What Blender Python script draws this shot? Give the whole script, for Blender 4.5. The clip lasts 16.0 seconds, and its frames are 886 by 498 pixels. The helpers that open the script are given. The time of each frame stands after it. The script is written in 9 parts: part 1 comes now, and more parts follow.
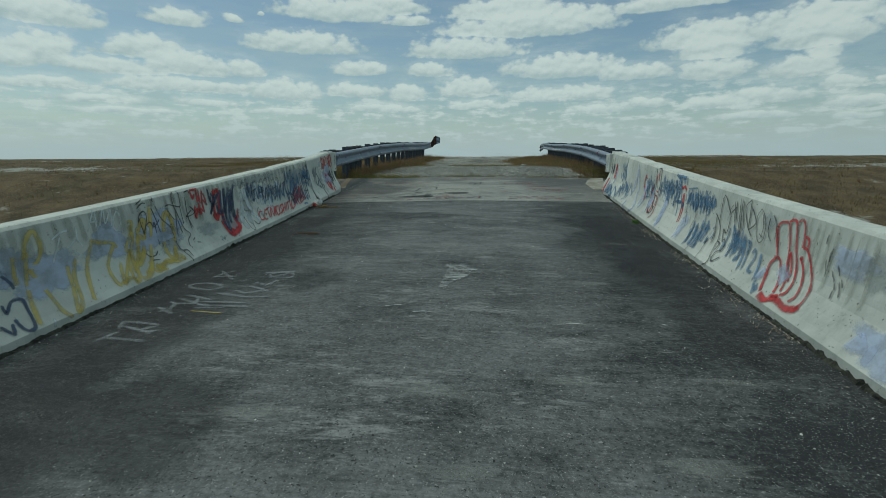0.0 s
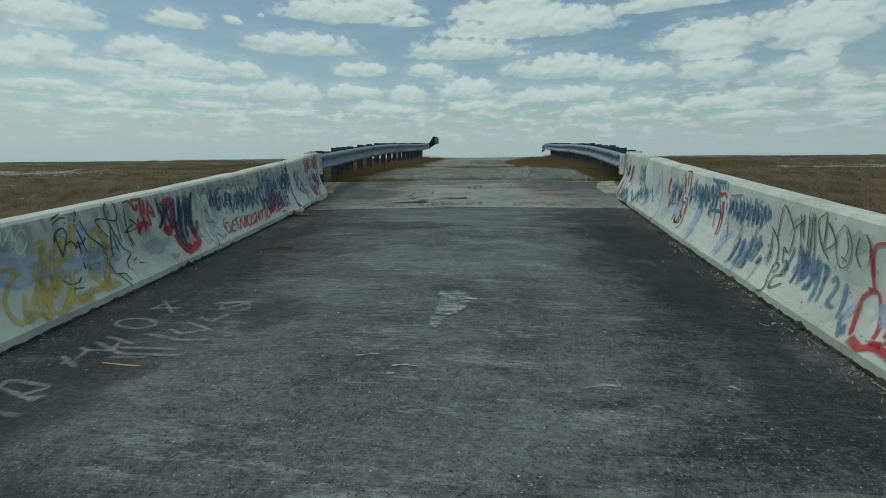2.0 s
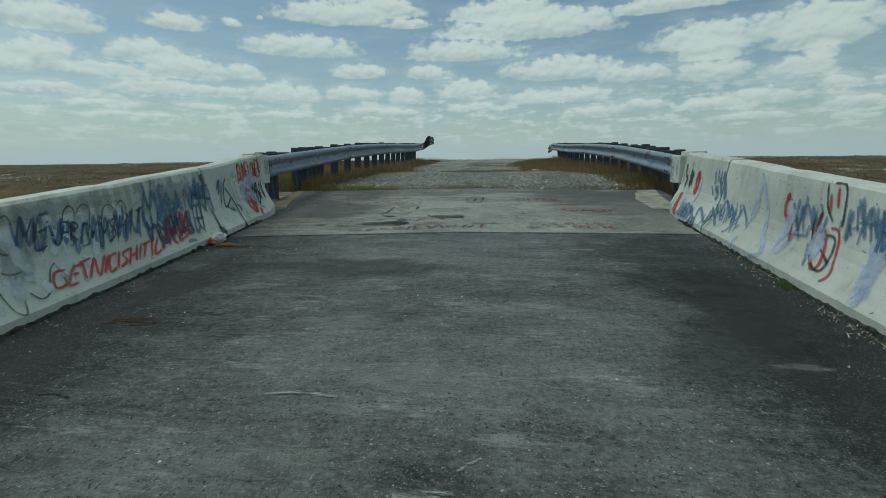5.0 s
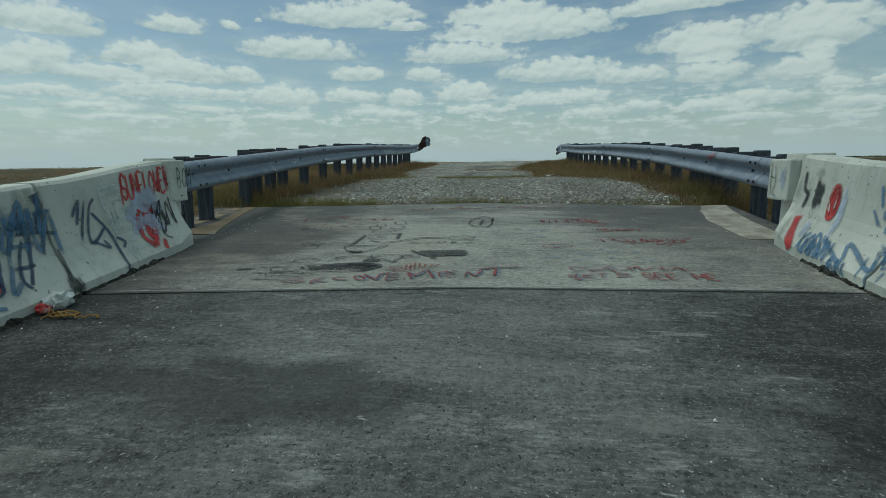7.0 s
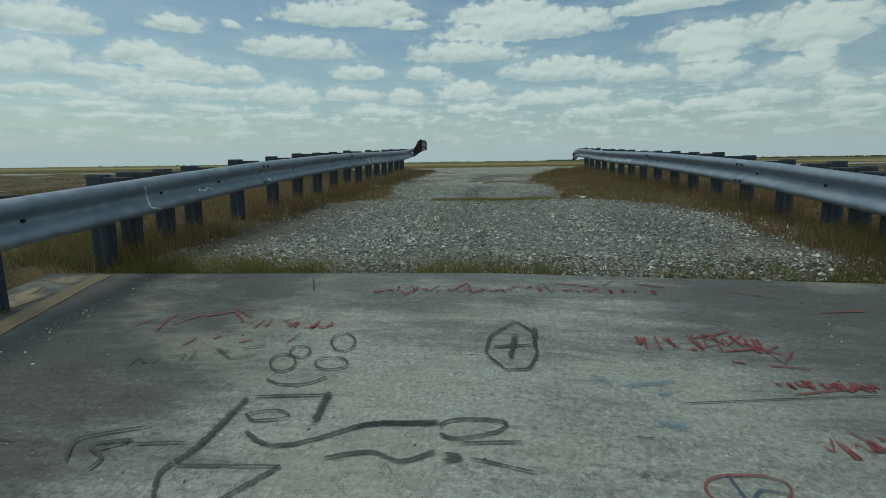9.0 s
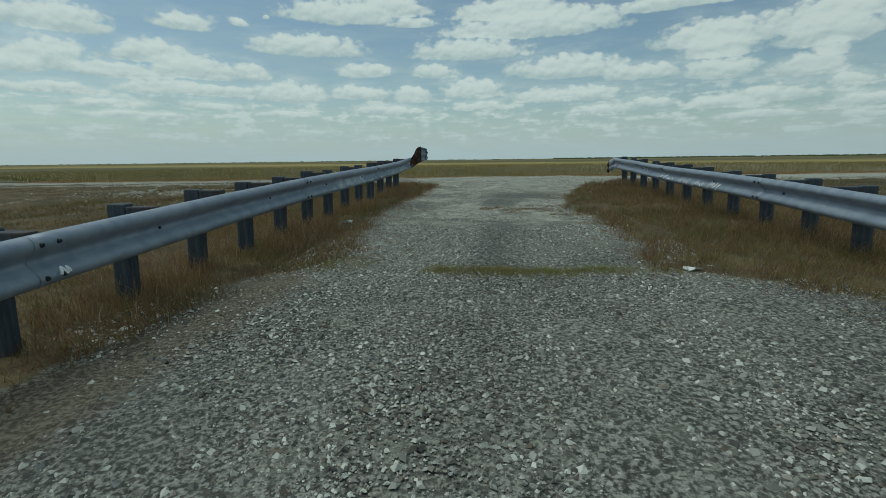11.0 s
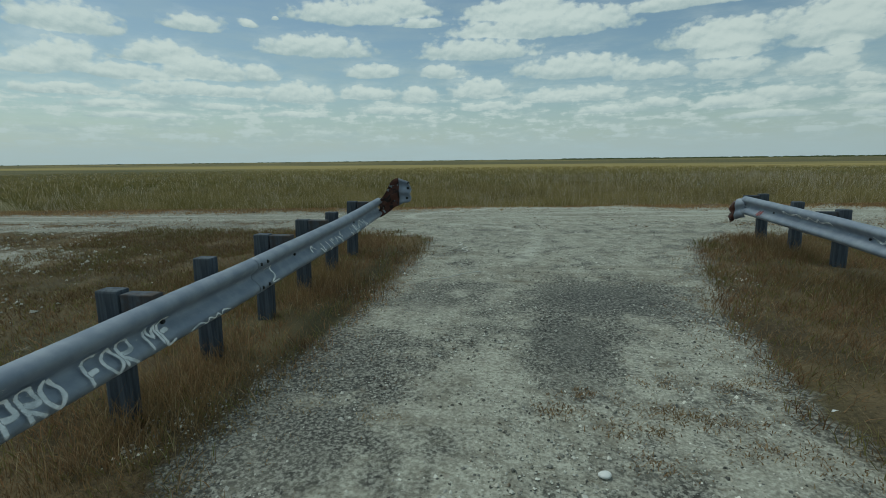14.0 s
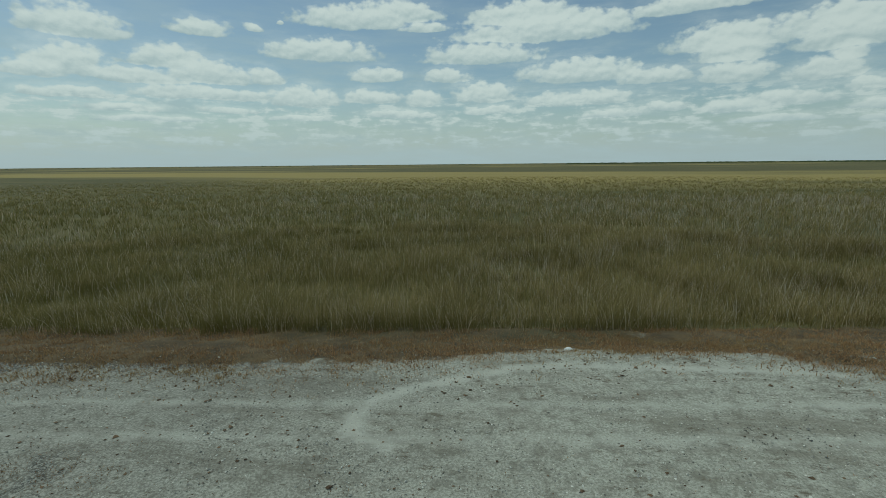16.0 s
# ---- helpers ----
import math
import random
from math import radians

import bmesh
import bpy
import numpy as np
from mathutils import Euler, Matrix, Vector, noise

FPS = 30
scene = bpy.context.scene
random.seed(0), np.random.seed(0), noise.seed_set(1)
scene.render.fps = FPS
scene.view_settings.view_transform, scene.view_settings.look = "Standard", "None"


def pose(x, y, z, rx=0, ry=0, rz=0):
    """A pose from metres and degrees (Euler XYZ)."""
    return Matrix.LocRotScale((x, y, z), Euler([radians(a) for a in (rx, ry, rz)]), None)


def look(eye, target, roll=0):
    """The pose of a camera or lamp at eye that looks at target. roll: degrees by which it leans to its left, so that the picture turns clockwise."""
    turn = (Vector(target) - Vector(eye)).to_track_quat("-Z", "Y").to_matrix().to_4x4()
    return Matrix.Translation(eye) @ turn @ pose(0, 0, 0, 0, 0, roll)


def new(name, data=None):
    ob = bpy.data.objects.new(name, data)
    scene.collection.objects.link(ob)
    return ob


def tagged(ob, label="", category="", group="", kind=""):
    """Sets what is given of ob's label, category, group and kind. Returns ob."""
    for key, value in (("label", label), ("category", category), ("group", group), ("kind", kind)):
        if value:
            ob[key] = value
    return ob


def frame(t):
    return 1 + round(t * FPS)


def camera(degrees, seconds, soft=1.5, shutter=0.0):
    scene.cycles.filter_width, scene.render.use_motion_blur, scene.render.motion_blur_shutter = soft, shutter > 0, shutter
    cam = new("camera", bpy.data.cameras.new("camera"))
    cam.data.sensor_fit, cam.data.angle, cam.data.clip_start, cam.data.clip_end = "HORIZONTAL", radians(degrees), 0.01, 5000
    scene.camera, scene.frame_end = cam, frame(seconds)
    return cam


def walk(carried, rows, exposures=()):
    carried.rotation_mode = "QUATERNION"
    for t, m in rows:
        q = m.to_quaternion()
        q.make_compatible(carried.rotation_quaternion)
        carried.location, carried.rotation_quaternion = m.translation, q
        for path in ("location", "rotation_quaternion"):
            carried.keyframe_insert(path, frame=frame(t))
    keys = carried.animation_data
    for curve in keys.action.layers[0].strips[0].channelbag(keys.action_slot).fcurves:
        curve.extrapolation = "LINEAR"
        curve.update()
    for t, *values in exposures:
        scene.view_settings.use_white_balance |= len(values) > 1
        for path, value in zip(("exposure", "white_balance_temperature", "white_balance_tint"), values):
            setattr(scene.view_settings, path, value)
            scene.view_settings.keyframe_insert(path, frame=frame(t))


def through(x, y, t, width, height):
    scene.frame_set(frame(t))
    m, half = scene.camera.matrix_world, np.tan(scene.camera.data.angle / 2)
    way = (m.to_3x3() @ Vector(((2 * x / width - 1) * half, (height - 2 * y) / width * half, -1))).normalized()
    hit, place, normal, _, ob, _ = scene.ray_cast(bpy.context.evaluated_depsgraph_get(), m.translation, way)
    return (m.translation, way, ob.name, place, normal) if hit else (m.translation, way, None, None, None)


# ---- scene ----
# seconds, eye, yaw to the left, pitch, roll
PATH = [
    (0, (0.600, 0.320, 1.626), 6.55, -11.02, -0.27),
    (0.5, (0.594, 0.532, 1.621), 6.59, -10.98, -0.33),
    (1, (0.583, 0.754, 1.626), 6.63, -10.94, -0.39),
    (1.5, (0.574, 1.003, 1.631), 6.65, -10.93, -0.45),
    (2, (0.564, 1.266, 1.638), 6.62, -10.91, -0.50),
    (2.5, (0.561, 1.549, 1.637), 6.54, -10.90, -0.54),
    (3, (0.539, 1.899, 1.635), 6.50, -10.86, -0.56),
    (3.5, (0.516, 2.291, 1.641), 6.47, -10.82, -0.58),
    (4, (0.498, 2.725, 1.649), 6.50, -10.79, -0.59),
    (4.2, (0.489, 2.915, 1.650), 6.51, -10.78, -0.58),
    (6.3, (0.328, 5.082, 1.694), 6.46, -10.57, -0.74),
    (6.5, (0.310, 5.299, 1.701), 6.44, -10.55, -0.76),
    (7, (0.264, 5.850, 1.713), 6.41, -10.52, -0.79),
    (7.5, (0.207, 6.472, 1.711), 6.39, -10.47, -0.82),
    (8, (0.145, 7.158, 1.723), 6.40, -10.47, -0.82),
    (8.5, (0.089, 7.891, 1.832), 6.42, -10.52, -0.81),
    (8.7, (0.065, 8.199, 1.903), 6.44, -10.55, -0.80),
    (10.8, (-0.267, 11.763, 2.387), 7.11, -10.86, -0.69),
    (11, (-0.296, 12.104, 2.431), 7.22, -10.85, -0.70),
    (11.5, (-0.367, 12.974, 2.531), 7.49, -10.80, -0.73),
    (12, (-0.436, 13.895, 2.632), 7.66, -10.74, -0.76),
    (12.5, (-0.523, 14.898, 2.735), 7.74, -10.71, -0.76),
    (13, (-0.650, 15.989, 2.839), 7.84, -10.73, -0.74),
    (13.5, (-0.782, 17.186, 2.938), 7.97, -10.78, -0.71),
    (14, (-0.901, 18.518, 3.096), 8.12, -10.80, -0.67),
    (14.5, (-1.028, 20.040, 3.430), 8.34, -10.67, -0.61),
    (15, (-1.183, 21.693, 3.866), 8.54, -10.52, -0.57),
    (15.5, (-1.353, 23.405, 4.345), 8.63, -10.41, -0.55),
    (16, (-1.529, 25.135, 4.842), 8.54, -10.37, -0.56),
]
LENS = 87.2


def heading(eye, yaw, pitch, roll):
    a, b = radians(yaw), radians(pitch)
    way = Vector((-math.sin(a) * math.cos(b), math.cos(a) * math.cos(b), math.sin(b)))
    return look(eye, Vector(eye) + way, roll)


cam = camera(LENS, 16.0, soft=0.8)
walk(cam, [(t, heading(eye, yaw, pitch, roll)) for t, eye, yaw, pitch, roll in PATH], [(0.0, 0.0, 6100, -4), (16.0, 0.0, 6100, -4)])

# ---- sky, clouds and sun ----
SUN_ELEVATION, SUN_AZIMUTH = radians(67), radians(-80)
sun_data = bpy.data.lights.new("sun", "SUN")
sun_data.energy, sun_data.angle, sun_data.color = 1.3, radians(30), (1.0, 0.95, 0.87)
sun = new("sun", sun_data)
sun_way = Vector((math.sin(SUN_AZIMUTH) * math.cos(SUN_ELEVATION), math.cos(SUN_AZIMUTH) * math.cos(SUN_ELEVATION), math.sin(SUN_ELEVATION)))
sun.matrix_world = look(sun_way * 60, (0, 0, 0))


class Nodes:
    """A short hand for node trees."""

    def __init__(self, tree):
        self.tree, self.n, self.l = tree, tree.nodes, tree.links
        self.n.clear()

    def put(self, kind):
        return self.n.new(kind)

    def feed(self, socket, value):
        if isinstance(value, bpy.types.NodeSocket):
            self.l.new(value, socket)
        else:
            socket.default_value = value

    def math(self, op, a, b=0.0, c=0.0, clamp=False):
        node = self.put("ShaderNodeMath")
        node.operation, node.use_clamp = op, clamp
        for socket, value in zip(node.inputs, (a, b, c)):
            self.feed(socket, value)
        return node.outputs[0]

    def vec(self, op, a, b=(0, 0, 0), scale=None):
        node = self.put("ShaderNodeVectorMath")
        node.operation = op
        self.feed(node.inputs[0], a)
        self.feed(node.inputs[1], b)
        if scale is not None:
            self.feed(node.inputs["Scale"], scale)
        return node.outputs["Value"] if op in ("LENGTH", "DISTANCE", "DOT_PRODUCT") else node.outputs["Vector"]

    def noise(self, vector, scale, detail=4.0, rough=0.55, distortion=0.0, colour=False):
        node = self.put("ShaderNodeTexNoise")
        self.feed(node.inputs["Vector"], vector)
        for key, value in (("Scale", scale), ("Detail", detail), ("Roughness", rough), ("Distortion", distortion)):
            node.inputs[key].default_value = value
        return node.outputs["Color" if colour else "Fac"]

    def cells(self, vector, scale):
        node = self.put("ShaderNodeTexVoronoi")
        node.feature = "SMOOTH_F1"
        self.feed(node.inputs["Vector"], vector)
        node.inputs["Scale"].default_value, node.inputs["Smoothness"].default_value = scale, 0.35
        node.voronoi_dimensions = "2D"
        return node.outputs["Distance"]

    def ramp(self, value, low, high, a=0.0, b=1.0, smooth=True):
        node = self.put("ShaderNodeMapRange")
        node.interpolation_type = "SMOOTHSTEP" if smooth else "LINEAR"
        for key, v in zip(("Value", "From Min", "From Max", "To Min", "To Max"), (value, low, high, a, b)):
            self.feed(node.inputs[key], v)
        return node.outputs["Result"]

    def mix(self, factor, a, b, blend="MIX"):
        node = self.put("ShaderNodeMix")
        node.data_type, node.blend_type = "RGBA", blend
        self.feed(node.inputs["Factor"], factor)
        for socket, value in ((node.inputs[6], a), (node.inputs[7], b)):
            self.feed(socket, (*value, 1.0) if isinstance(value, tuple) and len(value) == 3 else value)
        return node.outputs[2]


# Clouds: azimuth of the middle from +y to the right, height of the base, half width and rise, in degrees
CLOUDS_HIGH = [
    (-45.0, 12.1, 4.8, 2.9), (-34.4, 13.4, 3.3, 1.8), (-29.5, 14.0, 1.3, 0.8), (-26.8, 14.8, 0.5, 0.5), (-18.6, 15.1, 7.2, 2.3),
    (-13.8, 15.8, 6.3, 2.3), (-10.4, 14.7, 3.5, 1.0), (2.7, 13.6, 10.8, 2.6), (0.8, 15.3, 7.0, 2.5), (8.3, 14.3, 4.9, 2.3),
    (18.2, 14.9, 7.4, 1.6), (22.3, 11.1, 6.8, 2.9), (21.9, 9.9, 4.1, 2.4), (30.9, 10.1, 4.5, 3.2), (30.4, 11.8, 5.1, 2.5),
    (31.2, 8.9, 2.1, 1.5), (36.1, 11.0, 2.0, 2.0),
]
CLOUDS_MIDDLE = [
    (-45.6, 8.7, 3.9, 3.0), (-48.4, 8.3, 2.5, 1.6), (-37.5, 10.1, 4.5, 2.2), (-33.7, 8.8, 4.9, 2.4), (-28.5, 8.9, 2.5, 1.9),
    (-40.6, 8.4, 5.4, 1.4), (-22.3, 11.7, 7.0, 2.4), (-15.9, 9.6, 3.7, 1.6), (-7.8, 9.5, 3.2, 1.6), (-3.8, 11.5, 7.4, 2.4),
    (7.1, 9.2, 7.5, 2.7), (15.0, 8.5, 4.6, 1.8), (22.3, 8.0, 3.8, 2.3), (29.8, 7.6, 3.7, 2.2), (32.5, 6.2, 2.2, 1.5),
    (36.3, 6.4, 1.6, 1.1),
]
CLOUDS_LOW = [
    (-45.8, 6.6, 4.7, 1.1), (-34.9, 7.1, 8.8, 1.4), (-24.5, 6.7, 4.6, 2.4), (-16.7, 7.2, 3.9, 1.7), (-10.8, 6.9, 2.4, 1.9),
    (-3.4, 7.3, 4.1, 2.4), (4.2, 6.6, 3.9, 1.7), (9.0, 6.5, 4.8, 1.8), (16.0, 5.6, 2.7, 1.1), (22.8, 5.1, 3.6, 1.8),
    (27.1, 5.4, 4.2, 1.7), (34.4, 4.6, 3.1, 1.1), (-41.9, 5.5, 4.4, 0.9), (-32.3, 5.7, 3.2, 0.8), (-13.0, 5.5, 5.3, 1.0),
    (-2.4, 5.8, 4.0, 1.0), (11.1, 5.0, 4.3, 0.9), (26.0, 3.9, 4.5, 0.8), (34.3, 3.5, 2.1, 0.8), (-39.5, 4.6, 5.4, 0.6),
    (-24.7, 5.0, 3.9, 0.7),
]


def build_sky():
    world = bpy.data.worlds.new("sky")
    scene.world = world
    world.use_nodes = True
    n = Nodes(world.node_tree)
    way = n.put("ShaderNodeTexCoord").outputs["Generated"]
    xyz = n.put("ShaderNodeSeparateXYZ")
    n.feed(xyz.inputs[0], way)
    x, y, z = xyz.outputs
    azimuth = n.math("MULTIPLY", n.math("ARCTAN2", x, y), 57.2958)
    height = n.math("MULTIPLY", n.math("ARCSINE", z), 57.2958)
    sky = n.put("ShaderNodeTexSky")
    sky.sky_type, sky.sun_disc, sky.sun_elevation, sky.sun_rotation = "NISHITA", False, SUN_ELEVATION, SUN_AZIMUTH
    sky.air_density, sky.dust_density, sky.ozone_density = 1.0, 1.2, 1.5
    blue = n.vec("MULTIPLY", sky.outputs[0], (0.100, 0.098, 0.088))
    flat = n.put("ShaderNodeCombineXYZ")
    n.feed(flat.inputs[0], n.math("MULTIPLY", azimuth, 0.85))
    n.feed(flat.inputs[1], n.math("MULTIPLY", height, 1.25))
    p = flat.outputs[0]
    # uneven outlines: the angles are shifted by broad noise
    shift = n.put("ShaderNodeSeparateXYZ")
    n.feed(shift.inputs[0], n.noise(p, 0.30, 3.0, 0.5, colour=True))
    az = n.math("ADD", azimuth, n.math("MULTIPLY", n.math("SUBTRACT", shift.outputs[0], 0.5), 2.6))
    up = n.math("ADD", height, n.math("MULTIPLY", n.math("SUBTRACT", shift.outputs[1], 0.5), 0.7))
    cover, sunny = None, None
    for ca, base, wa, high in CLOUDS_HIGH + CLOUDS_MIDDLE + CLOUDS_LOW:
        rise = 0.80 * high
        du = n.math("MULTIPLY_ADD", az, 1.0 / wa, -ca / wa)
        dv = n.math("MULTIPLY_ADD", up, 1.0 / rise, -(base + 0.12 * rise) / rise)
        # flat below, rounded above
        tall = n.math("MAXIMUM", dv, n.math("MULTIPLY", dv, -3.2))
        d = n.math("SUBTRACT", 1.0, n.math("MULTIPLY_ADD", du, du, n.math("MULTIPLY", tall, tall)))
        # the upper part of each cloud is the brighter one
        s = n.math("MULTIPLY_ADD", dv, 0.9, n.math("MINIMUM", d, 0.4))
        cover = d if cover is None else n.math("MAXIMUM", cover, d)
        sunny = s if sunny is None else n.math("MAXIMUM", sunny, s)
    # heads of cumulus: rounded cells at two sizes, and finer fraying
    heads = n.math("MULTIPLY_ADD", n.cells(p, 0.75), -0.60, n.math("MULTIPLY", n.cells(p, 1.9), -0.28))
    fray = n.noise(p, 1.1, 5.0, 0.53)
    puffs = n.math("MULTIPLY_ADD", n.math("SUBTRACT", fray, 0.5), 1.25, n.math("ADD", heads, 0.44))
    edge = n.math("ADD", cover, puffs)
    here = n.ramp(edge, -0.16, 0.58, 0.0, 0.95)
    # the same sort of clouds overhead and all round, on a layer seen in perspective
    low_z = n.math("MAXIMUM", n.math("ADD", z, 0.03), 0.03)
    layer = n.put("ShaderNodeCombineXYZ")
    n.feed(layer.inputs[0], n.math("DIVIDE", x, low_z))
    n.feed(layer.inputs[1], n.math("DIVIDE", y, low_z))
    field = n.noise(layer.outputs[0], 1.1, 6.0, 0.58)
    inside = n.ramp(n.math("ABSOLUTE", n.math("ADD", azimuth, 6.0)), 50, 58)
    outside = n.math("MAXIMUM", inside, n.ramp(height, 18.0, 21.5))
    around = n.math("MULTIPLY", n.ramp(field, 0.40, 0.56), outside)
    # rows of small thin clouds far off
    rows = n.put("ShaderNodeCombineXYZ")
    n.feed(rows.inputs[0], n.math("MULTIPLY", azimuth, 0.30))
    n.feed(rows.inputs[1], n.math("MULTIPLY", height, 1.35))
    small = n.math("MULTIPLY_ADD", n.math("SUBTRACT", fray, 0.5), 0.5, n.noise(rows.outputs[0], 0.95, 5.0, 0.55))
    low_rows = n.math("MULTIPLY", n.ramp(small, 0.41, 0.66, 0.0, 0.85), n.math("MULTIPLY", n.ramp(height, 9.5, 6.5), n.ramp(height, 0.8, 2.6)))
    cloud = n.math("MAXIMUM", n.math("MAXIMUM", here, low_rows), around)
    # thin veil among the clouds, thicker low down
    streaks = n.put("ShaderNodeCombineXYZ")
    n.feed(streaks.inputs[0], n.math("MULTIPLY", azimuth, 0.16))
    n.feed(streaks.inputs[1], n.math("MULTIPLY", height, 0.8))
    veil = n.ramp(n.noise(streaks.outputs[0], 0.7, 6.0, 0.62), 0.34, 0.70, 0.04, 0.48)
    veil = n.math("MULTIPLY", veil, n.ramp(height, 16.0, 6.0, 0.5, 1.5))
    cloud = n.math("MAXIMUM", cloud, veil)
    haze = n.ramp(height, 6.0, 0.2, 0.0, 0.84)
    # tops bright, undersides greyer
    def puff(at):
        return n.math("MULTIPLY_ADD", n.cells(at, 0.75), -0.35, n.noise(at, 0.9, 5.0, 0.55))
    relief = n.math("SUBTRACT", puff(p), puff(n.vec("ADD", p, (-0.12, 0.42, 0.0))))
    light = n.ramp(n.math("MULTIPLY_ADD", relief, 0.8, n.math("MULTIPLY", sunny, 0.75)), -0.10, 0.85)
    light = n.math("MAXIMUM", light, n.math("MULTIPLY", low_rows, 0.95))
    white = n.mix(light, (0.40, 0.475, 0.490), (0.645, 0.680, 0.655))
    colour = n.mix(cloud, blue, white)
    colour = n.mix(haze, colour, (0.440, 0.516, 0.545))
    # the half away from the sun is a little dimmer
    colour = n.vec("SCALE", colour, scale=n.ramp(azimuth, 0.0, 45.0, 0.93, 0.87))
    back = n.put("ShaderNodeBackground")
    n.feed(back.inputs[0], colour)
    back.inputs[1].default_value = 1.0
    out = n.put("ShaderNodeOutputWorld")
    n.l.new(back.outputs[0], out.inputs[0])


build_sky()

# ---- materials ----
def material(name, build, bump=0.0, distance=0.01):
    """build(n, p) gives colour, roughness and, where wanted, metal and relief, at the place p."""
    m = bpy.data.materials.new(name)
    m.use_nodes = True
    n = Nodes(m.node_tree)
    p = n.put("ShaderNodeTexCoord").outputs["Object"]
    got = build(n, p)
    shader = n.put("ShaderNodeBsdfPrincipled")
    for key, value in zip(("Base Color", "Roughness", "Metallic"), got):
        n.feed(shader.inputs[key], (*value, 1.0) if isinstance(value, tuple) and len(value) == 3 else value)
    shader.inputs["Specular IOR Level"].default_value = 0.35
    if len(got) > 3 and bump:
        relief = n.put("ShaderNodeBump")
        relief.inputs["Strength"].default_value, relief.inputs["Distance"].default_value = bump, distance
        n.feed(relief.inputs["Height"], got[3])
        n.l.new(relief.outputs[0], shader.inputs["Normal"])
    out = n.put("ShaderNodeOutputMaterial")
    n.l.new(shader.outputs[0], out.inputs[0])
    return m


def stretched(n, p, x, y, z):
    return n.vec("MULTIPLY", p, (x, y, z))


def island(n):
    return n.put("ShaderNodeNewGeometry").outputs["Random Per Island"]


def object_random(n):
    return n.put("ShaderNodeObjectInfo").outputs["Random"]


def deck_concrete(n, p, dark=(0.025, 0.027, 0.028), light=(0.158, 0.164, 0.160), bias=0.0, pitted=0.85):
    xyz = n.put("ShaderNodeSeparateXYZ")
    n.feed(xyz.inputs[0], p)
    # brushed across: long streaks at four sizes
    streak = n.noise(stretched(n, p, 0.8, 6.5, 1.0), 1.0, 10.0, 0.80)
    fine = n.noise(stretched(n, p, 7.0, 50.0, 1.0), 1.0, 6.0, 0.78)
    tines = n.noise(stretched(n, p, 2.2, 95.0, 1.0), 1.0, 3.0, 0.6)
    speckle = n.noise(stretched(n, p, 24.0, 32.0, 1.0), 1.0, 6.0, 0.8)
    cloudy = n.noise(stretched(n, p, 0.55, 0.8, 1.0), 1.0, 4.0, 0.58)
    blots = n.noise(stretched(n, p, 2.2, 3.6, 1.0), 1.0, 8.0, 0.72)
    grit = n.noise(p, 95.0, 2.0, 0.6)
    specks = n.noise(p, 42.0, 2.0, 0.55)
    # traffic has scoured the wheel tracks and the crown; the gutters are darker
    side = n.math("ABSOLUTE", xyz.outputs[0])
    wear = n.ramp(n.math("ADD", side, n.math("MULTIPLY", n.math("SUBTRACT", cloudy, 0.5), 1.8)), 2.5, 0.8, -0.25, 0.09)
    tone = n.math("ADD", 0.53 + bias, wear)
    for layer, weight in ((streak, 0.55), (fine, 0.36), (tines, 0.12), (speckle, 1.05), (cloudy, 1.0), (blots, 0.80)):
        tone = n.math("ADD", tone, n.math("MULTIPLY", n.math("SUBTRACT", layer, 0.5), weight))
    colour = n.mix(n.ramp(tone, 0.29, 0.80, smooth=False), dark, light)
    pale = n.math("ADD", n.noise(stretched(n, p, 1.0, 2.6, 1.0), 1.6, 10.0, 0.78), n.math("MULTIPLY", n.math("SUBTRACT", fine, 0.5), 0.45))
    pale = n.math("ADD", pale, n.math("MULTIPLY", wear, 0.35))
    colour = n.mix(n.ramp(pale, 0.56, 0.70, 0.0, 0.85), colour, (0.235, 0.243, 0.232))
    colour = n.mix(n.ramp(grit, 0.60, 0.69, 0.0, 0.7), colour, (0.27, 0.275, 0.255))
    colour = n.mix(n.ramp(specks, 0.69, 0.73, 0.0, 0.8), colour, (0.36, 0.36, 0.33))
    pits = n.ramp(n.noise(p, 60.0, 3.0, 0.6), 0.32, 0.40, pitted, 0.0)
    colour = n.mix(pits, colour, (0.010, 0.011, 0.010))
    grain = n.math("MULTIPLY", n.ramp(n.noise(p, 48.0, 6.0, 0.8), 0.3, 0.7, 0.62, 1.38, False), n.ramp(n.noise(stretched(n, p, 9.0, 30.0, 1.0), 1.0, 5.0, 0.75), 0.3, 0.7, 0.90, 1.10, False))
    colour = n.vec("SCALE", colour, scale=grain)
    height = n.math("ADD", n.math("MULTIPLY", fine, 0.45), n.math("MULTIPLY", grit, 0.5))
    return colour, 0.92, 0.0, height


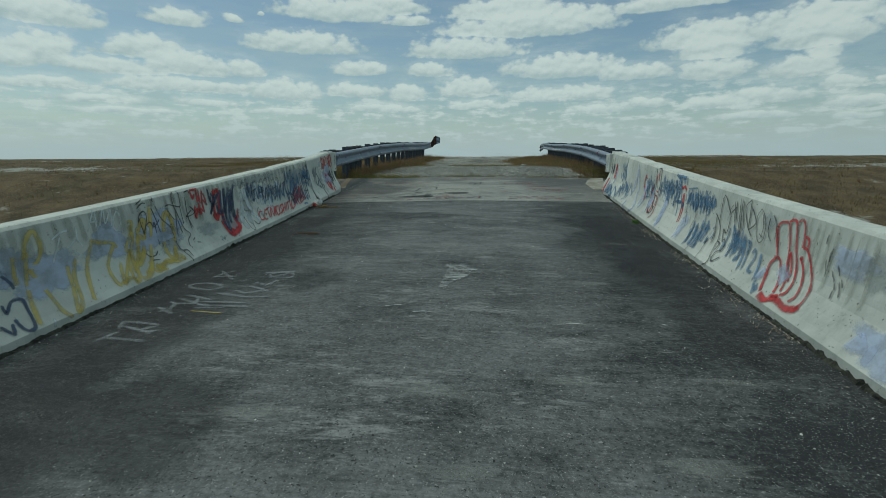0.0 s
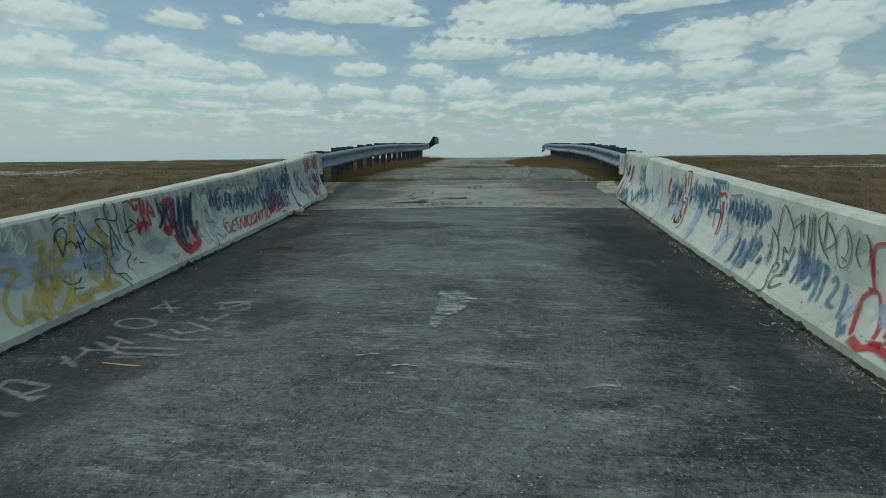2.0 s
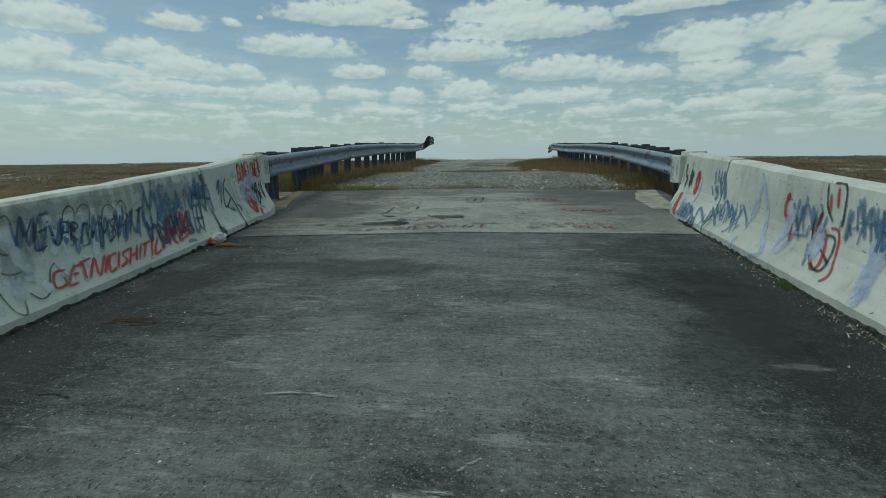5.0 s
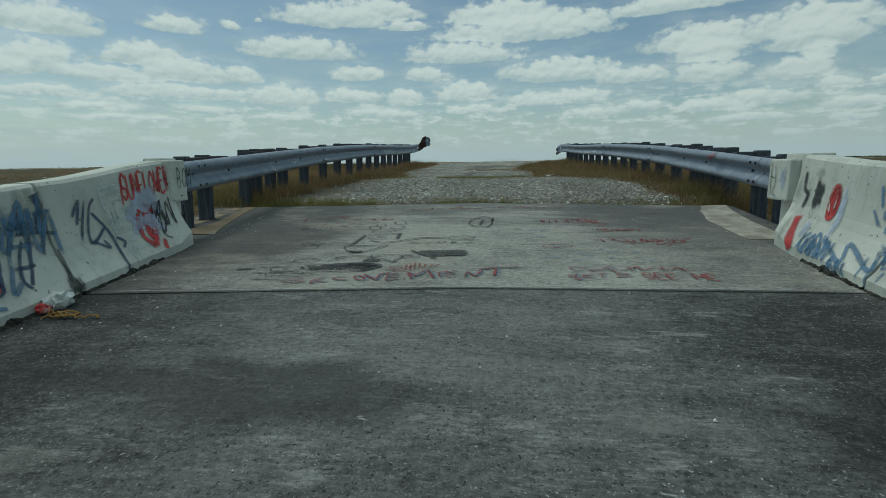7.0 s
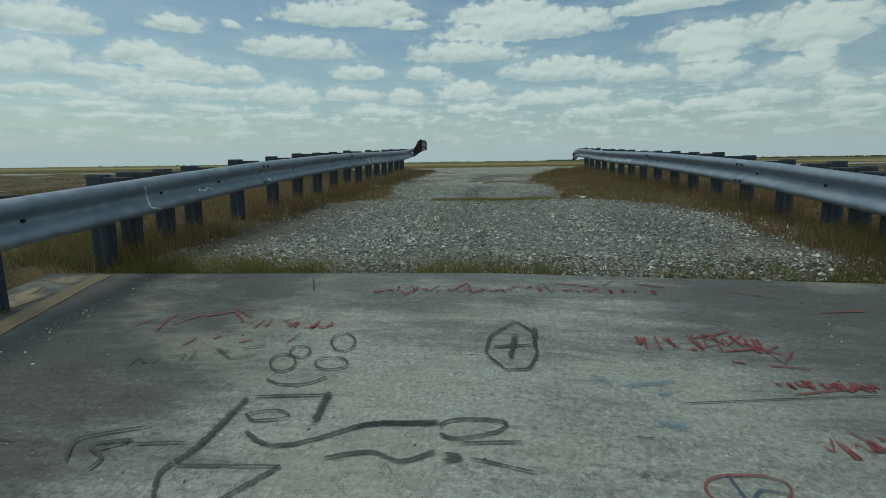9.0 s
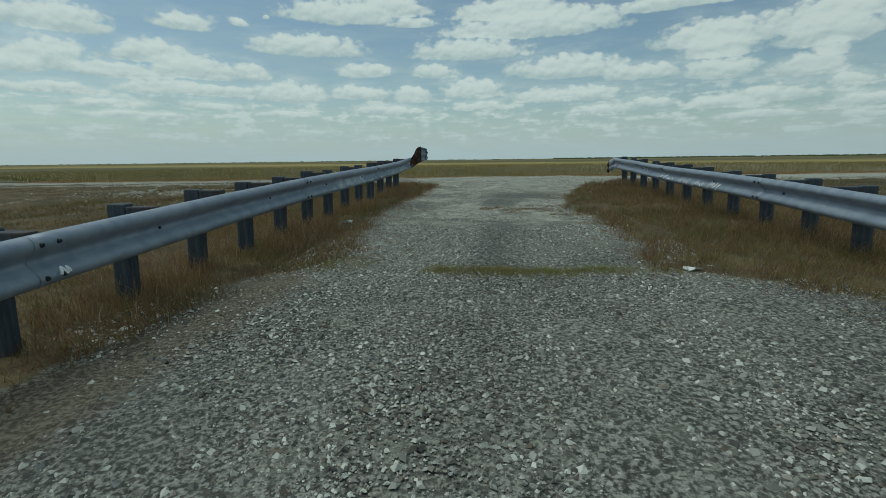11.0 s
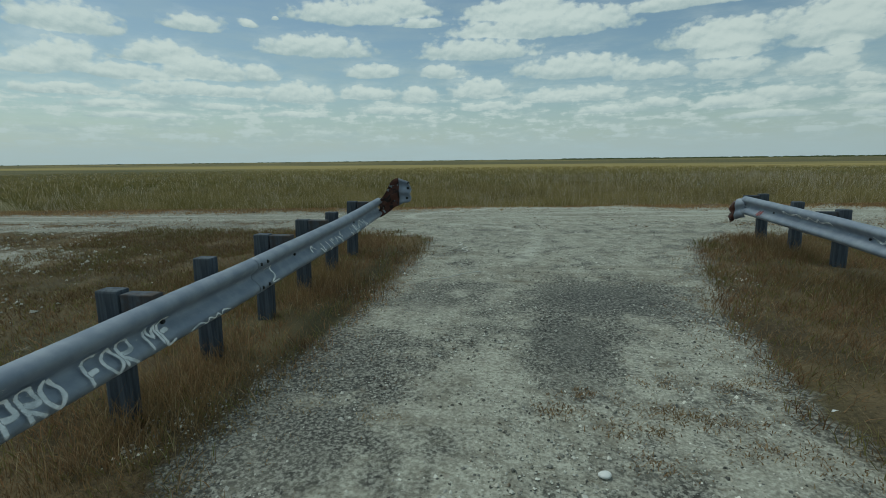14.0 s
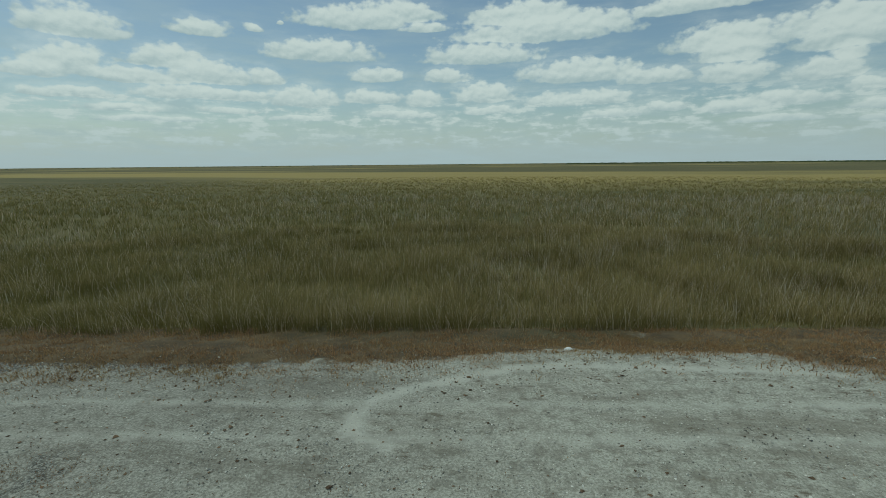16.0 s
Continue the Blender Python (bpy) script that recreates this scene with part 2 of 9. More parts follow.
def slab_concrete(n, p):
    colour, rough, metal, height = deck_concrete(n, p, (0.095, 0.099, 0.093), (0.315, 0.317, 0.285), 0.15, 0.35)
    xyz = n.put("ShaderNodeSeparateXYZ")
    n.feed(xyz.inputs[0], p)
    # soot washed down beside the barrier
    reach = n.math("ADD", xyz.outputs[0], n.math("MULTIPLY", n.math("SUBTRACT", n.noise(stretched(n, p, 0.8, 2.6, 1.0), 1.5, 8.0, 0.7), 0.5), 3.4))
    reach = n.math("ADD", reach, n.math("MULTIPLY", n.ramp(xyz.outputs[1], 9.9, 9.2), 0.9))
    colour = n.mix(n.ramp(reach, -0.7, -2.0, 0.0, 0.74), colour, (0.050, 0.047, 0.048))
    drift = n.noise(stretched(n, p, 0.35, 1.1, 1.0), 1.3, 8.0, 0.7)
    colour = n.mix(n.ramp(n.math("ADD", drift, n.math("MULTIPLY", n.math("SUBTRACT", xyz.outputs[1], 10.4), 0.10)), 0.50, 0.66, 0.0, 0.68), colour, (0.085, 0.090, 0.090))
    east = n.math("MULTIPLY", n.ramp(n.math("MULTIPLY_ADD", drift, 2.6, xyz.outputs[0]), 1.7, 3.4), n.ramp(xyz.outputs[1], 9.7, 10.9))
    colour = n.mix(n.math("MULTIPLY", east, 0.75), colour, (0.088, 0.088, 0.088))
    tan = n.ramp(n.noise(stretched(n, p, 0.8, 1.6, 1.0), 1.2, 6.0, 0.65), 0.5, 0.68, 0.0, 0.5)
    colour = n.mix(tan, colour, (0.30, 0.285, 0.235))
    # hair cracks and grain
    veins = n.noise(p, 1.7, 6.0, 0.6, 1.2)
    crack = n.ramp(n.math("ABSOLUTE", n.math("SUBTRACT", veins, 0.5)), 0.0, 0.004, 0.55, 0.0)
    colour = n.mix(crack, colour, (0.035, 0.036, 0.034))
    grain = n.math("MULTIPLY", n.ramp(n.noise(p, 55.0, 6.0, 0.8), 0.3, 0.7, 0.70, 1.30, False), n.ramp(n.noise(stretched(n, p, 3.0, 26.0, 1.0), 1.0, 6.0, 0.78), 0.3, 0.7, 0.84, 1.16, False))
    colour = n.vec("SCALE", colour, scale=grain)
    return colour, rough, metal, height


def barrier_concrete(n, p):
    xyz = n.put("ShaderNodeSeparateXYZ")
    n.feed(xyz.inputs[0], p)
    broad = n.noise(p, 1.1, 5.0, 0.6)
    runs = n.noise(stretched(n, p, 5.0, 5.0, 0.5), 1.0, 5.0, 0.65)
    grain = n.noise(p, 60.0, 3.0, 0.6)
    colour = n.mix(n.ramp(broad, 0.3, 0.7), (0.475, 0.495, 0.450), (0.650, 0.668, 0.605))
    colour = n.mix(n.ramp(runs, 0.52, 0.80, 0.0, 0.5), colour, (0.24, 0.25, 0.22))
    lichen = n.ramp(n.noise(p, 9.0, 6.0, 0.7), 0.60, 0.74, 0.0, 0.55)
    colour = n.mix(lichen, colour, (0.14, 0.145, 0.115))
    film = n.noise(stretched(n, p, 3.0, 3.0, 1.4), 1.0, 8.0, 0.72)
    colour = n.mix(n.ramp(film, 0.46, 0.72, 0.0, 0.42), colour, (0.27, 0.285, 0.26))
    drips = n.noise(stretched(n, p, 16.0, 16.0, 1.1), 1.0, 4.0, 0.6)
    colour = n.mix(n.ramp(drips, 0.56, 0.74, 0.0, 0.28), colour, (0.20, 0.21, 0.19))
    chips = n.ramp(n.noise(p, 30.0, 3.0, 0.6), 0.66, 0.70, 0.0, 0.85)
    colour = n.mix(chips, colour, (0.10, 0.10, 0.09))
    return colour, 0.88, 0.0, n.math("ADD", n.math("MULTIPLY", grain, 0.5), broad)


def curb_concrete(n, p):
    broad = n.noise(p, 3.0, 6.0, 0.65)
    colour = n.mix(n.ramp(broad, 0.35, 0.62), (0.22, 0.205, 0.165), (0.42, 0.41, 0.35))
    colour = n.mix(n.ramp(n.noise(p, 1.4, 7.0, 0.7), 0.50, 0.66, 0.0, 0.5), colour, (0.20, 0.158, 0.105))
    xyz = n.put("ShaderNodeSeparateXYZ")
    n.feed(xyz.inputs[0], p)
    # earth has washed over the west edge
    west = n.math("MULTIPLY_ADD", n.noise(p, 4.0, 6.0, 0.65), 0.3, xyz.outputs[0])
    colour = n.mix(n.ramp(west, -2.64, -2.80, 0.0, 0.92), colour, (0.165, 0.125, 0.078))
    return colour, 0.9, 0.0, n.noise(p, 50.0, 3.0, 0.6)


def dirt_crust(n, p):
    broad = n.noise(p, 14.0, 6.0, 0.7)
    colour = n.mix(n.ramp(broad, 0.35, 0.65), (0.012, 0.013, 0.011), (0.07, 0.07, 0.055))
    return colour, 0.95, 0.0, broad


def galvanised(n, p):
    spangle = n.noise(p, 7.0, 5.0, 0.6)
    runs = n.noise(stretched(n, p, 2.0, 0.7, 9.0), 1.4, 5.0, 0.6)
    colour = n.mix(n.ramp(spangle, 0.3, 0.7), (0.215, 0.252, 0.315), (0.310, 0.348, 0.405))
    colour = n.mix(n.ramp(runs, 0.55, 0.8, 0.0, 0.5), colour, (0.155, 0.175, 0.205))
    scuffs = n.ramp(n.noise(stretched(n, p, 3.0, 3.0, 12.0), 2.2, 4.0, 0.6), 0.68, 0.72, 0.0, 0.5)
    colour = n.mix(scuffs, colour, (0.55, 0.57, 0.57))
    return colour, n.ramp(spangle, 0.2, 0.8, 0.48, 0.66), 0.35, spangle


def rusty_steel(n, p):
    flake = n.noise(p, 14.0, 6.0, 0.68)
    colour = n.mix(n.ramp(flake, 0.42, 0.52), (0.022, 0.014, 0.012), (0.085, 0.034, 0.024))
    colour = n.mix(n.ramp(n.noise(p, 11.0, 4.0, 0.6), 0.60, 0.66), colour, (0.30, 0.34, 0.38))
    return colour, 0.72, 0.1, flake


def bolt_steel(n, p):
    return (0.03, 0.033, 0.036), 0.6, 0.5, n.noise(p, 40.0)


def post_timber(n, p):
    grain = n.noise(stretched(n, p, 26.0, 26.0, 1.6), 1.0, 5.0, 0.6)
    broad = n.noise(p, 3.0, 4.0, 0.6)
    tint = object_random(n)
    colour = n.mix(n.ramp(grain, 0.35, 0.68), (0.040, 0.050, 0.068), (0.105, 0.126, 0.155))
    colour = n.mix(n.ramp(broad, 0.45, 0.75, 0.0, 0.6), colour, (0.105, 0.115, 0.120))
    colour = n.mix(n.math("MULTIPLY", tint, 0.35), colour, (0.05, 0.058, 0.064))
    return colour, 0.85, 0.0, grain


def spacer_timber(n, p):
    colour, rough, metal, grain = post_timber(n, p)
    stain = n.ramp(n.noise(p, 5.0, 5.0, 0.65), 0.42, 0.62, 0.0, 0.8)
    return n.mix(stain, colour, (0.070, 0.052, 0.042)), rough, metal, grain


def ochre_patches(n, p):
    """Broad ochre patches far out in the marsh."""
    where = n.put("ShaderNodeSeparateXYZ")
    n.feed(where.inputs[0], p)
    far = n.noise(stretched(n, p, 0.0028, 0.0075, 1.0), 1.0, 5.0, 0.55, 0.4)
    return n.math("MULTIPLY", n.ramp(far, 0.50, 0.64, 0.0, 0.95), n.ramp(where.outputs[1], 70.0, 150.0))


def ground_cover(n, p):
    attribute = n.put("ShaderNodeAttribute")
    attribute.attribute_name = "zone"
    zone = attribute.outputs["Color"]
    parts = n.put("ShaderNodeSeparateColor")
    n.feed(parts.inputs[0], zone)
    gravel, road, marsh = parts.outputs
    wear = n.put("ShaderNodeAttribute")
    wear.attribute_name = "wear"
    more = n.put("ShaderNodeSeparateColor")
    n.feed(more.inputs[0], wear.outputs["Color"])
    edge = n.math("MULTIPLY", n.math("SUBTRACT", n.noise(p, 2.4, 6.0, 0.68), 0.5), 1.1)
    broad = n.noise(p, 0.28, 5.0, 0.6)
    mid = n.noise(p, 1.6, 6.0, 0.65)
    grit = n.noise(p, 38.0, 4.0, 0.65)
    dry = n.mix(n.ramp(mid, 0.32, 0.66), (0.056, 0.041, 0.021), (0.145, 0.104, 0.053))
    thatch = n.noise(p, 30.0, 7.0, 0.82)
    dry = n.mix(n.ramp(thatch, 0.52, 0.64, 0.0, 0.8), dry, (0.20, 0.152, 0.086))
    dry = n.mix(n.ramp(thatch, 0.48, 0.38, 0.0, 0.85), dry, (0.036, 0.026, 0.015))
    dry = n.mix(n.ramp(broad, 0.48, 0.7, 0.0, 0.7), dry, (0.058, 0.058, 0.026))
    marl = n.ramp(n.math("ADD", n.noise(p, 0.42, 7.0, 0.7), n.math("MULTIPLY", edge, 0.1)), 0.60, 0.66, 0.0, 0.85)
    place = n.put("ShaderNodeSeparateXYZ")
    n.feed(place.inputs[0], p)
    marl = n.math("MULTIPLY", marl, n.ramp(n.math("ABSOLUTE", place.outputs[0]), 4.2, 7.0))
    marl = n.math("MAXIMUM", marl, n.ramp(n.math("ADD", n.math("MULTIPLY", more.outputs[0], 0.8), n.math("MULTIPLY", n.math("SUBTRACT", n.noise(p, 1.3, 8.0, 0.75), 0.5), 3.2)), 0.36, 0.70, 0.0, 0.9))
    dry = n.mix(marl, dry, (0.34, 0.335, 0.29))
    stones = n.mix(n.ramp(grit, 0.40, 0.66), (0.052, 0.052, 0.046), (0.34, 0.338, 0.295))
    stones = n.mix(n.ramp(n.noise(p, 0.9, 7.0, 0.7), 0.50, 0.66, 0.0, 0.42), stones, (0.26, 0.255, 0.215))
    dark_strip = n.ramp(n.math("ADD", more.outputs[2], n.math("MULTIPLY", edge, 0.6)), 0.15, 1.1, 0.0, 0.45)
    stones = n.mix(dark_strip, stones, (0.060, 0.064, 0.064))
    earth = n.mix(n.ramp(grit, 0.35, 0.65), (0.060, 0.047, 0.028), (0.150, 0.118, 0.072))
    stones = n.mix(n.ramp(n.math("ADD", wear.outputs["Alpha"], n.math("MULTIPLY", edge, 0.5)), 0.2, 0.9, 0.0, 0.65), stones, earth)
    dust = n.mix(n.ramp(grit, 0.3, 0.7), (0.240, 0.235, 0.192), (0.50, 0.498, 0.425))
    dust = n.mix(n.ramp(n.noise(p, 5.0, 8.0, 0.75), 0.46, 0.66, 0.0, 0.75), dust, (0.175, 0.165, 0.130))
    streaky = n.noise(stretched(n, p, 0.35, 1.9, 1.0), 1.0, 8.0, 0.72)
    dust = n.mix(n.ramp(streaky, 0.50, 0.64, 0.0, 0.55), dust, (0.185, 0.170, 0.130))
    litter = n.noise(stretched(n, p, 1.6, 4.0, 1.0), 1.5, 9.0, 0.78)
    dust = n.mix(n.ramp(litter, 0.565, 0.65, 0.0, 0.8), dust, (0.110, 0.088, 0.056))
    dust = n.mix(n.ramp(mid, 0.5, 0.75, 0.0, 0.35), dust, (0.17, 0.155, 0.12))
    where = n.put("ShaderNodeSeparateXYZ")
    n.feed(where.inputs[0], p)
    west = n.math("MULTIPLY_ADD", n.noise(stretched(n, p, 0.5, 1.5, 1.0), 1.0, 6.0, 0.65), -6.0, where.outputs[0])
    dust = n.mix(n.ramp(west, -3.4, -9.0, 0.0, 0.34), dust, n.mix(n.ramp(grit, 0.42, 0.62), (0.075, 0.070, 0.060), (0.225, 0.222, 0.200)))
    dust = n.mix(n.ramp(n.math("ADD", more.outputs[1], n.math("MULTIPLY", edge, 1.3)), 0.25, 1.25, 0.0, 0.75), dust, (0.50, 0.50, 0.435))
    reeds = n.mix(n.ramp(n.noise(stretched(n, p, 0.05, 0.12, 1.0), 1.0, 5.0, 0.6), 0.38, 0.66), (0.085, 0.078, 0.026), (0.128, 0.110, 0.040))
    reeds = n.mix(ochre_patches(n, p), reeds, (0.290, 0.228, 0.072))
    colour = n.mix(n.ramp(n.math("ADD", gravel, edge), 0.38, 0.62), dry, stones)
    colour = n.mix(n.ramp(n.math("ADD", road, edge), 0.38, 0.62), colour, dust)
    colour = n.mix(n.ramp(marsh, 0.3, 0.7), colour, reeds)
    return colour, 0.95, 0.0, n.math("ADD", grit, n.math("MULTIPLY", mid, 2.0))


def leafy(name, a, b, c, pale=None, tips=None, through=0.45, marshy=False):
    """Thin leaves that let part of the light through."""
    m = bpy.data.materials.new(name)
    m.use_nodes = True
    n = Nodes(m.node_tree)
    p = n.put("ShaderNodeTexCoord").outputs["Object"]
    r = island(n)
    colour = n.mix(n.ramp(r, 0.05, 0.85), a, b)
    colour = n.mix(n.ramp(n.noise(p, 0.6, 3.0, 0.6), 0.45, 0.7, 0.0, 0.7), colour, c)
    colour = n.vec("SCALE", colour, scale=n.ramp(n.noise(p, 0.16, 4.0, 0.6), 0.32, 0.68, 0.86, 1.20))
    if marshy:
        # greener and darker on the west side, ochre in far patches
        where = n.put("ShaderNodeSeparateXYZ")
        n.feed(where.inputs[0], p)
        west = n.math("MULTIPLY_ADD", n.noise(p, 0.12, 4.0, 0.6), 14.0, where.outputs[0])
        colour = n.mix(n.ramp(west, 12.0, -10.0, 0.0, 0.75), colour, (0.130, 0.126, 0.036))
        colour = n.mix(n.ramp(where.outputs[1], 46.0, 100.0, 0.0, 0.9), colour, (0.205, 0.180, 0.066))
    if tips:
        # the upper half of each blade has dried
        reach = n.put("ShaderNodeAttribute")
        reach.attribute_name = "reach"
        dried = n.ramp(reach.outputs["Fac"], 0.2, 1.0, 0.0, 0.85)
        if marshy:
            dried = n.math("MULTIPLY", dried, n.ramp(n.noise(p, 0.5, 4.0, 0.65), 0.34, 0.62, 0.25, 1.0))
        colour = n.mix(dried, colour, tips)
    if marshy:
        colour = n.mix(ochre_patches(n, p), colour, (0.30, 0.24, 0.09))
    if pale:
        colour = n.mix(n.ramp(r, 0.86, 0.93), colour, pale)
    front, rear, both = n.put("ShaderNodeBsdfDiffuse"), n.put("ShaderNodeBsdfTranslucent"), n.put("ShaderNodeMixShader")
    n.feed(front.inputs[0], colour)
    n.feed(rear.inputs[0], colour)
    both.inputs[0].default_value = through
    n.l.new(front.outputs[0], both.inputs[1])
    n.l.new(rear.outputs[0], both.inputs[2])
    out = n.put("ShaderNodeOutputMaterial")
    n.l.new(both.outputs[0], out.inputs[0])
    return m


def stone_chips(n, p):
    r = island(n)
    colour = n.mix(n.math("POWER", r, 1.45), (0.072, 0.072, 0.066), (0.76, 0.755, 0.680))
    colour = n.mix(n.ramp(n.math("FRACT", n.math("MULTIPLY", r, 17.0)), 0.80, 0.90, 0.0, 0.6), colour, (0.20, 0.150, 0.100))
    colour = n.mix(n.ramp(n.noise(p, 0.8, 6.0, 0.7), 0.47, 0.64, 0.0, 0.38), colour, (0.145, 0.132, 0.104))
    # stones of another load, darker
    coarse = n.put("ShaderNodeAttribute")
    coarse.attribute_name = "coarse"
    colour = n.mix(n.math("MULTIPLY", coarse.outputs["Fac"], 0.55), colour, n.mix(r, (0.050, 0.052, 0.052), (0.20, 0.20, 0.19)))
    return colour, 0.9, 0.0


def spray(colour, cover=0.5):
    """Spray paint, thin and patchy."""
    def build(n, p):
        worn = n.noise(p, 16.0, 5.0, 0.7)
        tone = n.mix(n.ramp(worn, 0.35 + 0.3 * (1 - cover), 0.75 + 0.2 * (1 - cover)), colour, (0.40, 0.41, 0.37))
        return tone, 0.7, 0.0
    return build


MAT = {
    "deck": material("weathered_dark_concrete", deck_concrete, 0.5, 0.006),
    "slab": material("pale_worn_concrete", slab_concrete, 0.5, 0.006),
    "barrier": material("whitish_barrier_concrete", barrier_concrete, 0.35, 0.008),
    "curb": material("pale_curb_concrete", curb_concrete, 0.4, 0.006),
    "crust": material("dirt_crust", dirt_crust, 0.8, 0.02),
    "rail": material("galvanised_steel", galvanised, 0.15, 0.004),
    "rust": material("rusty_torn_steel", rusty_steel, 0.6, 0.01),
    "bolt": material("dark_bolt_steel", bolt_steel),
    "post": material("blue_grey_timber", post_timber, 0.5, 0.006),
    "spacer": material("stained_timber", spacer_timber, 0.5, 0.006),
    "ground": material("ground_cover", ground_cover, 0.7, 0.03),
    "dry": leafy("dry_grass", (0.325, 0.200, 0.110), (0.160, 0.100, 0.056), (0.225, 0.170, 0.082), (0.42, 0.32, 0.20)),
    "levee": leafy("levee_grass", (0.255, 0.172, 0.095), (0.118, 0.080, 0.046), (0.175, 0.145, 0.068), (0.34, 0.28, 0.18)),
    "olive": leafy("olive_grass", (0.190, 0.172, 0.060), (0.24, 0.205, 0.095), (0.13, 0.145, 0.05), (0.33, 0.30, 0.16)),
    "green": leafy("green_grass", (0.200, 0.210, 0.060), (0.290, 0.265, 0.100), (0.250, 0.215, 0.085), (0.42, 0.35, 0.17)),
    "straw": leafy("straw_grass", (0.345, 0.232, 0.128), (0.172, 0.112, 0.062), (0.26, 0.200, 0.092), (0.45, 0.36, 0.22)),
    "verge": leafy("reddish_verge_grass", (0.44, 0.275, 0.140), (0.225, 0.135, 0.070), (0.33, 0.235, 0.105), (0.52, 0.42, 0.26)),
    "saw": leafy("sawgrass", (0.128, 0.115, 0.034), (0.290, 0.236, 0.105), (0.205, 0.160, 0.066), (0.60, 0.50, 0.36), (0.47, 0.37, 0.175), 0.4, True),
    "stalk": leafy("bleached_stalks", (0.34, 0.27, 0.18), (0.60, 0.52, 0.41), (0.42, 0.36, 0.27), (0.74, 0.68, 0.57)),
    "chips": material("stone_chips", stone_chips),
    "wood": leafy("far_foliage", (0.085, 0.105, 0.055), (0.120, 0.140, 0.070), (0.10, 0.12, 0.065)),
    "red": material("red_spray_paint", spray((0.38, 0.022, 0.022), 0.8)),
    "white": material("white_spray_paint", spray((0.60, 0.63, 0.62), 0.7)),
}


# ---- mesh helpers ----
def link_mesh(name, bm, mat, parent=None, label="", smooth=False):
    me = bpy.data.meshes.new(name)
    bmesh.ops.recalc_face_normals(bm, faces=bm.faces)
    bm.to_mesh(me)
    bm.free()
    me.materials.append(mat)
    if smooth:
        me.polygons.foreach_set("use_smooth", [True] * len(me.polygons))
    ob = new(name, me)
    ob.parent = parent
    if label:
        ob["label"] = label
    return ob


def part(name, bm, mat, parent, label="", smooth=False):
    return link_mesh(name, bm, mat, parent, label, smooth)


def raw_mesh(name, verts, faces, mat, smooth=False):
    """A mesh from arrays: faces all with the same number of corners."""
    me = bpy.data.meshes.new(name)
    verts, faces = np.asarray(verts, np.float32), np.asarray(faces, np.int32)
    corners = faces.shape[1]
    me.vertices.add(len(verts))
    me.vertices.foreach_set("co", verts.ravel())
    me.loops.add(faces.size)
    me.loops.foreach_set("vertex_index", faces.ravel())
    me.polygons.add(len(faces))
    me.polygons.foreach_set("loop_start", np.arange(0, faces.size, corners, dtype=np.int32))
    me.polygons.foreach_set("use_smooth", np.full(len(faces), smooth))
    me.update(calc_edges=True)
    me.materials.append(mat)
    return new(name, me)


def box(bm, x0, x1, y0, y1, z0, z1, bevel=0.0):
    made = bmesh.ops.create_cube(bm, size=1.0, matrix=Matrix.Translation(((x0 + x1) / 2, (y0 + y1) / 2, (z0 + z1) / 2)) @ Matrix.Diagonal((x1 - x0, y1 - y0, z1 - z0, 1)))
    if bevel:
        edges = {e for v in made["verts"] for e in v.link_edges}
        bmesh.ops.bevel(bm, geom=list(edges), offset=bevel, segments=2, affect="EDGES", profile=0.6)
    return bm


def sweep(bm, sections, closed=True, caps=True):
    """Joins a row of sections, each a list of points, into a skin."""
    rings = [[bm.verts.new(p) for p in s] for s in sections]
    count = len(rings[0])
    for a, b in zip(rings, rings[1:]):
        for i in range(count if closed else count - 1):
            j = (i + 1) % count
            bm.faces.new((a[i], a[j], b[j], b[i]))
    if caps and closed:
        bm.faces.new(rings[0])
        bm.faces.new(rings[-1])
    return rings


def wobble(x, y, z, scale, amount):
    return noise.noise(Vector((x * scale, y * scale, z * scale))) * amount


# ---- the lie of the land ----
HALF = 2.73          # from the middle of the deck to the barrier's toe
JOINT, DECK_END = 8.965, 12.1


def deck_z(x, y):
    u = y - 9.5
    return 0.905 + 0.098 * u + 0.002 * u * u - 0.015 * abs(x)


def lane_z(y):
    return np.interp(y, [11.0, 12.1, 12.4, 12.7, 14.5, 16.7, 21.4, 26.0, 32.0], [1.05, 1.12, 1.16, 1.185, 1.27, 1.37, 1.45, 1.62, 1.70])


SKEW = 0.12          # the levee's road runs aslant to the bridge


def land_z(x, y):
    """Height of the ground: a levee with a road on it, banks on both sides and a marsh beyond."""
    x, y = np.asarray(x, float), np.asarray(y, float)
    v = y - SKEW * x
    top = np.interp(v, [12.0, 18.0, 24.0, 28.0, 32.7, 34.2, 37.2], [1.22, 1.40, 1.48, 1.66, 1.70, 1.35, 0.85])
    bank = np.interp(v, [-4.0, 3.0, 13.0, 14.0], [-1.7, -1.55, 1.22, 1.30])
    wide = np.where(v < 13.0, bank, top)
    near = np.clip((4.6 - np.abs(x)) / 1.4, 0, 1) * np.clip((y - 12.1) / 0.6, 0, 1) * np.clip((33.0 - v) / 3, 0, 1)
    z = wide * (1 - near) + lane_z(y) * near
    under = np.clip((4.6 - np.abs(x)) / 0.8, 0, 1) * np.clip((12.13 - y) / 0.12, 0, 1) * np.clip((y + 14) / 2, 0, 1)
    return z - under * 0.45


def axis_lines(low, near_low, near_high, high, step, grow=1.16):
    out = list(np.arange(near_low, near_high + step / 2, step))
    for sign, start, end in ((1, near_high, high), (-1, near_low, low)):
        at, s = start, step
        while (at - end) * sign < 0:
            s *= grow
            at += sign * s
            out.append(at)
    return np.array(sorted(out))


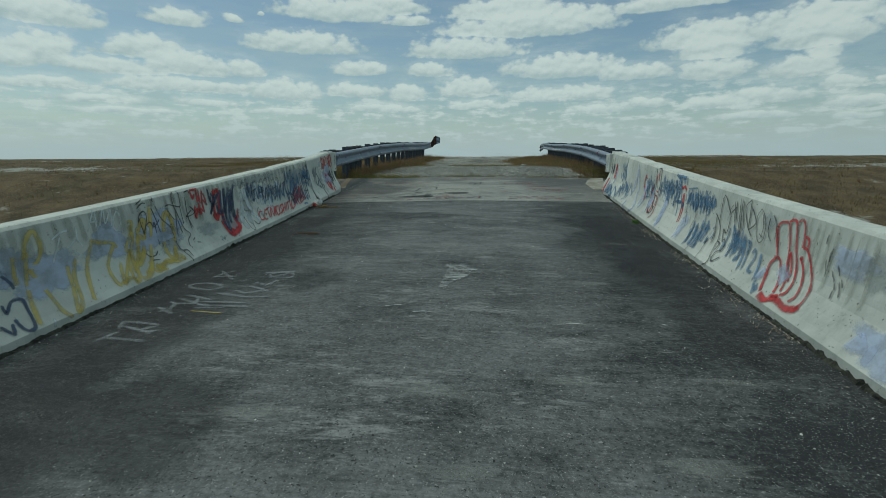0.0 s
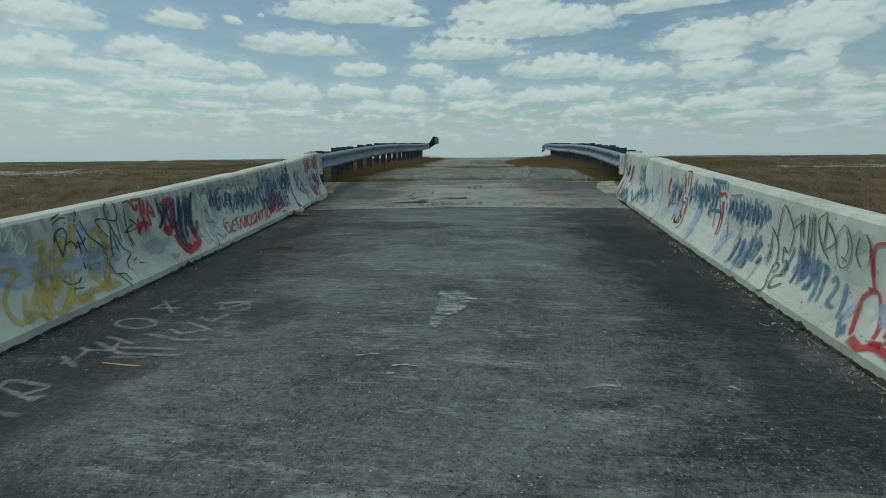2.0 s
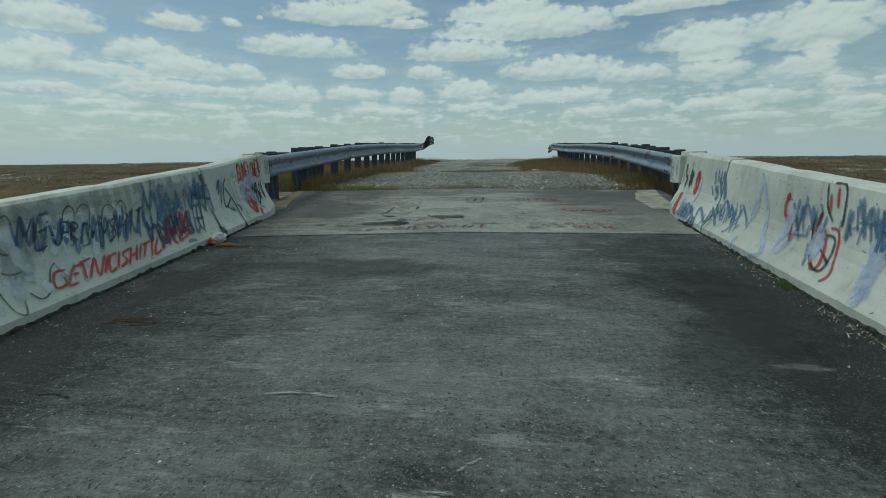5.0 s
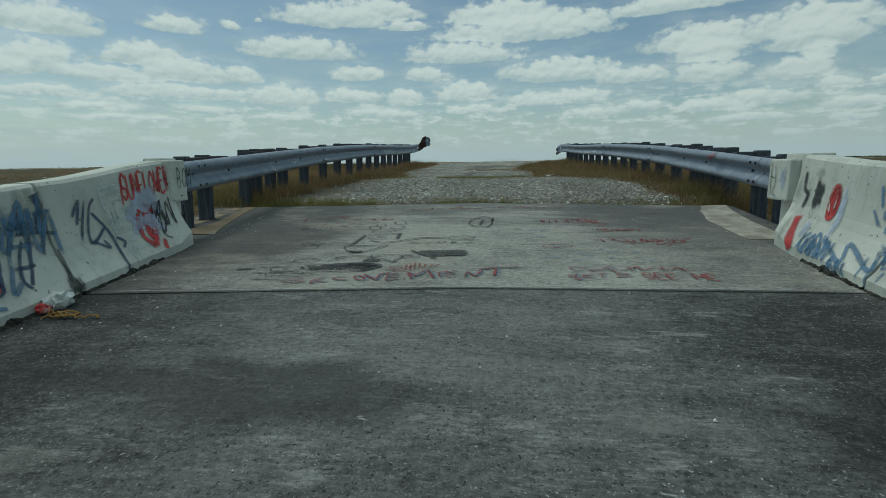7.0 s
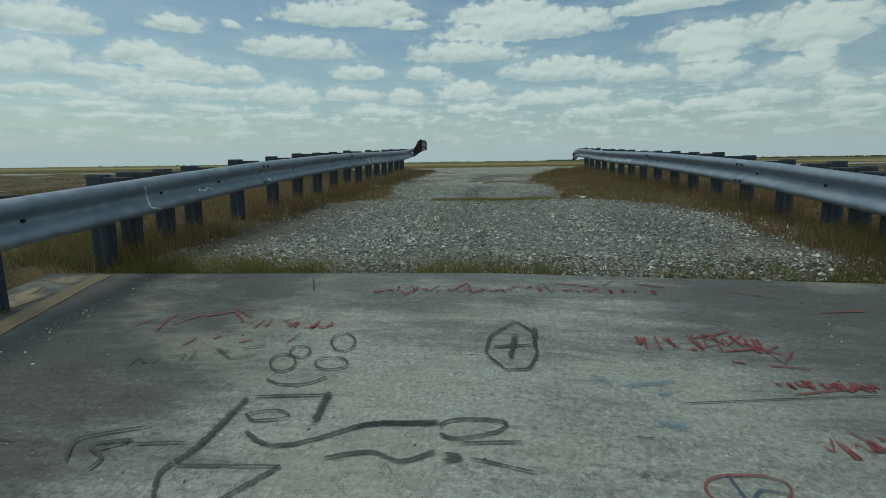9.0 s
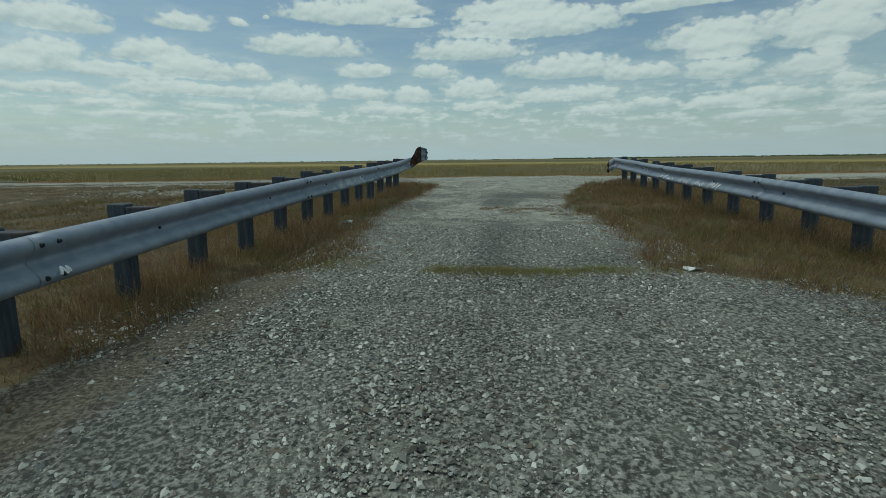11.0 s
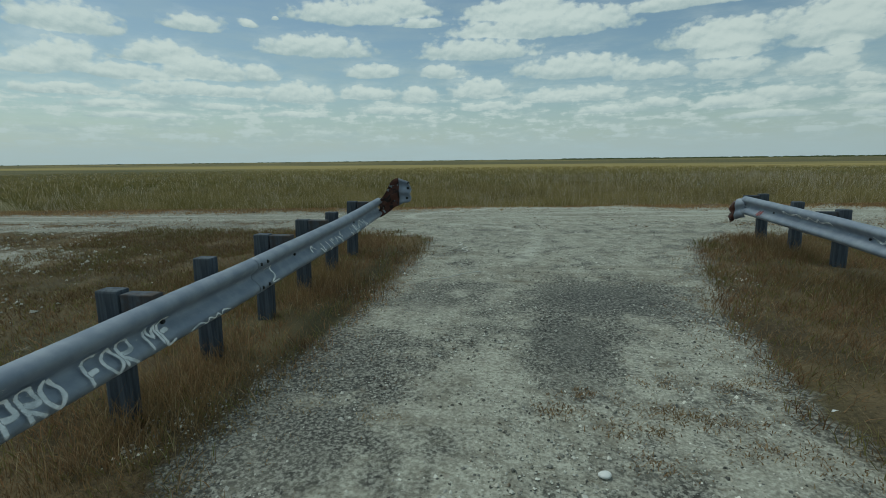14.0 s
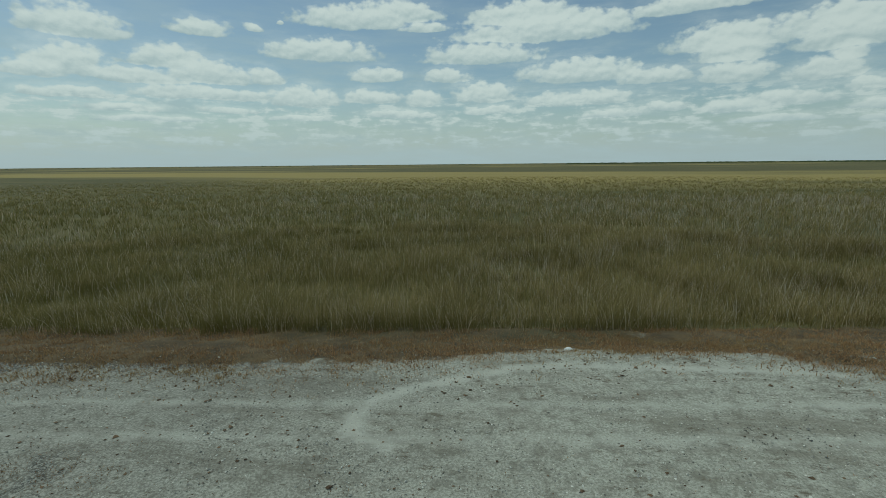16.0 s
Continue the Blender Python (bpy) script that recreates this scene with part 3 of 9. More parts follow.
def lane_edges(y):
    """The left and right edge of the gravel between the rails."""
    left = np.interp(y, [12, 14, 15.5, 16.2, 16.7, 17.4, 18.2, 19.8, 21, 22.7, 24.7, 26.6, 27.1, 27.7, 28.4], [-3.0, -2.85, -2.85, -2.65, -2.15, -2.15, -2.3, -2.6, -2.75, -2.6, -2.45, -2.45, -2.5, -4.5, -14])
    right = np.interp(y, [12, 13, 15, 15.8, 16.3, 16.7, 17.6, 19, 20.3, 21.5, 23.4, 25.5, 27, 27.8, 29.5], [2.75, 2.85, 2.95, 2.75, 2.2, 1.3, 1.45, 1.4, 1.5, 1.1, 1.4, 2.0, 2.4, 3.4, 14])
    return left, right


def bare_dirt(x, y):
    """Fine brown earth instead of stones along the foot of the rails, 0 to 1."""
    spots = ((-2.75, 13.2, 0.45, 0.9), (-2.55, 14.3, 0.38, 0.8), (-2.5, 15.3, 0.35, 0.6), (-2.35, 16.0, 0.30, 0.5), (2.7, 13.3, 0.35, 0.6), (-1.95, 17.0, 0.3, 0.2), (1.25, 17.2, 0.25, 0.5), (1.2, 21.0, 0.3, 0.9))
    return np.clip(sum(np.exp(-((x - a) / c) ** 2 - ((y - b) / d) ** 2) for a, b, c, d in spots), 0, 1)


def dark_gravel(x, y):
    """Coarser dark gravel lies in a strip and in patches, 0 to 1."""
    strip = np.interp(y, [14, 16.4, 17, 19], [0.2, 0.35, 0.9, 0.9]) * np.clip((x + 0.66) / 0.14, 0, 1) * np.clip((np.interp(y, [12, 16.4, 17, 20], [1.8, 0.9, 0.15, 0.25]) - x) / 0.5, 0, 1) * np.clip((20.5 - y) / 1.5, 0, 1)
    for a, b, c, d, k in ((0.17, 23.75, 0.8, 0.6, 1.0), (-0.35, 22.6, 0.42, 0.7, 0.9), (-1.6, 23.85, 0.6, 0.5, 0.45), (-2.3, 21.5, 0.75, 1.1, 0.6), (-2.5, 18.5, 0.4, 1.6, 0.7), (-2.3, 13.9, 0.8, 0.7, 0.8), (1.9, 14.2, 0.7, 1.2, 0.7), (2.3, 16.0, 0.6, 0.8, 0.7), (0.75, 17.0, 0.35, 0.3, 0.8), (1.2, 17.7, 0.25, 0.35, 0.8)):
        strip = np.maximum(strip, k * np.exp(-np.abs((x - a) / c) ** 3 - np.abs((y - b) / d) ** 3))
    return strip


def far_edge(x):
    """Where the road ends and the far verge begins."""
    return np.interp(x, [-12, -7, -3, -0.4, 2.4, 3.6, 9], [31.9, 32.1, 32.5, 33.2, 33.0, 32.3, 32.2])


def build_ground():
    xs = axis_lines(-4200, -14, 13, 4200, 0.125, 1.12)
    ys = axis_lines(-3000, 11, 37, 4300, 0.125, 1.12)
    gx, gy = np.meshgrid(xs, ys)
    z = land_z(gx, gy)
    v = gy - SKEW * gx
    bumps = np.array([noise.fractal(Vector((a * 0.9, b * 0.9, 0.0)), 1.0, 2.1, 4) if abs(a) < 40 and -10 < b < 60 else 0.0 for a, b in zip(gx.ravel(), gy.ravel())]).reshape(gx.shape)
    left, right = lane_edges(gy)
    lane = np.clip((gx - left) / 0.5 + 0.5, 0, 1) * np.clip((right - gx) / 0.5 + 0.5, 0, 1) * np.clip((gy - 12.15) / 0.25, 0, 1) * np.clip((32.6 - v) / 0.5, 0, 1)
    verge = far_edge(gx)
    road = np.clip((v - np.interp(gx, [-9, -4, -3, 20], [27.6, 27.6, 28.2, 28.2])) / 1.6, 0, 1) * np.clip((verge - v) / 1.2 + 0.5, 0, 1)
    # dead grass has crept over the near side of the road
    road = road * (1 - 0.8 * np.exp(-((v - 29.5) / 0.55) ** 2) * np.clip((-5.2 - gx) / 1.5, 0, 1)) * (1 - 0.7 * np.exp(-((v - 28.9) / 0.5) ** 2) * np.clip((gx - 3.4) / 1.0, 0, 1))
    strip = dark_gravel(gx, gy) * lane
    dirt = bare_dirt(gx, gy) * lane
    blend = np.clip((gy - 15.2) / 5.2, 0, 1) * lane * (1 - 0.6 * strip)
    marsh = np.clip((v - 35.2) / 0.6, 0, 1) * (0.72 + 0.28 * np.clip((v - 75) / 70, 0, 1))
    z = z + bumps * (0.014 + 0.05 * (1 - np.maximum(lane, road))) * (np.abs(gx) < 39)
    count = len(xs)
    index = np.arange(len(xs) * len(ys)).reshape(len(ys), count)
    faces = np.stack([index[:-1, :-1], index[:-1, 1:], index[1:, 1:], index[1:, :-1]], -1).reshape(-1, 4)
    ob = raw_mesh("ground", np.stack([gx, gy, z], -1).reshape(-1, 3), faces, MAT["ground"], True)
    zone = ob.data.color_attributes.new("zone", "FLOAT_COLOR", "POINT")
    rgba = np.stack([lane, np.maximum(road, blend * 0.56), marsh, np.ones_like(lane)], -1).reshape(-1, 4).astype(np.float32)
    zone.data.foreach_set("color", rgba.ravel())
    # wheel tracks on the road, and patches of bare marl on the levee
    track = np.maximum.reduce([np.exp(-((v - c) / w) ** 2) for c, w in ((30.3, 0.17), (31.1, 0.15), (32.25, 0.12))]) * np.interp(gx, [-9, -5, -3.4, -1, 4, 8], [0.9, 0.75, 0.75, 0.7, 0.9, 0.8])
    # a wheel has turned round in a bow
    turn = [(3.55, 32.4), (2.0, 32.42), (0.3, 32.28), (-0.52, 32.3), (-1.4, 32.05), (-2.22, 31.6), (-2.97, 31.14), (-3.35, 30.79), (-3.47, 30.35), (-3.4, 30.0), (-2.9, 29.78)]
    swerve = [(-2.2, 29.0), (-1.41, 28.74), (-0.9, 28.5), (-0.51, 27.9), (-0.35, 27.35), (-0.4, 26.6), (-0.7, 25.5)]
    for (xa, ya), (xb, yb) in list(zip(turn, turn[1:])) + list(zip(swerve, swerve[1:])):
        s = np.clip(((gx - xa) * (xb - xa) + (gy - ya) * (yb - ya)) / ((xb - xa) ** 2 + (yb - ya) ** 2), 0, 1)
        off = np.hypot(gx - xa - s * (xb - xa), gy - ya - s * (yb - ya))
        track = np.maximum(track, 1.2 * np.exp(-(off / 0.16) ** 2))
    track = track * np.maximum(road, 0.8 * blend)
    marl = sum(np.exp(-((gx - a) / (1.5 * c)) ** 2 - ((gy - b) / (1.5 * d)) ** 2) for a, b, c, d in ((-9.6, 24.9, 1.3, 0.7), (-7.4, 22.6, 0.6, 0.5), (-11.5, 27.6, 1.6, 0.5), (-14, 14, 2, 0.8), (12.5, 16.5, 1.8, 0.5), (15.5, 18, 2.4, 0.6)))
    more = ob.data.color_attributes.new("wear", "FLOAT_COLOR", "POINT")
    rgba = np.stack([np.clip(marl, 0, 1), track, strip, 0.02 + dirt], -1).reshape(-1, 4).astype(np.float32)
    more.data.foreach_set("color", rgba.ravel())
    tagged(ob, "levee of dry brown grass, pale marl and gravel, with flat marsh beyond", "ground", kind="structure")


build_ground()


# ---- bridge deck ----
def build_deck(name, y0, y1, mat, label, outline=None, skew=lambda y: 0.0):
    bm = bmesh.new()
    rows = max(2, int((y1 - y0) / 0.25))
    sections = []
    for i in range(rows + 1):
        y = y0 + (y1 - y0) * i / rows
        half_left, half_right = outline(y) if outline else (3.25, 3.25)
        xs = np.linspace(-half_left, half_right, 25)
        k = skew(y)
        lift = [(x, y + k * x, deck_z(x, y + k * x) + wobble(x, y, 0, 1.3, 0.002)) for x in xs]
        low = [(x, y + k * x, deck_z(x, y + k * x) - 0.24) for x in (half_right, -half_left)]
        sections.append(lift + low)
    sweep(bm, sections)
    ob = link_mesh(name, bm, mat, smooth=False)
    return tagged(ob, label, "bridge deck", kind="structure")


build_deck("bridge_deck", -14.0, JOINT - 0.012, MAT["deck"], "dark weathered concrete bridge deck with brushed cross grooves", skew=lambda y: 0.050)
build_deck("approach_slab", JOINT + 0.012, DECK_END, MAT["slab"], "paler worn concrete approach slab at the end of the bridge",
           lambda y: (3.3 if y < 10.75 else 3.68, 3.3 if y < 10.75 else 3.25), lambda y: 0.050 * (DECK_END - y) / (DECK_END - JOINT))

# ---- barriers ----
FACE = [(0.0, 0.0), (0.0, 0.075), (0.045, 0.13), (0.10, 0.215), (0.145, 0.30), (0.172, 0.38), (0.19, 0.48), (0.207, 0.60), (0.222, 0.72), (0.232, 0.785), (0.255, 0.81)]
BACK = [(0.43, 0.81), (0.45, 0.79), (0.46, -0.30), (0.0, -0.30)]


def face_at(h):
    return float(np.interp(h, [b for _, b in FACE], [a for a, _ in FACE]))


def barrier_sections(side, y0, y1, toe=lambda y: 0.0, rise=lambda y: 0.0):
    rows = max(2, int(abs(y1 - y0) / 0.2))
    for i in range(rows + 1):
        y = y0 + (y1 - y0) * i / rows
        base = deck_z(HALF, y)
        push = toe(y)
        ring = []
        for a, h in FACE + BACK:
            a = max(a, push) if h < 0.8 else max(a, push + 0.01)
            rough = wobble(side * 3 + a * 2, y, h, 1.7, 0.006)
            chip = max(0.0, wobble(side * 9, y * 2.2, h, 5.0, 0.03) - 0.008) if h in (0.785, 0.81) else 0.0
            ring.append((side * (HALF + a + rough), y, base + h + (rise(y) if h > 0.7 else 0.0) - chip))
        yield ring


def build_barrier(side, y0, y1, label, toe=lambda y: 0.0, rise=lambda y: 0.0, block=False):
    empty = tagged(new("concrete_barrier"), label, "barrier", "bridge barriers")
    empty.location = (side * (HALF + 0.2), (y0 + y1) / 2, float(deck_z(HALF, (y0 + y1) / 2)))
    back = Matrix.Translation(-empty.location)

    def own(bm, name, mat, label=""):
        bm.transform(back)
        return part(name, bm, mat, empty, label)

    bm = bmesh.new()
    sweep(bm, list(barrier_sections(side, y0, y1, toe, rise)))
    own(bm, "wall", MAT["barrier"])
    # crumbling crust of dirt along the toe
    bm = bmesh.new()
    rows, y = [], y0
    while y < y1 - (0.5 if block else 0.0):
        spread = 0.012 + 0.05 * abs(noise.noise(Vector((y * 3.1, side * 4, 0)))) + 0.028 * random.random()
        tall = 0.014 + 0.05 * abs(noise.noise(Vector((y * 8.0, side * 7, 3)))) + 0.010 * random.random()
        a = toe(y)
        z = deck_z(HALF, y)
        rows.append([(side * (HALF + a + 0.01), y, z - 0.02), (side * (HALF + a + 0.01), y, z + tall), (side * (HALF + a - spread * random.uniform(0.3, 0.7)), y, z + tall * random.uniform(0.3, 0.8)), (side * (HALF + a - spread), y, z - 0.02)])
        y += 0.016
    sweep(bm, rows)
    own(bm, "dirt_crust", MAT["crust"], "dark crumbling dirt along the toe")
    if block:
        # the end post that carries the rail
        last = 10.40 if side < 0 else 10.66
        z = deck_z(HALF, 10.5)
        bm = bmesh.new()
        x0, x1 = sorted((side * (HALF + 0.27), side * (HALF + 0.47)))
        box(bm, x0, x1, y1 - 0.02, last, z - 0.3, z + (0.83 if side < 0 else 0.79), 0.015)
        own(bm, "end_post", MAT["barrier"])
        bm = bmesh.new()
        x0, x1 = sorted((side * (HALF + 0.175), side * (HALF + 0.272)))
        box(bm, x0, x1, y1 + (-0.06 if side < 0 else 0.10), last + (0.08 if side > 0 else -0.01), z + (0.40 if side < 0 else 0.36), z + (0.81 if side < 0 else 0.74), 0.02)
        own(bm, "rail_block", MAT["barrier"], "concrete block behind the rail's end")
    return empty


def end_toe(y):
    return float(np.interp(y, [9.9, 10.1, 10.3], [0.0, 0.02, 0.06]))


LEFT, RIGHT = -1, 1
for side, cut in ((LEFT, 8.82), (RIGHT, 9.16)):
    edges = [-13.9, -4.0, 2.5, cut] if side < 0 else [-13.9, -4.4, 2.2, cut]
    for a, b in zip(edges, edges[1:]):
        build_barrier(side, a + 0.012, b - 0.012, "whitish concrete bridge barrier covered in spray-painted graffiti")
    build_barrier(side, cut + 0.012, 10.20 if side < 0 else 10.32, "short end length of graffiti-covered concrete bridge barrier", end_toe,
                  (lambda y, s=side: (0.03 if s < 0 else -0.02) * float(np.clip((y - 9.3) * 2, 0, 1))), True)

# ---- guardrails ----
BEAM = [(0.012, 0.156), (0.05, 0.147), (0.076, 0.125), (0.083, 0.10), (0.076, 0.075), (0.045, 0.045), (0.012, 0.02), (0.004, 0.0),
        (0.012, -0.02), (0.045, -0.045), (0.076, -0.075), (0.083, -0.10), (0.076, -0.125), (0.05, -0.147), (0.012, -0.156)]


def rail_top(side, y):
    z = float(np.interp(y, [10.2, 10.69, 12.6, 14.5, 16.4, 18.3, 20.2, 22.1, 24.0, 25.0, 26.0, 27.2], [1.735, 1.771, 1.91, 2.035, 2.13, 2.208, 2.267, 2.316, 2.385, 2.44, 2.51 if side < 0 else 2.475, 2.52]))
    return z - (0.0 if side < 0 else 0.09)


def rail_x(side, y):
    """The front of the rail."""
    if side < 0:
        return -2.93 - 0.02 * (y - 14.5) / 10
    return 3.02 + float(np.interp(y, [10.5, 14.5, 19, 27.2], [0.0, 0.10, 0.12, 0.05]))


def beam_ring(side, y, twist=0.0, shift=0.0, tall=1.0, lift=0.0, skin=0.005):
    x0, zc = rail_x(side, y) + side * 0.083, rail_top(side, y) - 0.156 + lift
    front = [(x0 - side * (a + shift), y, zc + h * tall) for a, h in BEAM]
    rear = [(x0 - side * (a + shift - skin), y, zc + h * tall) for a, h in reversed(BEAM)]
    return front + rear


def build_post(side, y, empty, name="post", block=True):
    top = rail_top(side, y) + 0.03 + random.uniform(-0.012, 0.02) - (0.04 if side < 0 and y > 24.6 else 0.0)
    x = rail_x(side, y) + side * (0.083 + 0.175 + 0.078 + 0.055)
    foot = float(land_z(x, y)) - 0.25
    bm = bmesh.new()
    tilt = random.uniform(-0.012, 0.012)
    box(bm, -0.078, 0.078, -0.052, 0.052, foot - top, 0, 0.016)
    for v in bm.verts:
        v.co += Vector((wobble(v.co.x, v.co.y + y, v.co.z, 6, 0.006), wobble(v.co.y, y, v.co.z, 5, 0.006), 0))
        v.co.x += tilt * (v.co.z + 0.7) - side * 0.045 * v.co.z
    post = part(name, bm, MAT["post"], empty)
    post.location = Vector((x, y, top)) - empty.location
    if not block:
        return
    bm = bmesh.new()
    low = rail_top(side, y) - 0.31 - top
    x0, x1 = sorted((-side * 0.081, -side * 0.305))
    box(bm, x0, x1, -0.050, 0.050, low, -0.004 - random.uniform(0.0, 0.025), 0.010)
    for v in bm.verts:
        v.co += Vector((0, wobble(v.co.x, y, v.co.z, 6, 0.006), 0))
    part("spacer_block", bm, MAT["spacer"], post, "brown-topped timber spacer block")


def build_bolts(side, y, empty, rows=((-0.035, 0.1), (0.035, 0.1), (-0.035, -0.1), (0.035, -0.1))):
    for dy, h in rows:
        bm = bmesh.new()
        bmesh.ops.create_cone(bm, cap_ends=True, segments=8, radius1=0.017, radius2=0.012, depth=0.016, matrix=Matrix.Rotation(radians(90), 4, "Y"))
        bolt = part("bolt", bm, MAT["bolt"], empty)
        depth = float(np.interp(abs(h), [0, 0.02, 0.05, 0.1], [0.004, 0.012, 0.05, 0.083]))
        bolt.location = Vector((rail_x(side, y + dy) + side * (0.083 - depth - 0.006), y + dy, rail_top(side, y + dy) - 0.156 + h)) - empty.location


# counted in spacings from the far end; they stand closer near the bridge
POSTS = {-1: [0, 1, 2, 3, 4, 5, 6, 7, 8, 9, 10, 11, 12.1, 13.1, 13.6, 14.1, 14.45, 15.5, 15.95],
         1: [0, 1, 2, 3, 4, 5, 6, 7, 8, 9, 9.9, 10.86, 11.78, 12.69, 13.55, 13.96, 14.37, 14.82, 15.6, 16.1]}


def post_y(side, k):
    """Where the post number k from the far end stands."""
    return 25.6 - 0.92 * k if side < 0 else 27.3 - 0.985 * k


def build_guardrail(side, splices, end, label):
    empty = tagged(new("guardrail"), label, "guardrail", "guardrails beside the lane")
    empty.location = (rail_x(side, 18.0) + side * 0.2, 18.0, float(land_z(rail_x(side, 18.0) + side * 0.2, 18.0)))
    back = Matrix.Translation(-empty.location)
    for k in POSTS[side]:
        build_post(side, post_y(side, k), empty, block=k not in ((1, 4, 6) if side < 0 else (1, 3)))
    edges = [10.36 if side < 0 else 10.66, *splices, end]
    for number, (a, b) in enumerate(zip(edges, edges[1:])):
        # each length laps over the next by a hand's width
        a, b = a - (0.10 if number else 0.0), b + (0.10 if number < len(edges) - 2 else 0.0)
        rows = max(3, int((b - a) / 0.12))
        rings = []
        for i in range(rows + 1):
            y = a + (b - a) * i / rows
            dent = wobble(side * 5, y, 0, 1.1, 0.012) + wobble(side * 2, y, 1, 4.0, 0.004)
            rings.append(beam_ring(side, y, shift=dent + 0.0055 * (i < 2 and number > 0)))
        bm = bmesh.new()
        sweep(bm, rings)
        bm.transform(back)
        part("rail_beam", bm, MAT["rail"], empty, smooth=True)
    for y in splices:
        build_bolts(side, y, empty, ((-0.06, 0.1), (0.05, 0.1), (-0.06, -0.1), (0.05, -0.1)))
    for k in POSTS[side][1::2]:
        build_bolts(side, post_y(side, k), empty, ((0.0, 0.0),))
    # the flat shoe by which the rail is bolted to the bridge
    bm = bmesh.new()
    rings = []
    reach = 0.0 if side < 0 else 0.3
    for y, flat in ((10.30 + reach, 0.15), (10.38 + reach, 0.25), (10.48 + reach, 0.8), (10.6 + reach, 1.02), (10.72 + reach, 1.03)):
        x0, zc = rail_x(side, y) + side * 0.083, rail_top(side, y) - 0.156
        front = [(x0 - side * (a * flat + 0.010), y, zc + h * 1.01) for a, h in BEAM]
        rear = [(x0 - side * (a * flat + 0.004), y, zc + h * 1.01) for a, h in reversed(BEAM)]
        rings.append(front + rear)
    sweep(bm, rings)
    bm.transform(back)
    part("end_shoe", bm, MAT["rail"], empty, "bolted end shoe", True)
    build_bolts(side, 10.58 + reach, empty, ((-0.03, 0.02), (0.03, 0.025)))
    return empty, back


left_rail, left_back = build_guardrail(LEFT, [10.69, 14.50, 18.31, 22.12], 25.95, "blue-grey galvanised guardrail on timber posts with a torn rusty end")
right_rail, right_back = build_guardrail(RIGHT, [11.3, 15.10, 18.95, 22.76], 27.2, "blue-grey galvanised guardrail on timber posts with scratched white paint")


# ---- torn rail ends ----
def bent_plate(rows, thick, mat, name, parent, back, label, ragged=0.012):
    """A sheet of steel: each row gives x, y, the foot and the top of one upright line."""
    bm = bmesh.new()
    rings = []
    for i, (x, y, low, high) in enumerate(rows):
        j = min(i + 1, len(rows) - 1)
        k = max(i - 1, 0)
        along = Vector((rows[j][0] - rows[k][0], rows[j][1] - rows[k][1], 0)).normalized()
        out = Vector((along.y, -along.x, 0)) * thick
        line = []
        for s in range(9):
            z = low + (high - low) * s / 8
            swell = 0.022 * math.cos(s / 8 * 4 * math.pi) + wobble(x * 7, y * 7, z, 6.0, ragged)
            line.append(Vector((x, y, z + (wobble(i, s, 3, 2.3, ragged * 2) if s in (0, 8) else 0))) + out / thick * swell)
        rings.append([tuple(p) for p in line] + [tuple(p + out) for p in reversed(line)])
    sweep(bm, rings)
    bm.transform(back)
    return part(name, bm, mat, parent, label, True)


bent_plate([(-2.985, 25.84, 2.20, 2.50), (-2.95, 25.93, 2.21, 2.53), (-2.90, 25.97, 2.25, 2.60), (-2.83, 25.99, 2.29, 2.74), (-2.76, 26.0, 2.34, 2.80), (-2.68, 26.0, 2.38, 2.83)],
           0.012, MAT["rust"], "torn_end", left_rail, left_back, "rusty torn end plate bent upwards")
bent_plate([(-2.68, 26.0, 2.38, 2.83), (-2.60, 25.99, 2.41, 2.79), (-2.53, 25.98, 2.43, 2.77), (-2.48, 25.96, 2.44, 2.70)],
           0.012, MAT["rail"], "end_flap", left_rail, left_back, "crumpled grey flap of the end plate")
for y, z in ((25.98, 2.74), (25.96, 2.50), (25.97, 2.66)):
    bm = bmesh.new()
    bmesh.ops.create_cone(bm, cap_ends=True, segments=8, radius1=0.024, radius2=0.02, depth=0.012, matrix=Matrix.Rotation(radians(90), 4, "X"))
    hole = part("bolt", bm, MAT["bolt"], left_rail)
    hole.location = Vector((-2.54 + (z - 2.5) * 0.1, y - 0.03, z)) - left_rail.location
bent_plate([(3.10, 27.12, 2.07, 2.385), (3.07, 27.18, 2.05, 2.39), (3.03, 27.22, 2.03, 2.38), (3.0, 27.25, 2.01, 2.36)],
           0.012, MAT["rail"], "end_flap", right_rail, right_back, "bent grey end plate")
bent_plate([(3.0, 27.25, 2.01, 2.36), (2.975, 27.28, 1.97, 2.34), (2.965, 27.33, 1.97, 2.30), (2.985, 27.40, 2.0, 2.25)],
           0.012, MAT["rust"], "torn_end", right_rail, right_back, "rusty torn edge of the end plate")


# ---- pale edge of the approach slab ----
def build_curb(side, line, label):
    bm = bmesh.new()
    rings = []
    for x, y, wide in line:
        z = deck_z(x, y)
        inner, outer = x, x + side * wide
        jag = wobble(x, y, side, 5.0, 0.03)
        rings.append([(inner + jag, y, z - 0.03), (inner + jag, y, z + 0.006), (outer, y, z + 0.012), (outer, y, z - 0.03)])
    sweep(bm, rings)
    tagged(link_mesh("slab_edge", bm, MAT["curb"]), label, "slab edge", kind="structure")


def between(points, count):
    out = []
    for i in range(count + 1):
        t = i / count * (len(points) - 1)
        k = min(int(t), len(points) - 2)
        out.append(tuple(a + (b - a) * (t - k) for a, b in zip(points[k], points[k + 1])))
    return out


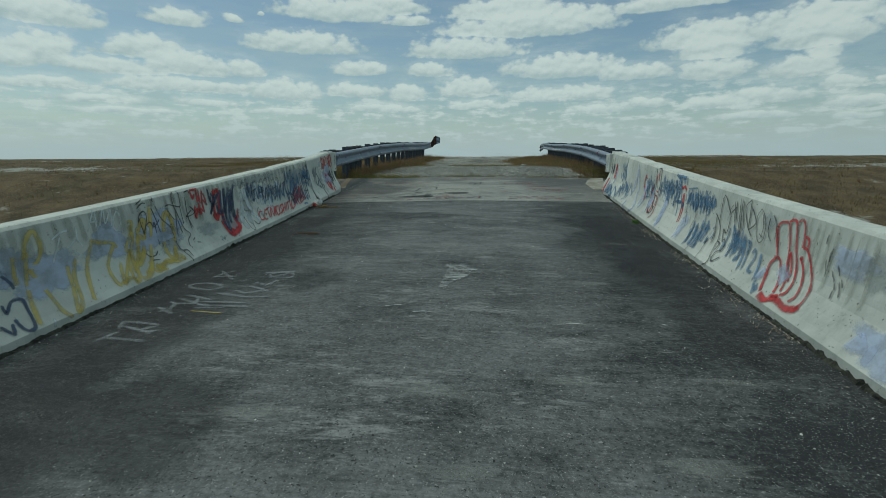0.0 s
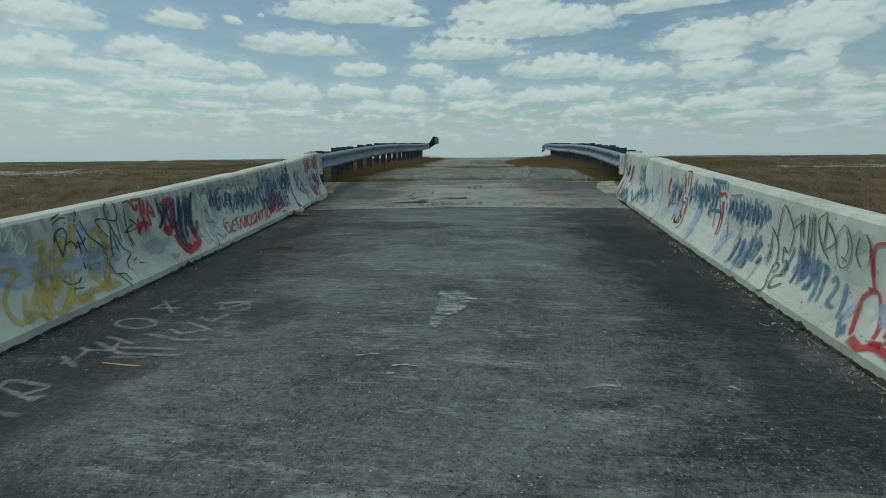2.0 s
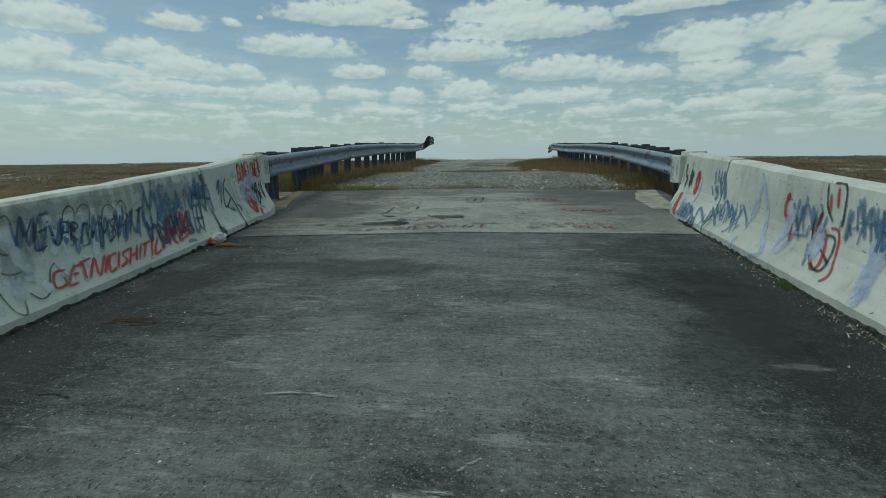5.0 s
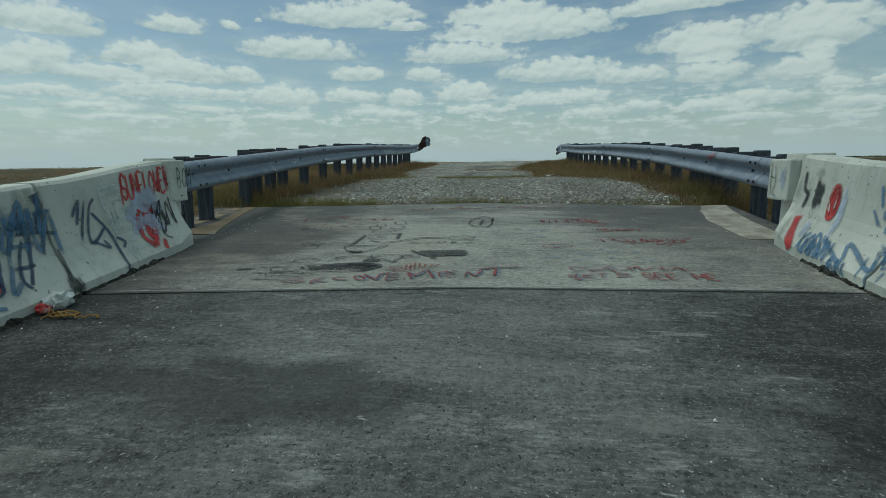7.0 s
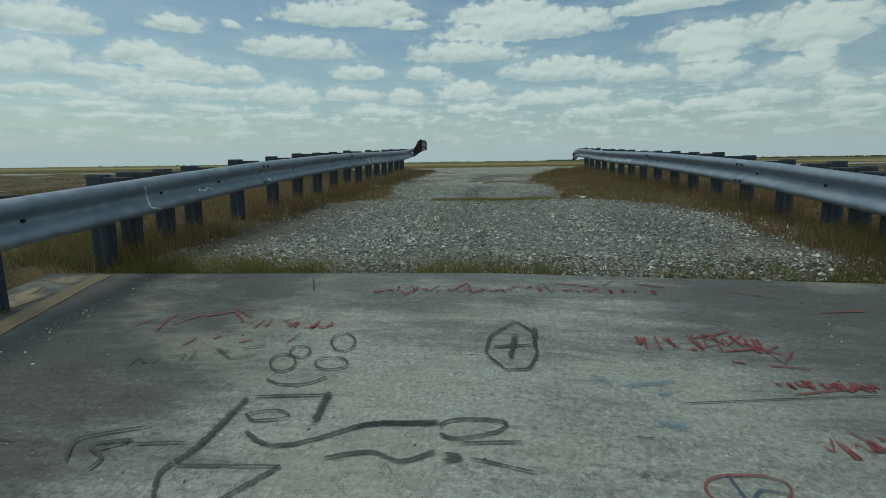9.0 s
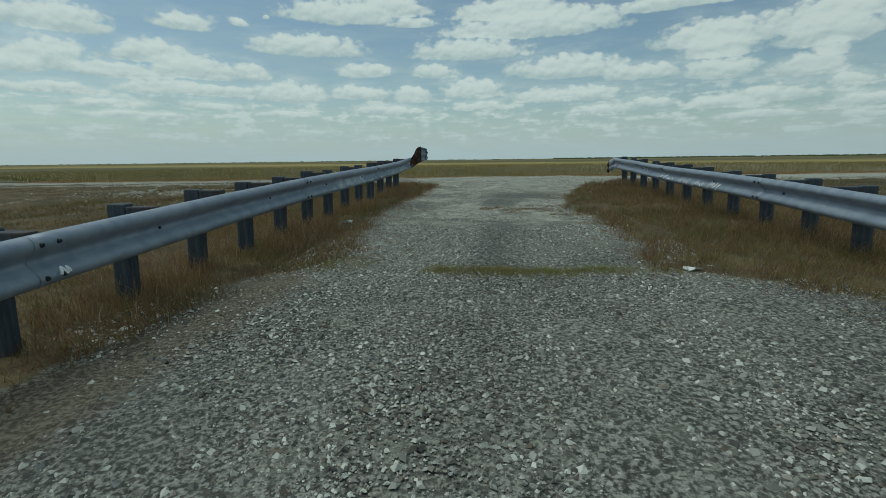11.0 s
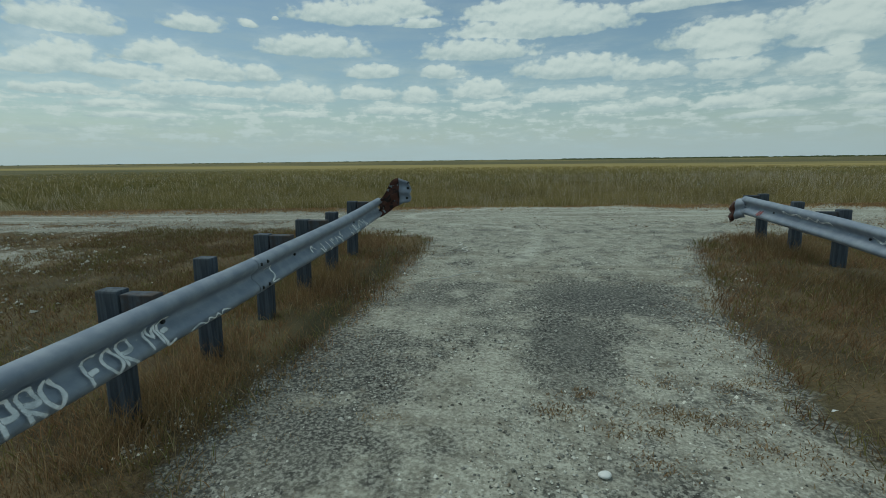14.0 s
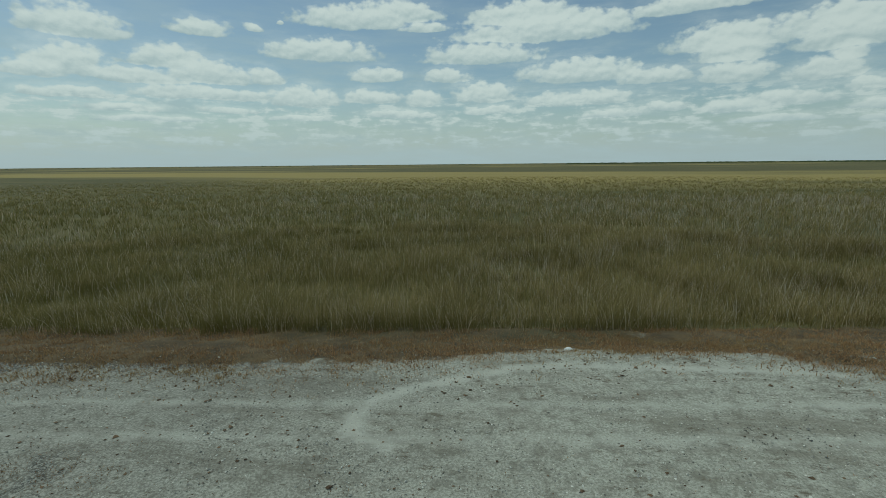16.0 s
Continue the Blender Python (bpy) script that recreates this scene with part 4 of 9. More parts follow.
build_curb(LEFT, between([(-2.78, 10.58, 0.42), (-2.86, 10.78, 0.36), (-2.93, 11.1, 0.16), (-3.02, 11.6, 0.13), (-3.10, 12.07, 0.12)], 24), "pale clean strip along the edge of the concrete slab")
build_curb(RIGHT, between([(2.66, 10.45, 0.35), (2.62, 10.75, 0.40), (2.60, 11.2, 0.42), (2.72, 11.7, 0.36), (2.86, 12.07, 0.3)], 24), "pale dusty strip along the edge of the concrete slab")


# ---- spray paint ----
def paint(name, colour, cover, worn=False):
    m = bpy.data.materials.new(name)
    m.use_nodes = True
    n = Nodes(m.node_tree)
    p = n.put("ShaderNodeTexCoord").outputs["Object"]
    attribute = n.put("ShaderNodeAttribute")
    attribute.attribute_name = "cover"
    # paint on the brushed deck is left in the grooves only
    speckle = n.noise(stretched(n, p, 8.0, 70.0, 1.0), 1.0, 5.0, 0.75) if worn else n.noise(p, 55.0, 4.0, 0.7)
    patchy = n.noise(p, 7.0, 5.0, 0.65)
    body = n.math("ADD", attribute.outputs["Fac"], n.math("MULTIPLY", n.math("SUBTRACT", speckle, 0.5), 2.8 if worn else 0.9))
    body = n.ramp(body, 0.5 if worn == 2 else 0.08, 1.15 if worn == 2 else 0.75) if worn else n.ramp(body, 0.08, 0.8)
    thick = n.math("MULTIPLY", body, n.ramp(patchy, 0.25, 0.6, cover * 0.55, cover))
    shader = n.put("ShaderNodeBsdfPrincipled")
    n.feed(shader.inputs["Base Color"], n.mix(n.ramp(patchy, 0.3, 0.7), colour, tuple(min(1.0, c * 1.5 + 0.02) for c in colour)))
    shader.inputs["Roughness"].default_value = 0.7
    clear = n.put("ShaderNodeBsdfTransparent")
    blend = n.put("ShaderNodeMixShader")
    n.feed(blend.inputs[0], thick)
    n.l.new(clear.outputs[0], blend.inputs[1])
    n.l.new(shader.outputs[0], blend.inputs[2])
    out = n.put("ShaderNodeOutputMaterial")
    n.l.new(blend.outputs[0], out.inputs[0])
    return m


PAINT = {
    "red": paint("red_paint", (0.36, 0.022, 0.024), 0.92),
    "slab_red": paint("dark_red_paint", (0.165, 0.022, 0.021), 0.85, True),
    "dull_red": paint("faded_red_paint", (0.23, 0.040, 0.034), 0.66, True),
    "blue": paint("blue_paint", (0.066, 0.145, 0.245), 0.75),
    "faint_blue": paint("faded_blue_paint", (0.10, 0.17, 0.24), 0.45, True),
    "navy": paint("navy_paint", (0.026, 0.045, 0.095), 0.85),
    "black": paint("black_paint", (0.020, 0.023, 0.024), 0.9),
    "soot": paint("thin_black_paint", (0.028, 0.03, 0.03), 0.7, True),
    "yellow": paint("yellow_paint", (0.46, 0.36, 0.075), 0.62),
    "white": paint("white_paint", (0.55, 0.59, 0.60), 0.65),
    "chalk": paint("chalky_white_paint", (0.33, 0.36, 0.37), 0.27, True),
    "lilac": paint("lilac_wash", (0.36, 0.42, 0.55), 0.65),
    "grey": paint("grey_wash", (0.30, 0.33, 0.33), 0.5),
    "moss": paint("mossy_stain", (0.20, 0.215, 0.17), 0.32),
    "dust": paint("dusty_scuffs", (0.23, 0.24, 0.218), 0.3, True),
    "blackish": paint("blackish_tint", (0.020, 0.021, 0.021), 0.45),
    "worn_black": paint("worn_black_paint", (0.018, 0.020, 0.021), 0.95, True),
    "rail_white": paint("white_rail_paint", (0.72, 0.76, 0.77), 0.85),
    "tar": paint("tar_stain", (0.012, 0.014, 0.014), 0.85),
    "scour": paint("scoured_concrete", (0.27, 0.287, 0.275), 0.85, 2),
    "earth": paint("earth_stain", (0.20, 0.15, 0.095), 0.8),
}

# Letters drawn with single strokes on a grid of 4 by 6; strokes part at spaces
GLYPHS = {
    "A": "00-26-40 12-32", "B": "00-06-25-34-23-03 23-32-31-20-00", "C": "45-26-06-02-10-30-41", "D": "00-06-26-44-42-20-00", "E": "46-06-00-40 03-33",
    "F": "00-06-46 03-33", "G": "45-26-05-02-10-30-42-22", "H": "00-06 40-46 03-43", "I": "20-26", "J": "36-31-10-02", "K": "00-06 46-03-40", "L": "06-00-40",
    "M": "00-06-23-46-40", "N": "00-06-40-46", "O": "26-04-02-20-42-44-26", "P": "00-06-36-44-33-03", "Q": "26-04-02-20-42-44-26 22-50", "R": "00-06-36-44-33-03-40",
    "S": "45-26-05-13-33-41-20-01", "T": "20-26 06-46", "U": "06-01-20-41-46", "V": "06-20-46", "W": "06-10-23-30-46", "X": "00-46 06-40", "Y": "06-23-46 23-20",
    "Z": "06-46-00-40", "1": "15-26-20", "2": "05-26-45-00-40", "9": "43-14-26-45-40",
}


def strokes_of(word):
    """The strokes of a word as lists of points; a letter is 1 high."""
    at, out = 0.0, []
    for letter in word:
        if letter == " ":
            at += 0.5
            continue
        for stroke in GLYPHS[letter].split():
            out.append([(at + int(p[0]) / 6.0, int(p[1]) / 6.0) for p in stroke.split("-")])
        at += 0.9
    return out, at - 0.23


def eased(points, steps=5):
    """A smooth line through points."""
    if len(points) < 3:
        return between(points, 6)
    out = []
    ends = [points[0], *points, points[-1]]
    for a, b, c, d in zip(ends, ends[1:], ends[2:], ends[3:]):
        for i in range(steps):
            t = i / steps
            out.append(tuple(0.5 * (2 * q + (r - p) * t + (2 * p - 5 * q + 4 * r - s) * t * t + (3 * q - p - 3 * r + s) * t ** 3) for p, q, r, s in zip(a, b, c, d)))
    out.append(points[-1])
    return out


class Spray:
    """Strokes of one colour on one surface, joined into one mesh. surface(u, v, lift) gives the place."""
    layer = 0

    def __init__(self, surface, colour, parent, name="graffiti", label=""):
        self.surface, self.colour, self.parent, self.name, self.label = surface, colour, parent, name, label
        self.verts, self.faces, self.cover = [], [], []
        Spray.layer += 1
        self.lift = 0.003 + 0.00012 * (Spray.layer % 30)

    def line(self, points, width, smooth=True):
        path = eased(points) if smooth else between(points, max(4, len(points) * 4))
        first = len(self.verts)
        for i, (u, v) in enumerate(path):
            a, b = path[max(0, i - 1)], path[min(len(path) - 1, i + 1)]
            du, dv = b[0] - a[0], b[1] - a[1]
            size = math.hypot(du, dv) or 1.0
            du, dv = du / size, dv / size
            w = width * (0.5 + 0.05 * math.sin(i * 0.7 + len(self.verts)))
            for k, c in ((-1.5, 0.0), (-0.8, 0.62), (0.0, 1.0), (0.8, 0.62), (1.5, 0.0)):
                self.verts.append(self.surface(u - dv * w * k, v + du * w * k, self.lift))
                self.cover.append(c * (0.35 if i in (0, len(path) - 1) else 1.0))
        for i in range(len(path) - 1):
            for k in range(4):
                a = first + i * 5 + k
                self.faces.append((a, a + 1, a + 6, a + 5))
        return self

    def word(self, text, u, v, high, wide=1.0, width=0.025, slant=0.0, climb=0.0, jitter=0.05, smooth=True):
        """Letters from (u, v); wide may be negative where the surface is read the other way."""
        for stroke in strokes_of(text)[0]:
            placed = []
            for a, b in stroke:
                a += random.uniform(-jitter, jitter)
                b += random.uniform(-jitter, jitter)
                placed.append((u + (a + b * slant) * high * wide, v + b * high + a * high * abs(wide) * climb))
            self.line(placed, width, smooth)
        return self

    def ring(self, u, v, ru, rv, width, turn=0.0, start=0.0, sweep_by=360.0):
        pts = []
        for i in range(15):
            a = radians(start + sweep_by * i / 14)
            x, y = ru * math.cos(a), rv * math.sin(a)
            pts.append((u + x * math.cos(turn) - y * math.sin(turn), v + x * math.sin(turn) + y * math.cos(turn)))
        return self.line(pts, width, False)

    def scribble(self, u, v, wide, high, width, turns=6, seed=1, lean=0.0):
        rng = random.Random(seed)
        pts = []
        for i in range(turns * 2 + 1):
            t = i / (turns * 2)
            pts.append((u + wide * (t - 0.5) + lean * high * ((i % 2) - 0.5) + rng.uniform(-0.1, 0.1) * wide, v + high * ((i % 2) - 0.5) * rng.uniform(0.6, 1.0)))
        return self.line(pts, width)

    def scrawl(self, u, v, wide, high, width, count=8, seed=1):
        """Loose short strokes, as of letters that can no longer be read."""
        rng = random.Random(seed)
        for i in range(count):
            a, b = u + wide * ((i + rng.random()) / count - 0.5), v + high * rng.uniform(-0.4, 0.4)
            pts = [(a, b)]
            for _ in range(rng.choice((1, 2, 2, 3))):
                a, b = a + rng.uniform(-0.5, 0.9) * wide / count, v + high * rng.uniform(-0.5, 0.5)
                pts.append((a, b))
            self.line(pts, width * rng.uniform(0.5, 1.3))
        return self

    def fill(self, u, v, wide, high, seed=1, lean=0.0, width=0.09):
        """A patch sprayed on: full in the middle, thin and uneven towards its edge."""
        rng = random.Random(seed)
        first, spokes, k = len(self.verts), 28, [rng.uniform(0.5, 1.2) for _ in range(28)]
        k = [(k[i - 1] + 4 * k[i] + k[(i + 1) % spokes]) / 6 for i in range(spokes)]
        soft = min(0.75, 1.4 * width / min(wide, high))
        for ring, c in ((0.0, 1.0), (1 - soft, 1.0), (1 - soft * 0.45, 0.62), (1.08, 0.0)):
            for i in range(spokes):
                a = 2 * math.pi * i / spokes
                du, dv = 0.5 * wide * ring * k[i] * math.cos(a), 0.5 * high * ring * k[i] * math.sin(a)
                self.verts.append(self.surface(u + du + lean * dv, v + dv, self.lift))
                self.cover.append(c)
        for ring in range(3):
            for i in range(spokes):
                j, a, b = (i + 1) % spokes, first + ring * spokes, first + (ring + 1) * spokes
                self.faces.append((a + i, a + j, b + j, b + i))
        return self

    def done(self):
        ob = raw_mesh(self.name, self.verts, self.faces, PAINT[self.colour])
        cover = ob.data.color_attributes.new("cover", "FLOAT_COLOR", "POINT")
        cover.data.foreach_set("color", np.repeat(np.array(self.cover, np.float32), 4))
        if self.parent:
            ob.parent = self.parent
            ob.matrix_parent_inverse = Matrix.Translation(-self.parent.location)
        return tagged(ob, self.label, kind="stuff")


def on_barrier(side):
    def place(y, h, lift):
        h = min(max(h, 0.004), 0.80)
        a = face_at(h) - lift - 0.004
        if y > 9.9:
            a = max(a, end_toe(y) - lift - 0.004)
        return (side * (HALF + a), y, deck_z(HALF, y) + h + lift * 0.3)
    return place


def on_deck(x, y, lift):
    return (x, y, deck_z(x, y) + lift + 0.004)


def on_rail(side):
    def place(y, h, lift):
        depth = float(np.interp(h, [b for _, b in reversed(BEAM)], [a for a, _ in reversed(BEAM)]))
        return (rail_x(side, y) + side * (0.083 - depth - lift - 0.016), y, rail_top(side, y) - 0.156 + h)
    return place


def barrier_of(side, y):
    """The length of barrier that stands at y."""
    best = None
    for ob in scene.objects:
        if ob.name.startswith("concrete_barrier") and ob.location.x * side > 0 and (best is None or abs(ob.location.y - y) < abs(best.location.y - y)):
            best = ob
    return best


L, R = on_barrier(LEFT), on_barrier(RIGHT)
WALL_L, END_L = barrier_of(LEFT, 5.7), barrier_of(LEFT, 9.6)
WALL_R, END_R = barrier_of(RIGHT, 5.7), barrier_of(RIGHT, 9.7)


def left(colour, label="", end=False):
    return Spray(L, colour, END_L if end else WALL_L, "graffiti", label)


def right(colour, label="", end=False):
    return Spray(R, colour, END_R if end else WALL_R, "graffiti", label)


# washes and stains on the left wall
left("lilac", "lilac paint wash").fill(3.50, 0.42, 0.75, 0.42, 3).fill(4.75, 0.45, 0.8, 0.5, 2).fill(3.1, 0.55, 0.9, 0.4, 7).fill(4.13, 0.5, 0.6, 0.36, 4).fill(2.73, 0.4, 0.7, 0.4, 5).done()
left("grey").fill(5.56, 0.3, 0.5, 0.2, 6).fill(4.90, 0.35, 0.5, 0.4, 7).fill(6.53, 0.4, 0.35, 0.45, 8).done()
stain = left("moss", "mossy stains under the coping")
for i in range(60):
    y = 2.6 + i * 0.106 + random.uniform(-0.05, 0.05)
    stain.line([(y, 0.79), (y + random.uniform(-0.02, 0.02), 0.79 - random.uniform(0.08, 0.42))], random.uniform(0.03, 0.09))
stain.done()
# the long left wall, from the near end on
left("blue").scrawl(7.25, 0.50, 0.9, 0.22, 0.020, 14, 301).scrawl(8.05, 0.42, 0.6, 0.3, 0.024, 10, 302).scrawl(8.4, 0.5, 0.3, 0.3, 0.028, 6, 303).done()
left("grey", "thin grey wash").fill(6.1, 0.30, 0.5, 0.4, 304).fill(7.0, 0.7, 1.6, 0.16, 305).fill(8.3, 0.62, 0.9, 0.25, 306).done()
left("yellow", "dull yellow looping letters").line([(3.35, 0.54), (3.40, 0.67), (3.47, 0.74), (3.50, 0.71), (3.51, 0.60), (3.45, 0.51), (3.35, 0.45)], 0.036).line([(3.37, 0.47), (3.42, 0.36), (3.44, 0.24), (3.45, 0.12), (3.49, 0.05)], 0.036).line([(3.39, 0.63), (3.34, 0.43), (3.29, 0.25), (3.24, 0.09)], 0.036).line([(3.68, 0.42), (3.64, 0.24), (3.55, 0.07), (3.64, 0.14), (3.70, 0.31), (3.77, 0.45)], 0.036).line([(3.96, 0.53), (3.85, 0.36), (3.77, 0.18), (3.73, 0.10)], 0.036).line([(3.94, 0.55), (4.04, 0.51), (4.16, 0.48), (4.20, 0.42)], 0.036).line([(4.18, 0.46), (4.04, 0.30), (4.02, 0.16), (4.05, 0.12)], 0.036).line([(3.29, 0.60), (3.26, 0.46), (3.26, 0.39)], 0.036).done()
left("yellow").line([(4.39, 0.62), (4.45, 0.61), (4.40, 0.51), (4.32, 0.42), (4.29, 0.35)], 0.034).line([(4.18, 0.30), (4.09, 0.12), (4.25, 0.27), (4.34, 0.37), (4.23, 0.20), (4.21, 0.09)], 0.034).line([(4.49, 0.55), (4.46, 0.38), (4.28, 0.17), (4.30, 0.25)], 0.034).line([(4.56, 0.58), (4.58, 0.48), (4.49, 0.32), (4.37, 0.23)], 0.034).line([(4.72, 0.73), (4.64, 0.51)], 0.034).line([(4.83, 0.46), (4.88, 0.59), (4.95, 0.61), (4.98, 0.50), (4.95, 0.32), (4.82, 0.14)], 0.034).line([(4.36, 0.12), (4.47, 0.17), (4.48, 0.21)], 0.034).line([(4.46, 0.15), (4.52, 0.10), (4.68, 0.16), (4.79, 0.12), (4.95, 0.12)], 0.034).line([(4.05, 0.13), (4.19, 0.14), (4.20, 0.08)], 0.034).done()
left("white", "white letters reading AMO").line([(3.69, 0.65), (3.64, 0.57), (3.57, 0.46)], 0.018).line([(3.61, 0.64), (3.70, 0.68), (3.77, 0.68)], 0.018).line([(3.73, 0.54), (3.83, 0.59), (3.87, 0.51)], 0.018).line([(3.85, 0.70), (3.83, 0.56)], 0.018).line([(3.95, 0.63), (4.06, 0.79), (4.05, 0.64)], 0.018).line([(3.99, 0.70), (4.06, 0.70)], 0.018).line([(4.08, 0.64), (4.16, 0.79), (4.15, 0.66), (4.24, 0.77), (4.21, 0.61)], 0.018).line([(4.31, 0.75), (4.24, 0.67), (4.25, 0.57), (4.33, 0.65), (4.31, 0.75)], 0.018).line([(3.35, 0.10), (3.33, 0.04)], 0.018).line([(3.71, 0.48), (3.77, 0.51), (3.81, 0.46)], 0.018).done()
left("yellow", "thick dull yellow loops").line([(4.85, 0.46), (4.91, 0.57), (4.96, 0.59), (5.00, 0.47), (4.94, 0.30), (4.80, 0.16), (4.76, 0.23), (4.82, 0.38), (4.85, 0.46)], 0.045).line([(4.50, 0.13), (4.62, 0.14), (4.77, 0.14), (4.89, 0.16), (4.93, 0.11)], 0.045).line([(4.41, 0.59), (4.41, 0.46), (4.34, 0.33), (4.34, 0.22), (4.41, 0.24), (4.52, 0.33)], 0.045).line([(4.50, 0.50), (4.56, 0.59), (4.61, 0.58), (4.55, 0.42), (4.50, 0.47)], 0.045).line([(4.48, 0.49), (4.40, 0.26)], 0.045).line([(4.72, 0.70), (4.65, 0.43), (4.49, 0.18), (4.36, 0.10), (4.28, 0.10)], 0.045).line([(4.33, 0.33), (4.28, 0.14), (4.20, 0.10)], 0.045).line([(4.53, 0.17), (4.57, 0.11), (4.64, 0.11)], 0.045).done()
left("black", "thin looping black letters").line([(4.55, 0.76), (4.65, 0.80)], 0.012).line([(4.55, 0.72), (4.63, 0.76), (4.68, 0.75)], 0.012).line([(4.57, 0.46), (4.65, 0.61), (4.63, 0.68), (4.56, 0.65), (4.53, 0.58)], 0.012).line([(4.55, 0.64), (4.57, 0.45)], 0.012).line([(4.60, 0.53), (4.68, 0.56), (4.72, 0.50), (4.82, 0.56)], 0.012).line([(4.74, 0.70), (4.78, 0.51), (4.79, 0.30), (4.75, 0.31)], 0.012).line([(4.80, 0.71), (4.85, 0.56), (4.96, 0.43), (4.94, 0.25)], 0.012).line([(4.70, 0.49), (4.74, 0.54), (4.72, 0.30)], 0.012).line([(4.48, 0.33), (4.52, 0.25), (4.60, 0.24), (4.65, 0.27)], 0.012).line([(4.94, 0.67), (5.01, 0.68), (5.16, 0.63), (5.19, 0.67), (5.18, 0.80), (5.09, 0.79), (5.07, 0.69), (5.12, 0.51), (5.16, 0.38), (5.22, 0.31), (5.14, 0.26), (5.11, 0.19)], 0.012).line([(4.95, 0.66), (5.02, 0.54), (5.04, 0.51)], 0.012).line([(5.29, 0.72), (5.27, 0.55), (5.28, 0.34)], 0.012).line([(5.33, 0.61), (5.40, 0.52), (5.24, 0.50), (5.35, 0.56)], 0.012).line([(5.26, 0.50), (5.31, 0.36)], 0.012).line([(5.29, 0.77), (5.36, 0.78), (5.38, 0.74)], 0.012).line([(4.96, 0.32), (4.95, 0.22), (4.97, 0.19), (5.04, 0.17), (5.05, 0.10)], 0.012).line([(4.97, 0.19), (5.01, 0.10), (5.01, 0.06)], 0.012).line([(4.82, 0.33), (4.91, 0.31)], 0.012).line([(5.09, 0.50), (5.11, 0.34)], 0.012).line([(5.17, 0.65), (5.17, 0.43)], 0.012).line([(5.09, 0.59), (5.02, 0.32)], 0.012).line([(5.25, 0.21), (5.31, 0.19)], 0.012).line([(5.20, 0.24), (5.26, 0.26)], 0.012).line([(4.52, 0.21), (4.62, 0.19)], 0.012).line([(4.79, 0.80), (4.78, 0.75)], 0.012).done()
left("navy", "dark looping letters").line([(3.17, 0.49), (3.21, 0.43), (3.23, 0.37)], 0.022).line([(3.10, 0.30), (3.10, 0.24), (3.17, 0.30), (3.24, 0.29), (3.24, 0.23), (3.21, 0.11), (3.16, 0.09), (3.13, 0.12), (3.12, 0.19)], 0.022).line([(3.01, 0.18), (3.04, 0.13), (3.06, 0.11), (3.09, 0.17)], 0.022).done()
left("red", "red letters sprayed in blocks").line([(5.39, 0.78), (5.53, 0.77)], 0.030).line([(5.39, 0.78), (5.42, 0.68), (5.46, 0.73)], 0.030).line([(5.51, 0.77), (5.49, 0.62)], 0.030).line([(5.55, 0.77), (5.53, 0.61)], 0.030).line([(5.61, 0.76), (5.57, 0.60)], 0.030).line([(5.62, 0.72), (5.65, 0.60)], 0.030).line([(5.43, 0.60), (5.40, 0.44)], 0.030).line([(5.43, 0.54), (5.51, 0.55)], 0.030).line([(5.51, 0.61), (5.50, 0.47)], 0.030).line([(5.57, 0.62), (5.58, 0.48)], 0.030).line([(5.59, 0.64), (5.66, 0.56)], 0.030).line([(5.40, 0.47), (5.50, 0.54), (5.57, 0.50)], 0.030).line([(5.43, 0.51), (5.41, 0.44)], 0.030).line([(5.49, 0.51), (5.53, 0.48)], 0.030).done()
left("red", "red loops under navy letters").line([(5.92, 0.72), (5.83, 0.65), (5.78, 0.50), (5.78, 0.36), (5.86, 0.44), (5.92, 0.63), (5.92, 0.72)], 0.05).line([(5.93, 0.46), (5.90, 0.30), (5.89, 0.17), (5.92, 0.14)], 0.05).line([(5.92, 0.13), (6.02, 0.21), (6.14, 0.23), (6.16, 0.19), (6.01, 0.13)], 0.05).line([(6.16, 0.37), (6.13, 0.27), (6.21, 0.30), (6.29, 0.40)], 0.035).line([(5.79, 0.42), (5.82, 0.38)], 0.07).line([(5.98, 0.16), (6.02, 0.18)], 0.06).done()
left("navy", "navy letters sprayed over red").line([(5.77, 0.69), (5.83, 0.57), (5.86, 0.40)], 0.036).line([(5.69, 0.45), (5.81, 0.57), (5.94, 0.67)], 0.036).line([(5.98, 0.70), (5.92, 0.51), (5.88, 0.39)], 0.036).line([(6.06, 0.71), (6.00, 0.48), (5.97, 0.27), (5.90, 0.15)], 0.036).line([(6.15, 0.71), (6.10, 0.45), (6.03, 0.26)], 0.036).line([(6.23, 0.69), (6.16, 0.44), (6.12, 0.31)], 0.036).line([(6.31, 0.72), (6.23, 0.60), (6.19, 0.39), (6.16, 0.26)], 0.036).line([(6.00, 0.48), (5.92, 0.38), (5.90, 0.26), (5.90, 0.15)], 0.036).line([(6.06, 0.64), (5.98, 0.36)], 0.06).line([(6.17, 0.62), (6.11, 0.36)], 0.05).done()
left("navy").line([(5.72, 0.75), (5.74, 0.58)], 0.032).line([(5.75, 0.66), (5.75, 0.51), (5.68, 0.44)], 0.032).line([(5.87, 0.67), (5.73, 0.50)], 0.032).line([(5.99, 0.70), (5.90, 0.31), (5.92, 0.15)], 0.032).line([(6.09, 0.72), (5.93, 0.23)], 0.032).line([(6.20, 0.70), (6.01, 0.24)], 0.032).line([(6.29, 0.72), (6.14, 0.28)], 0.032).line([(6.13, 0.65), (5.97, 0.33)], 0.032).done()
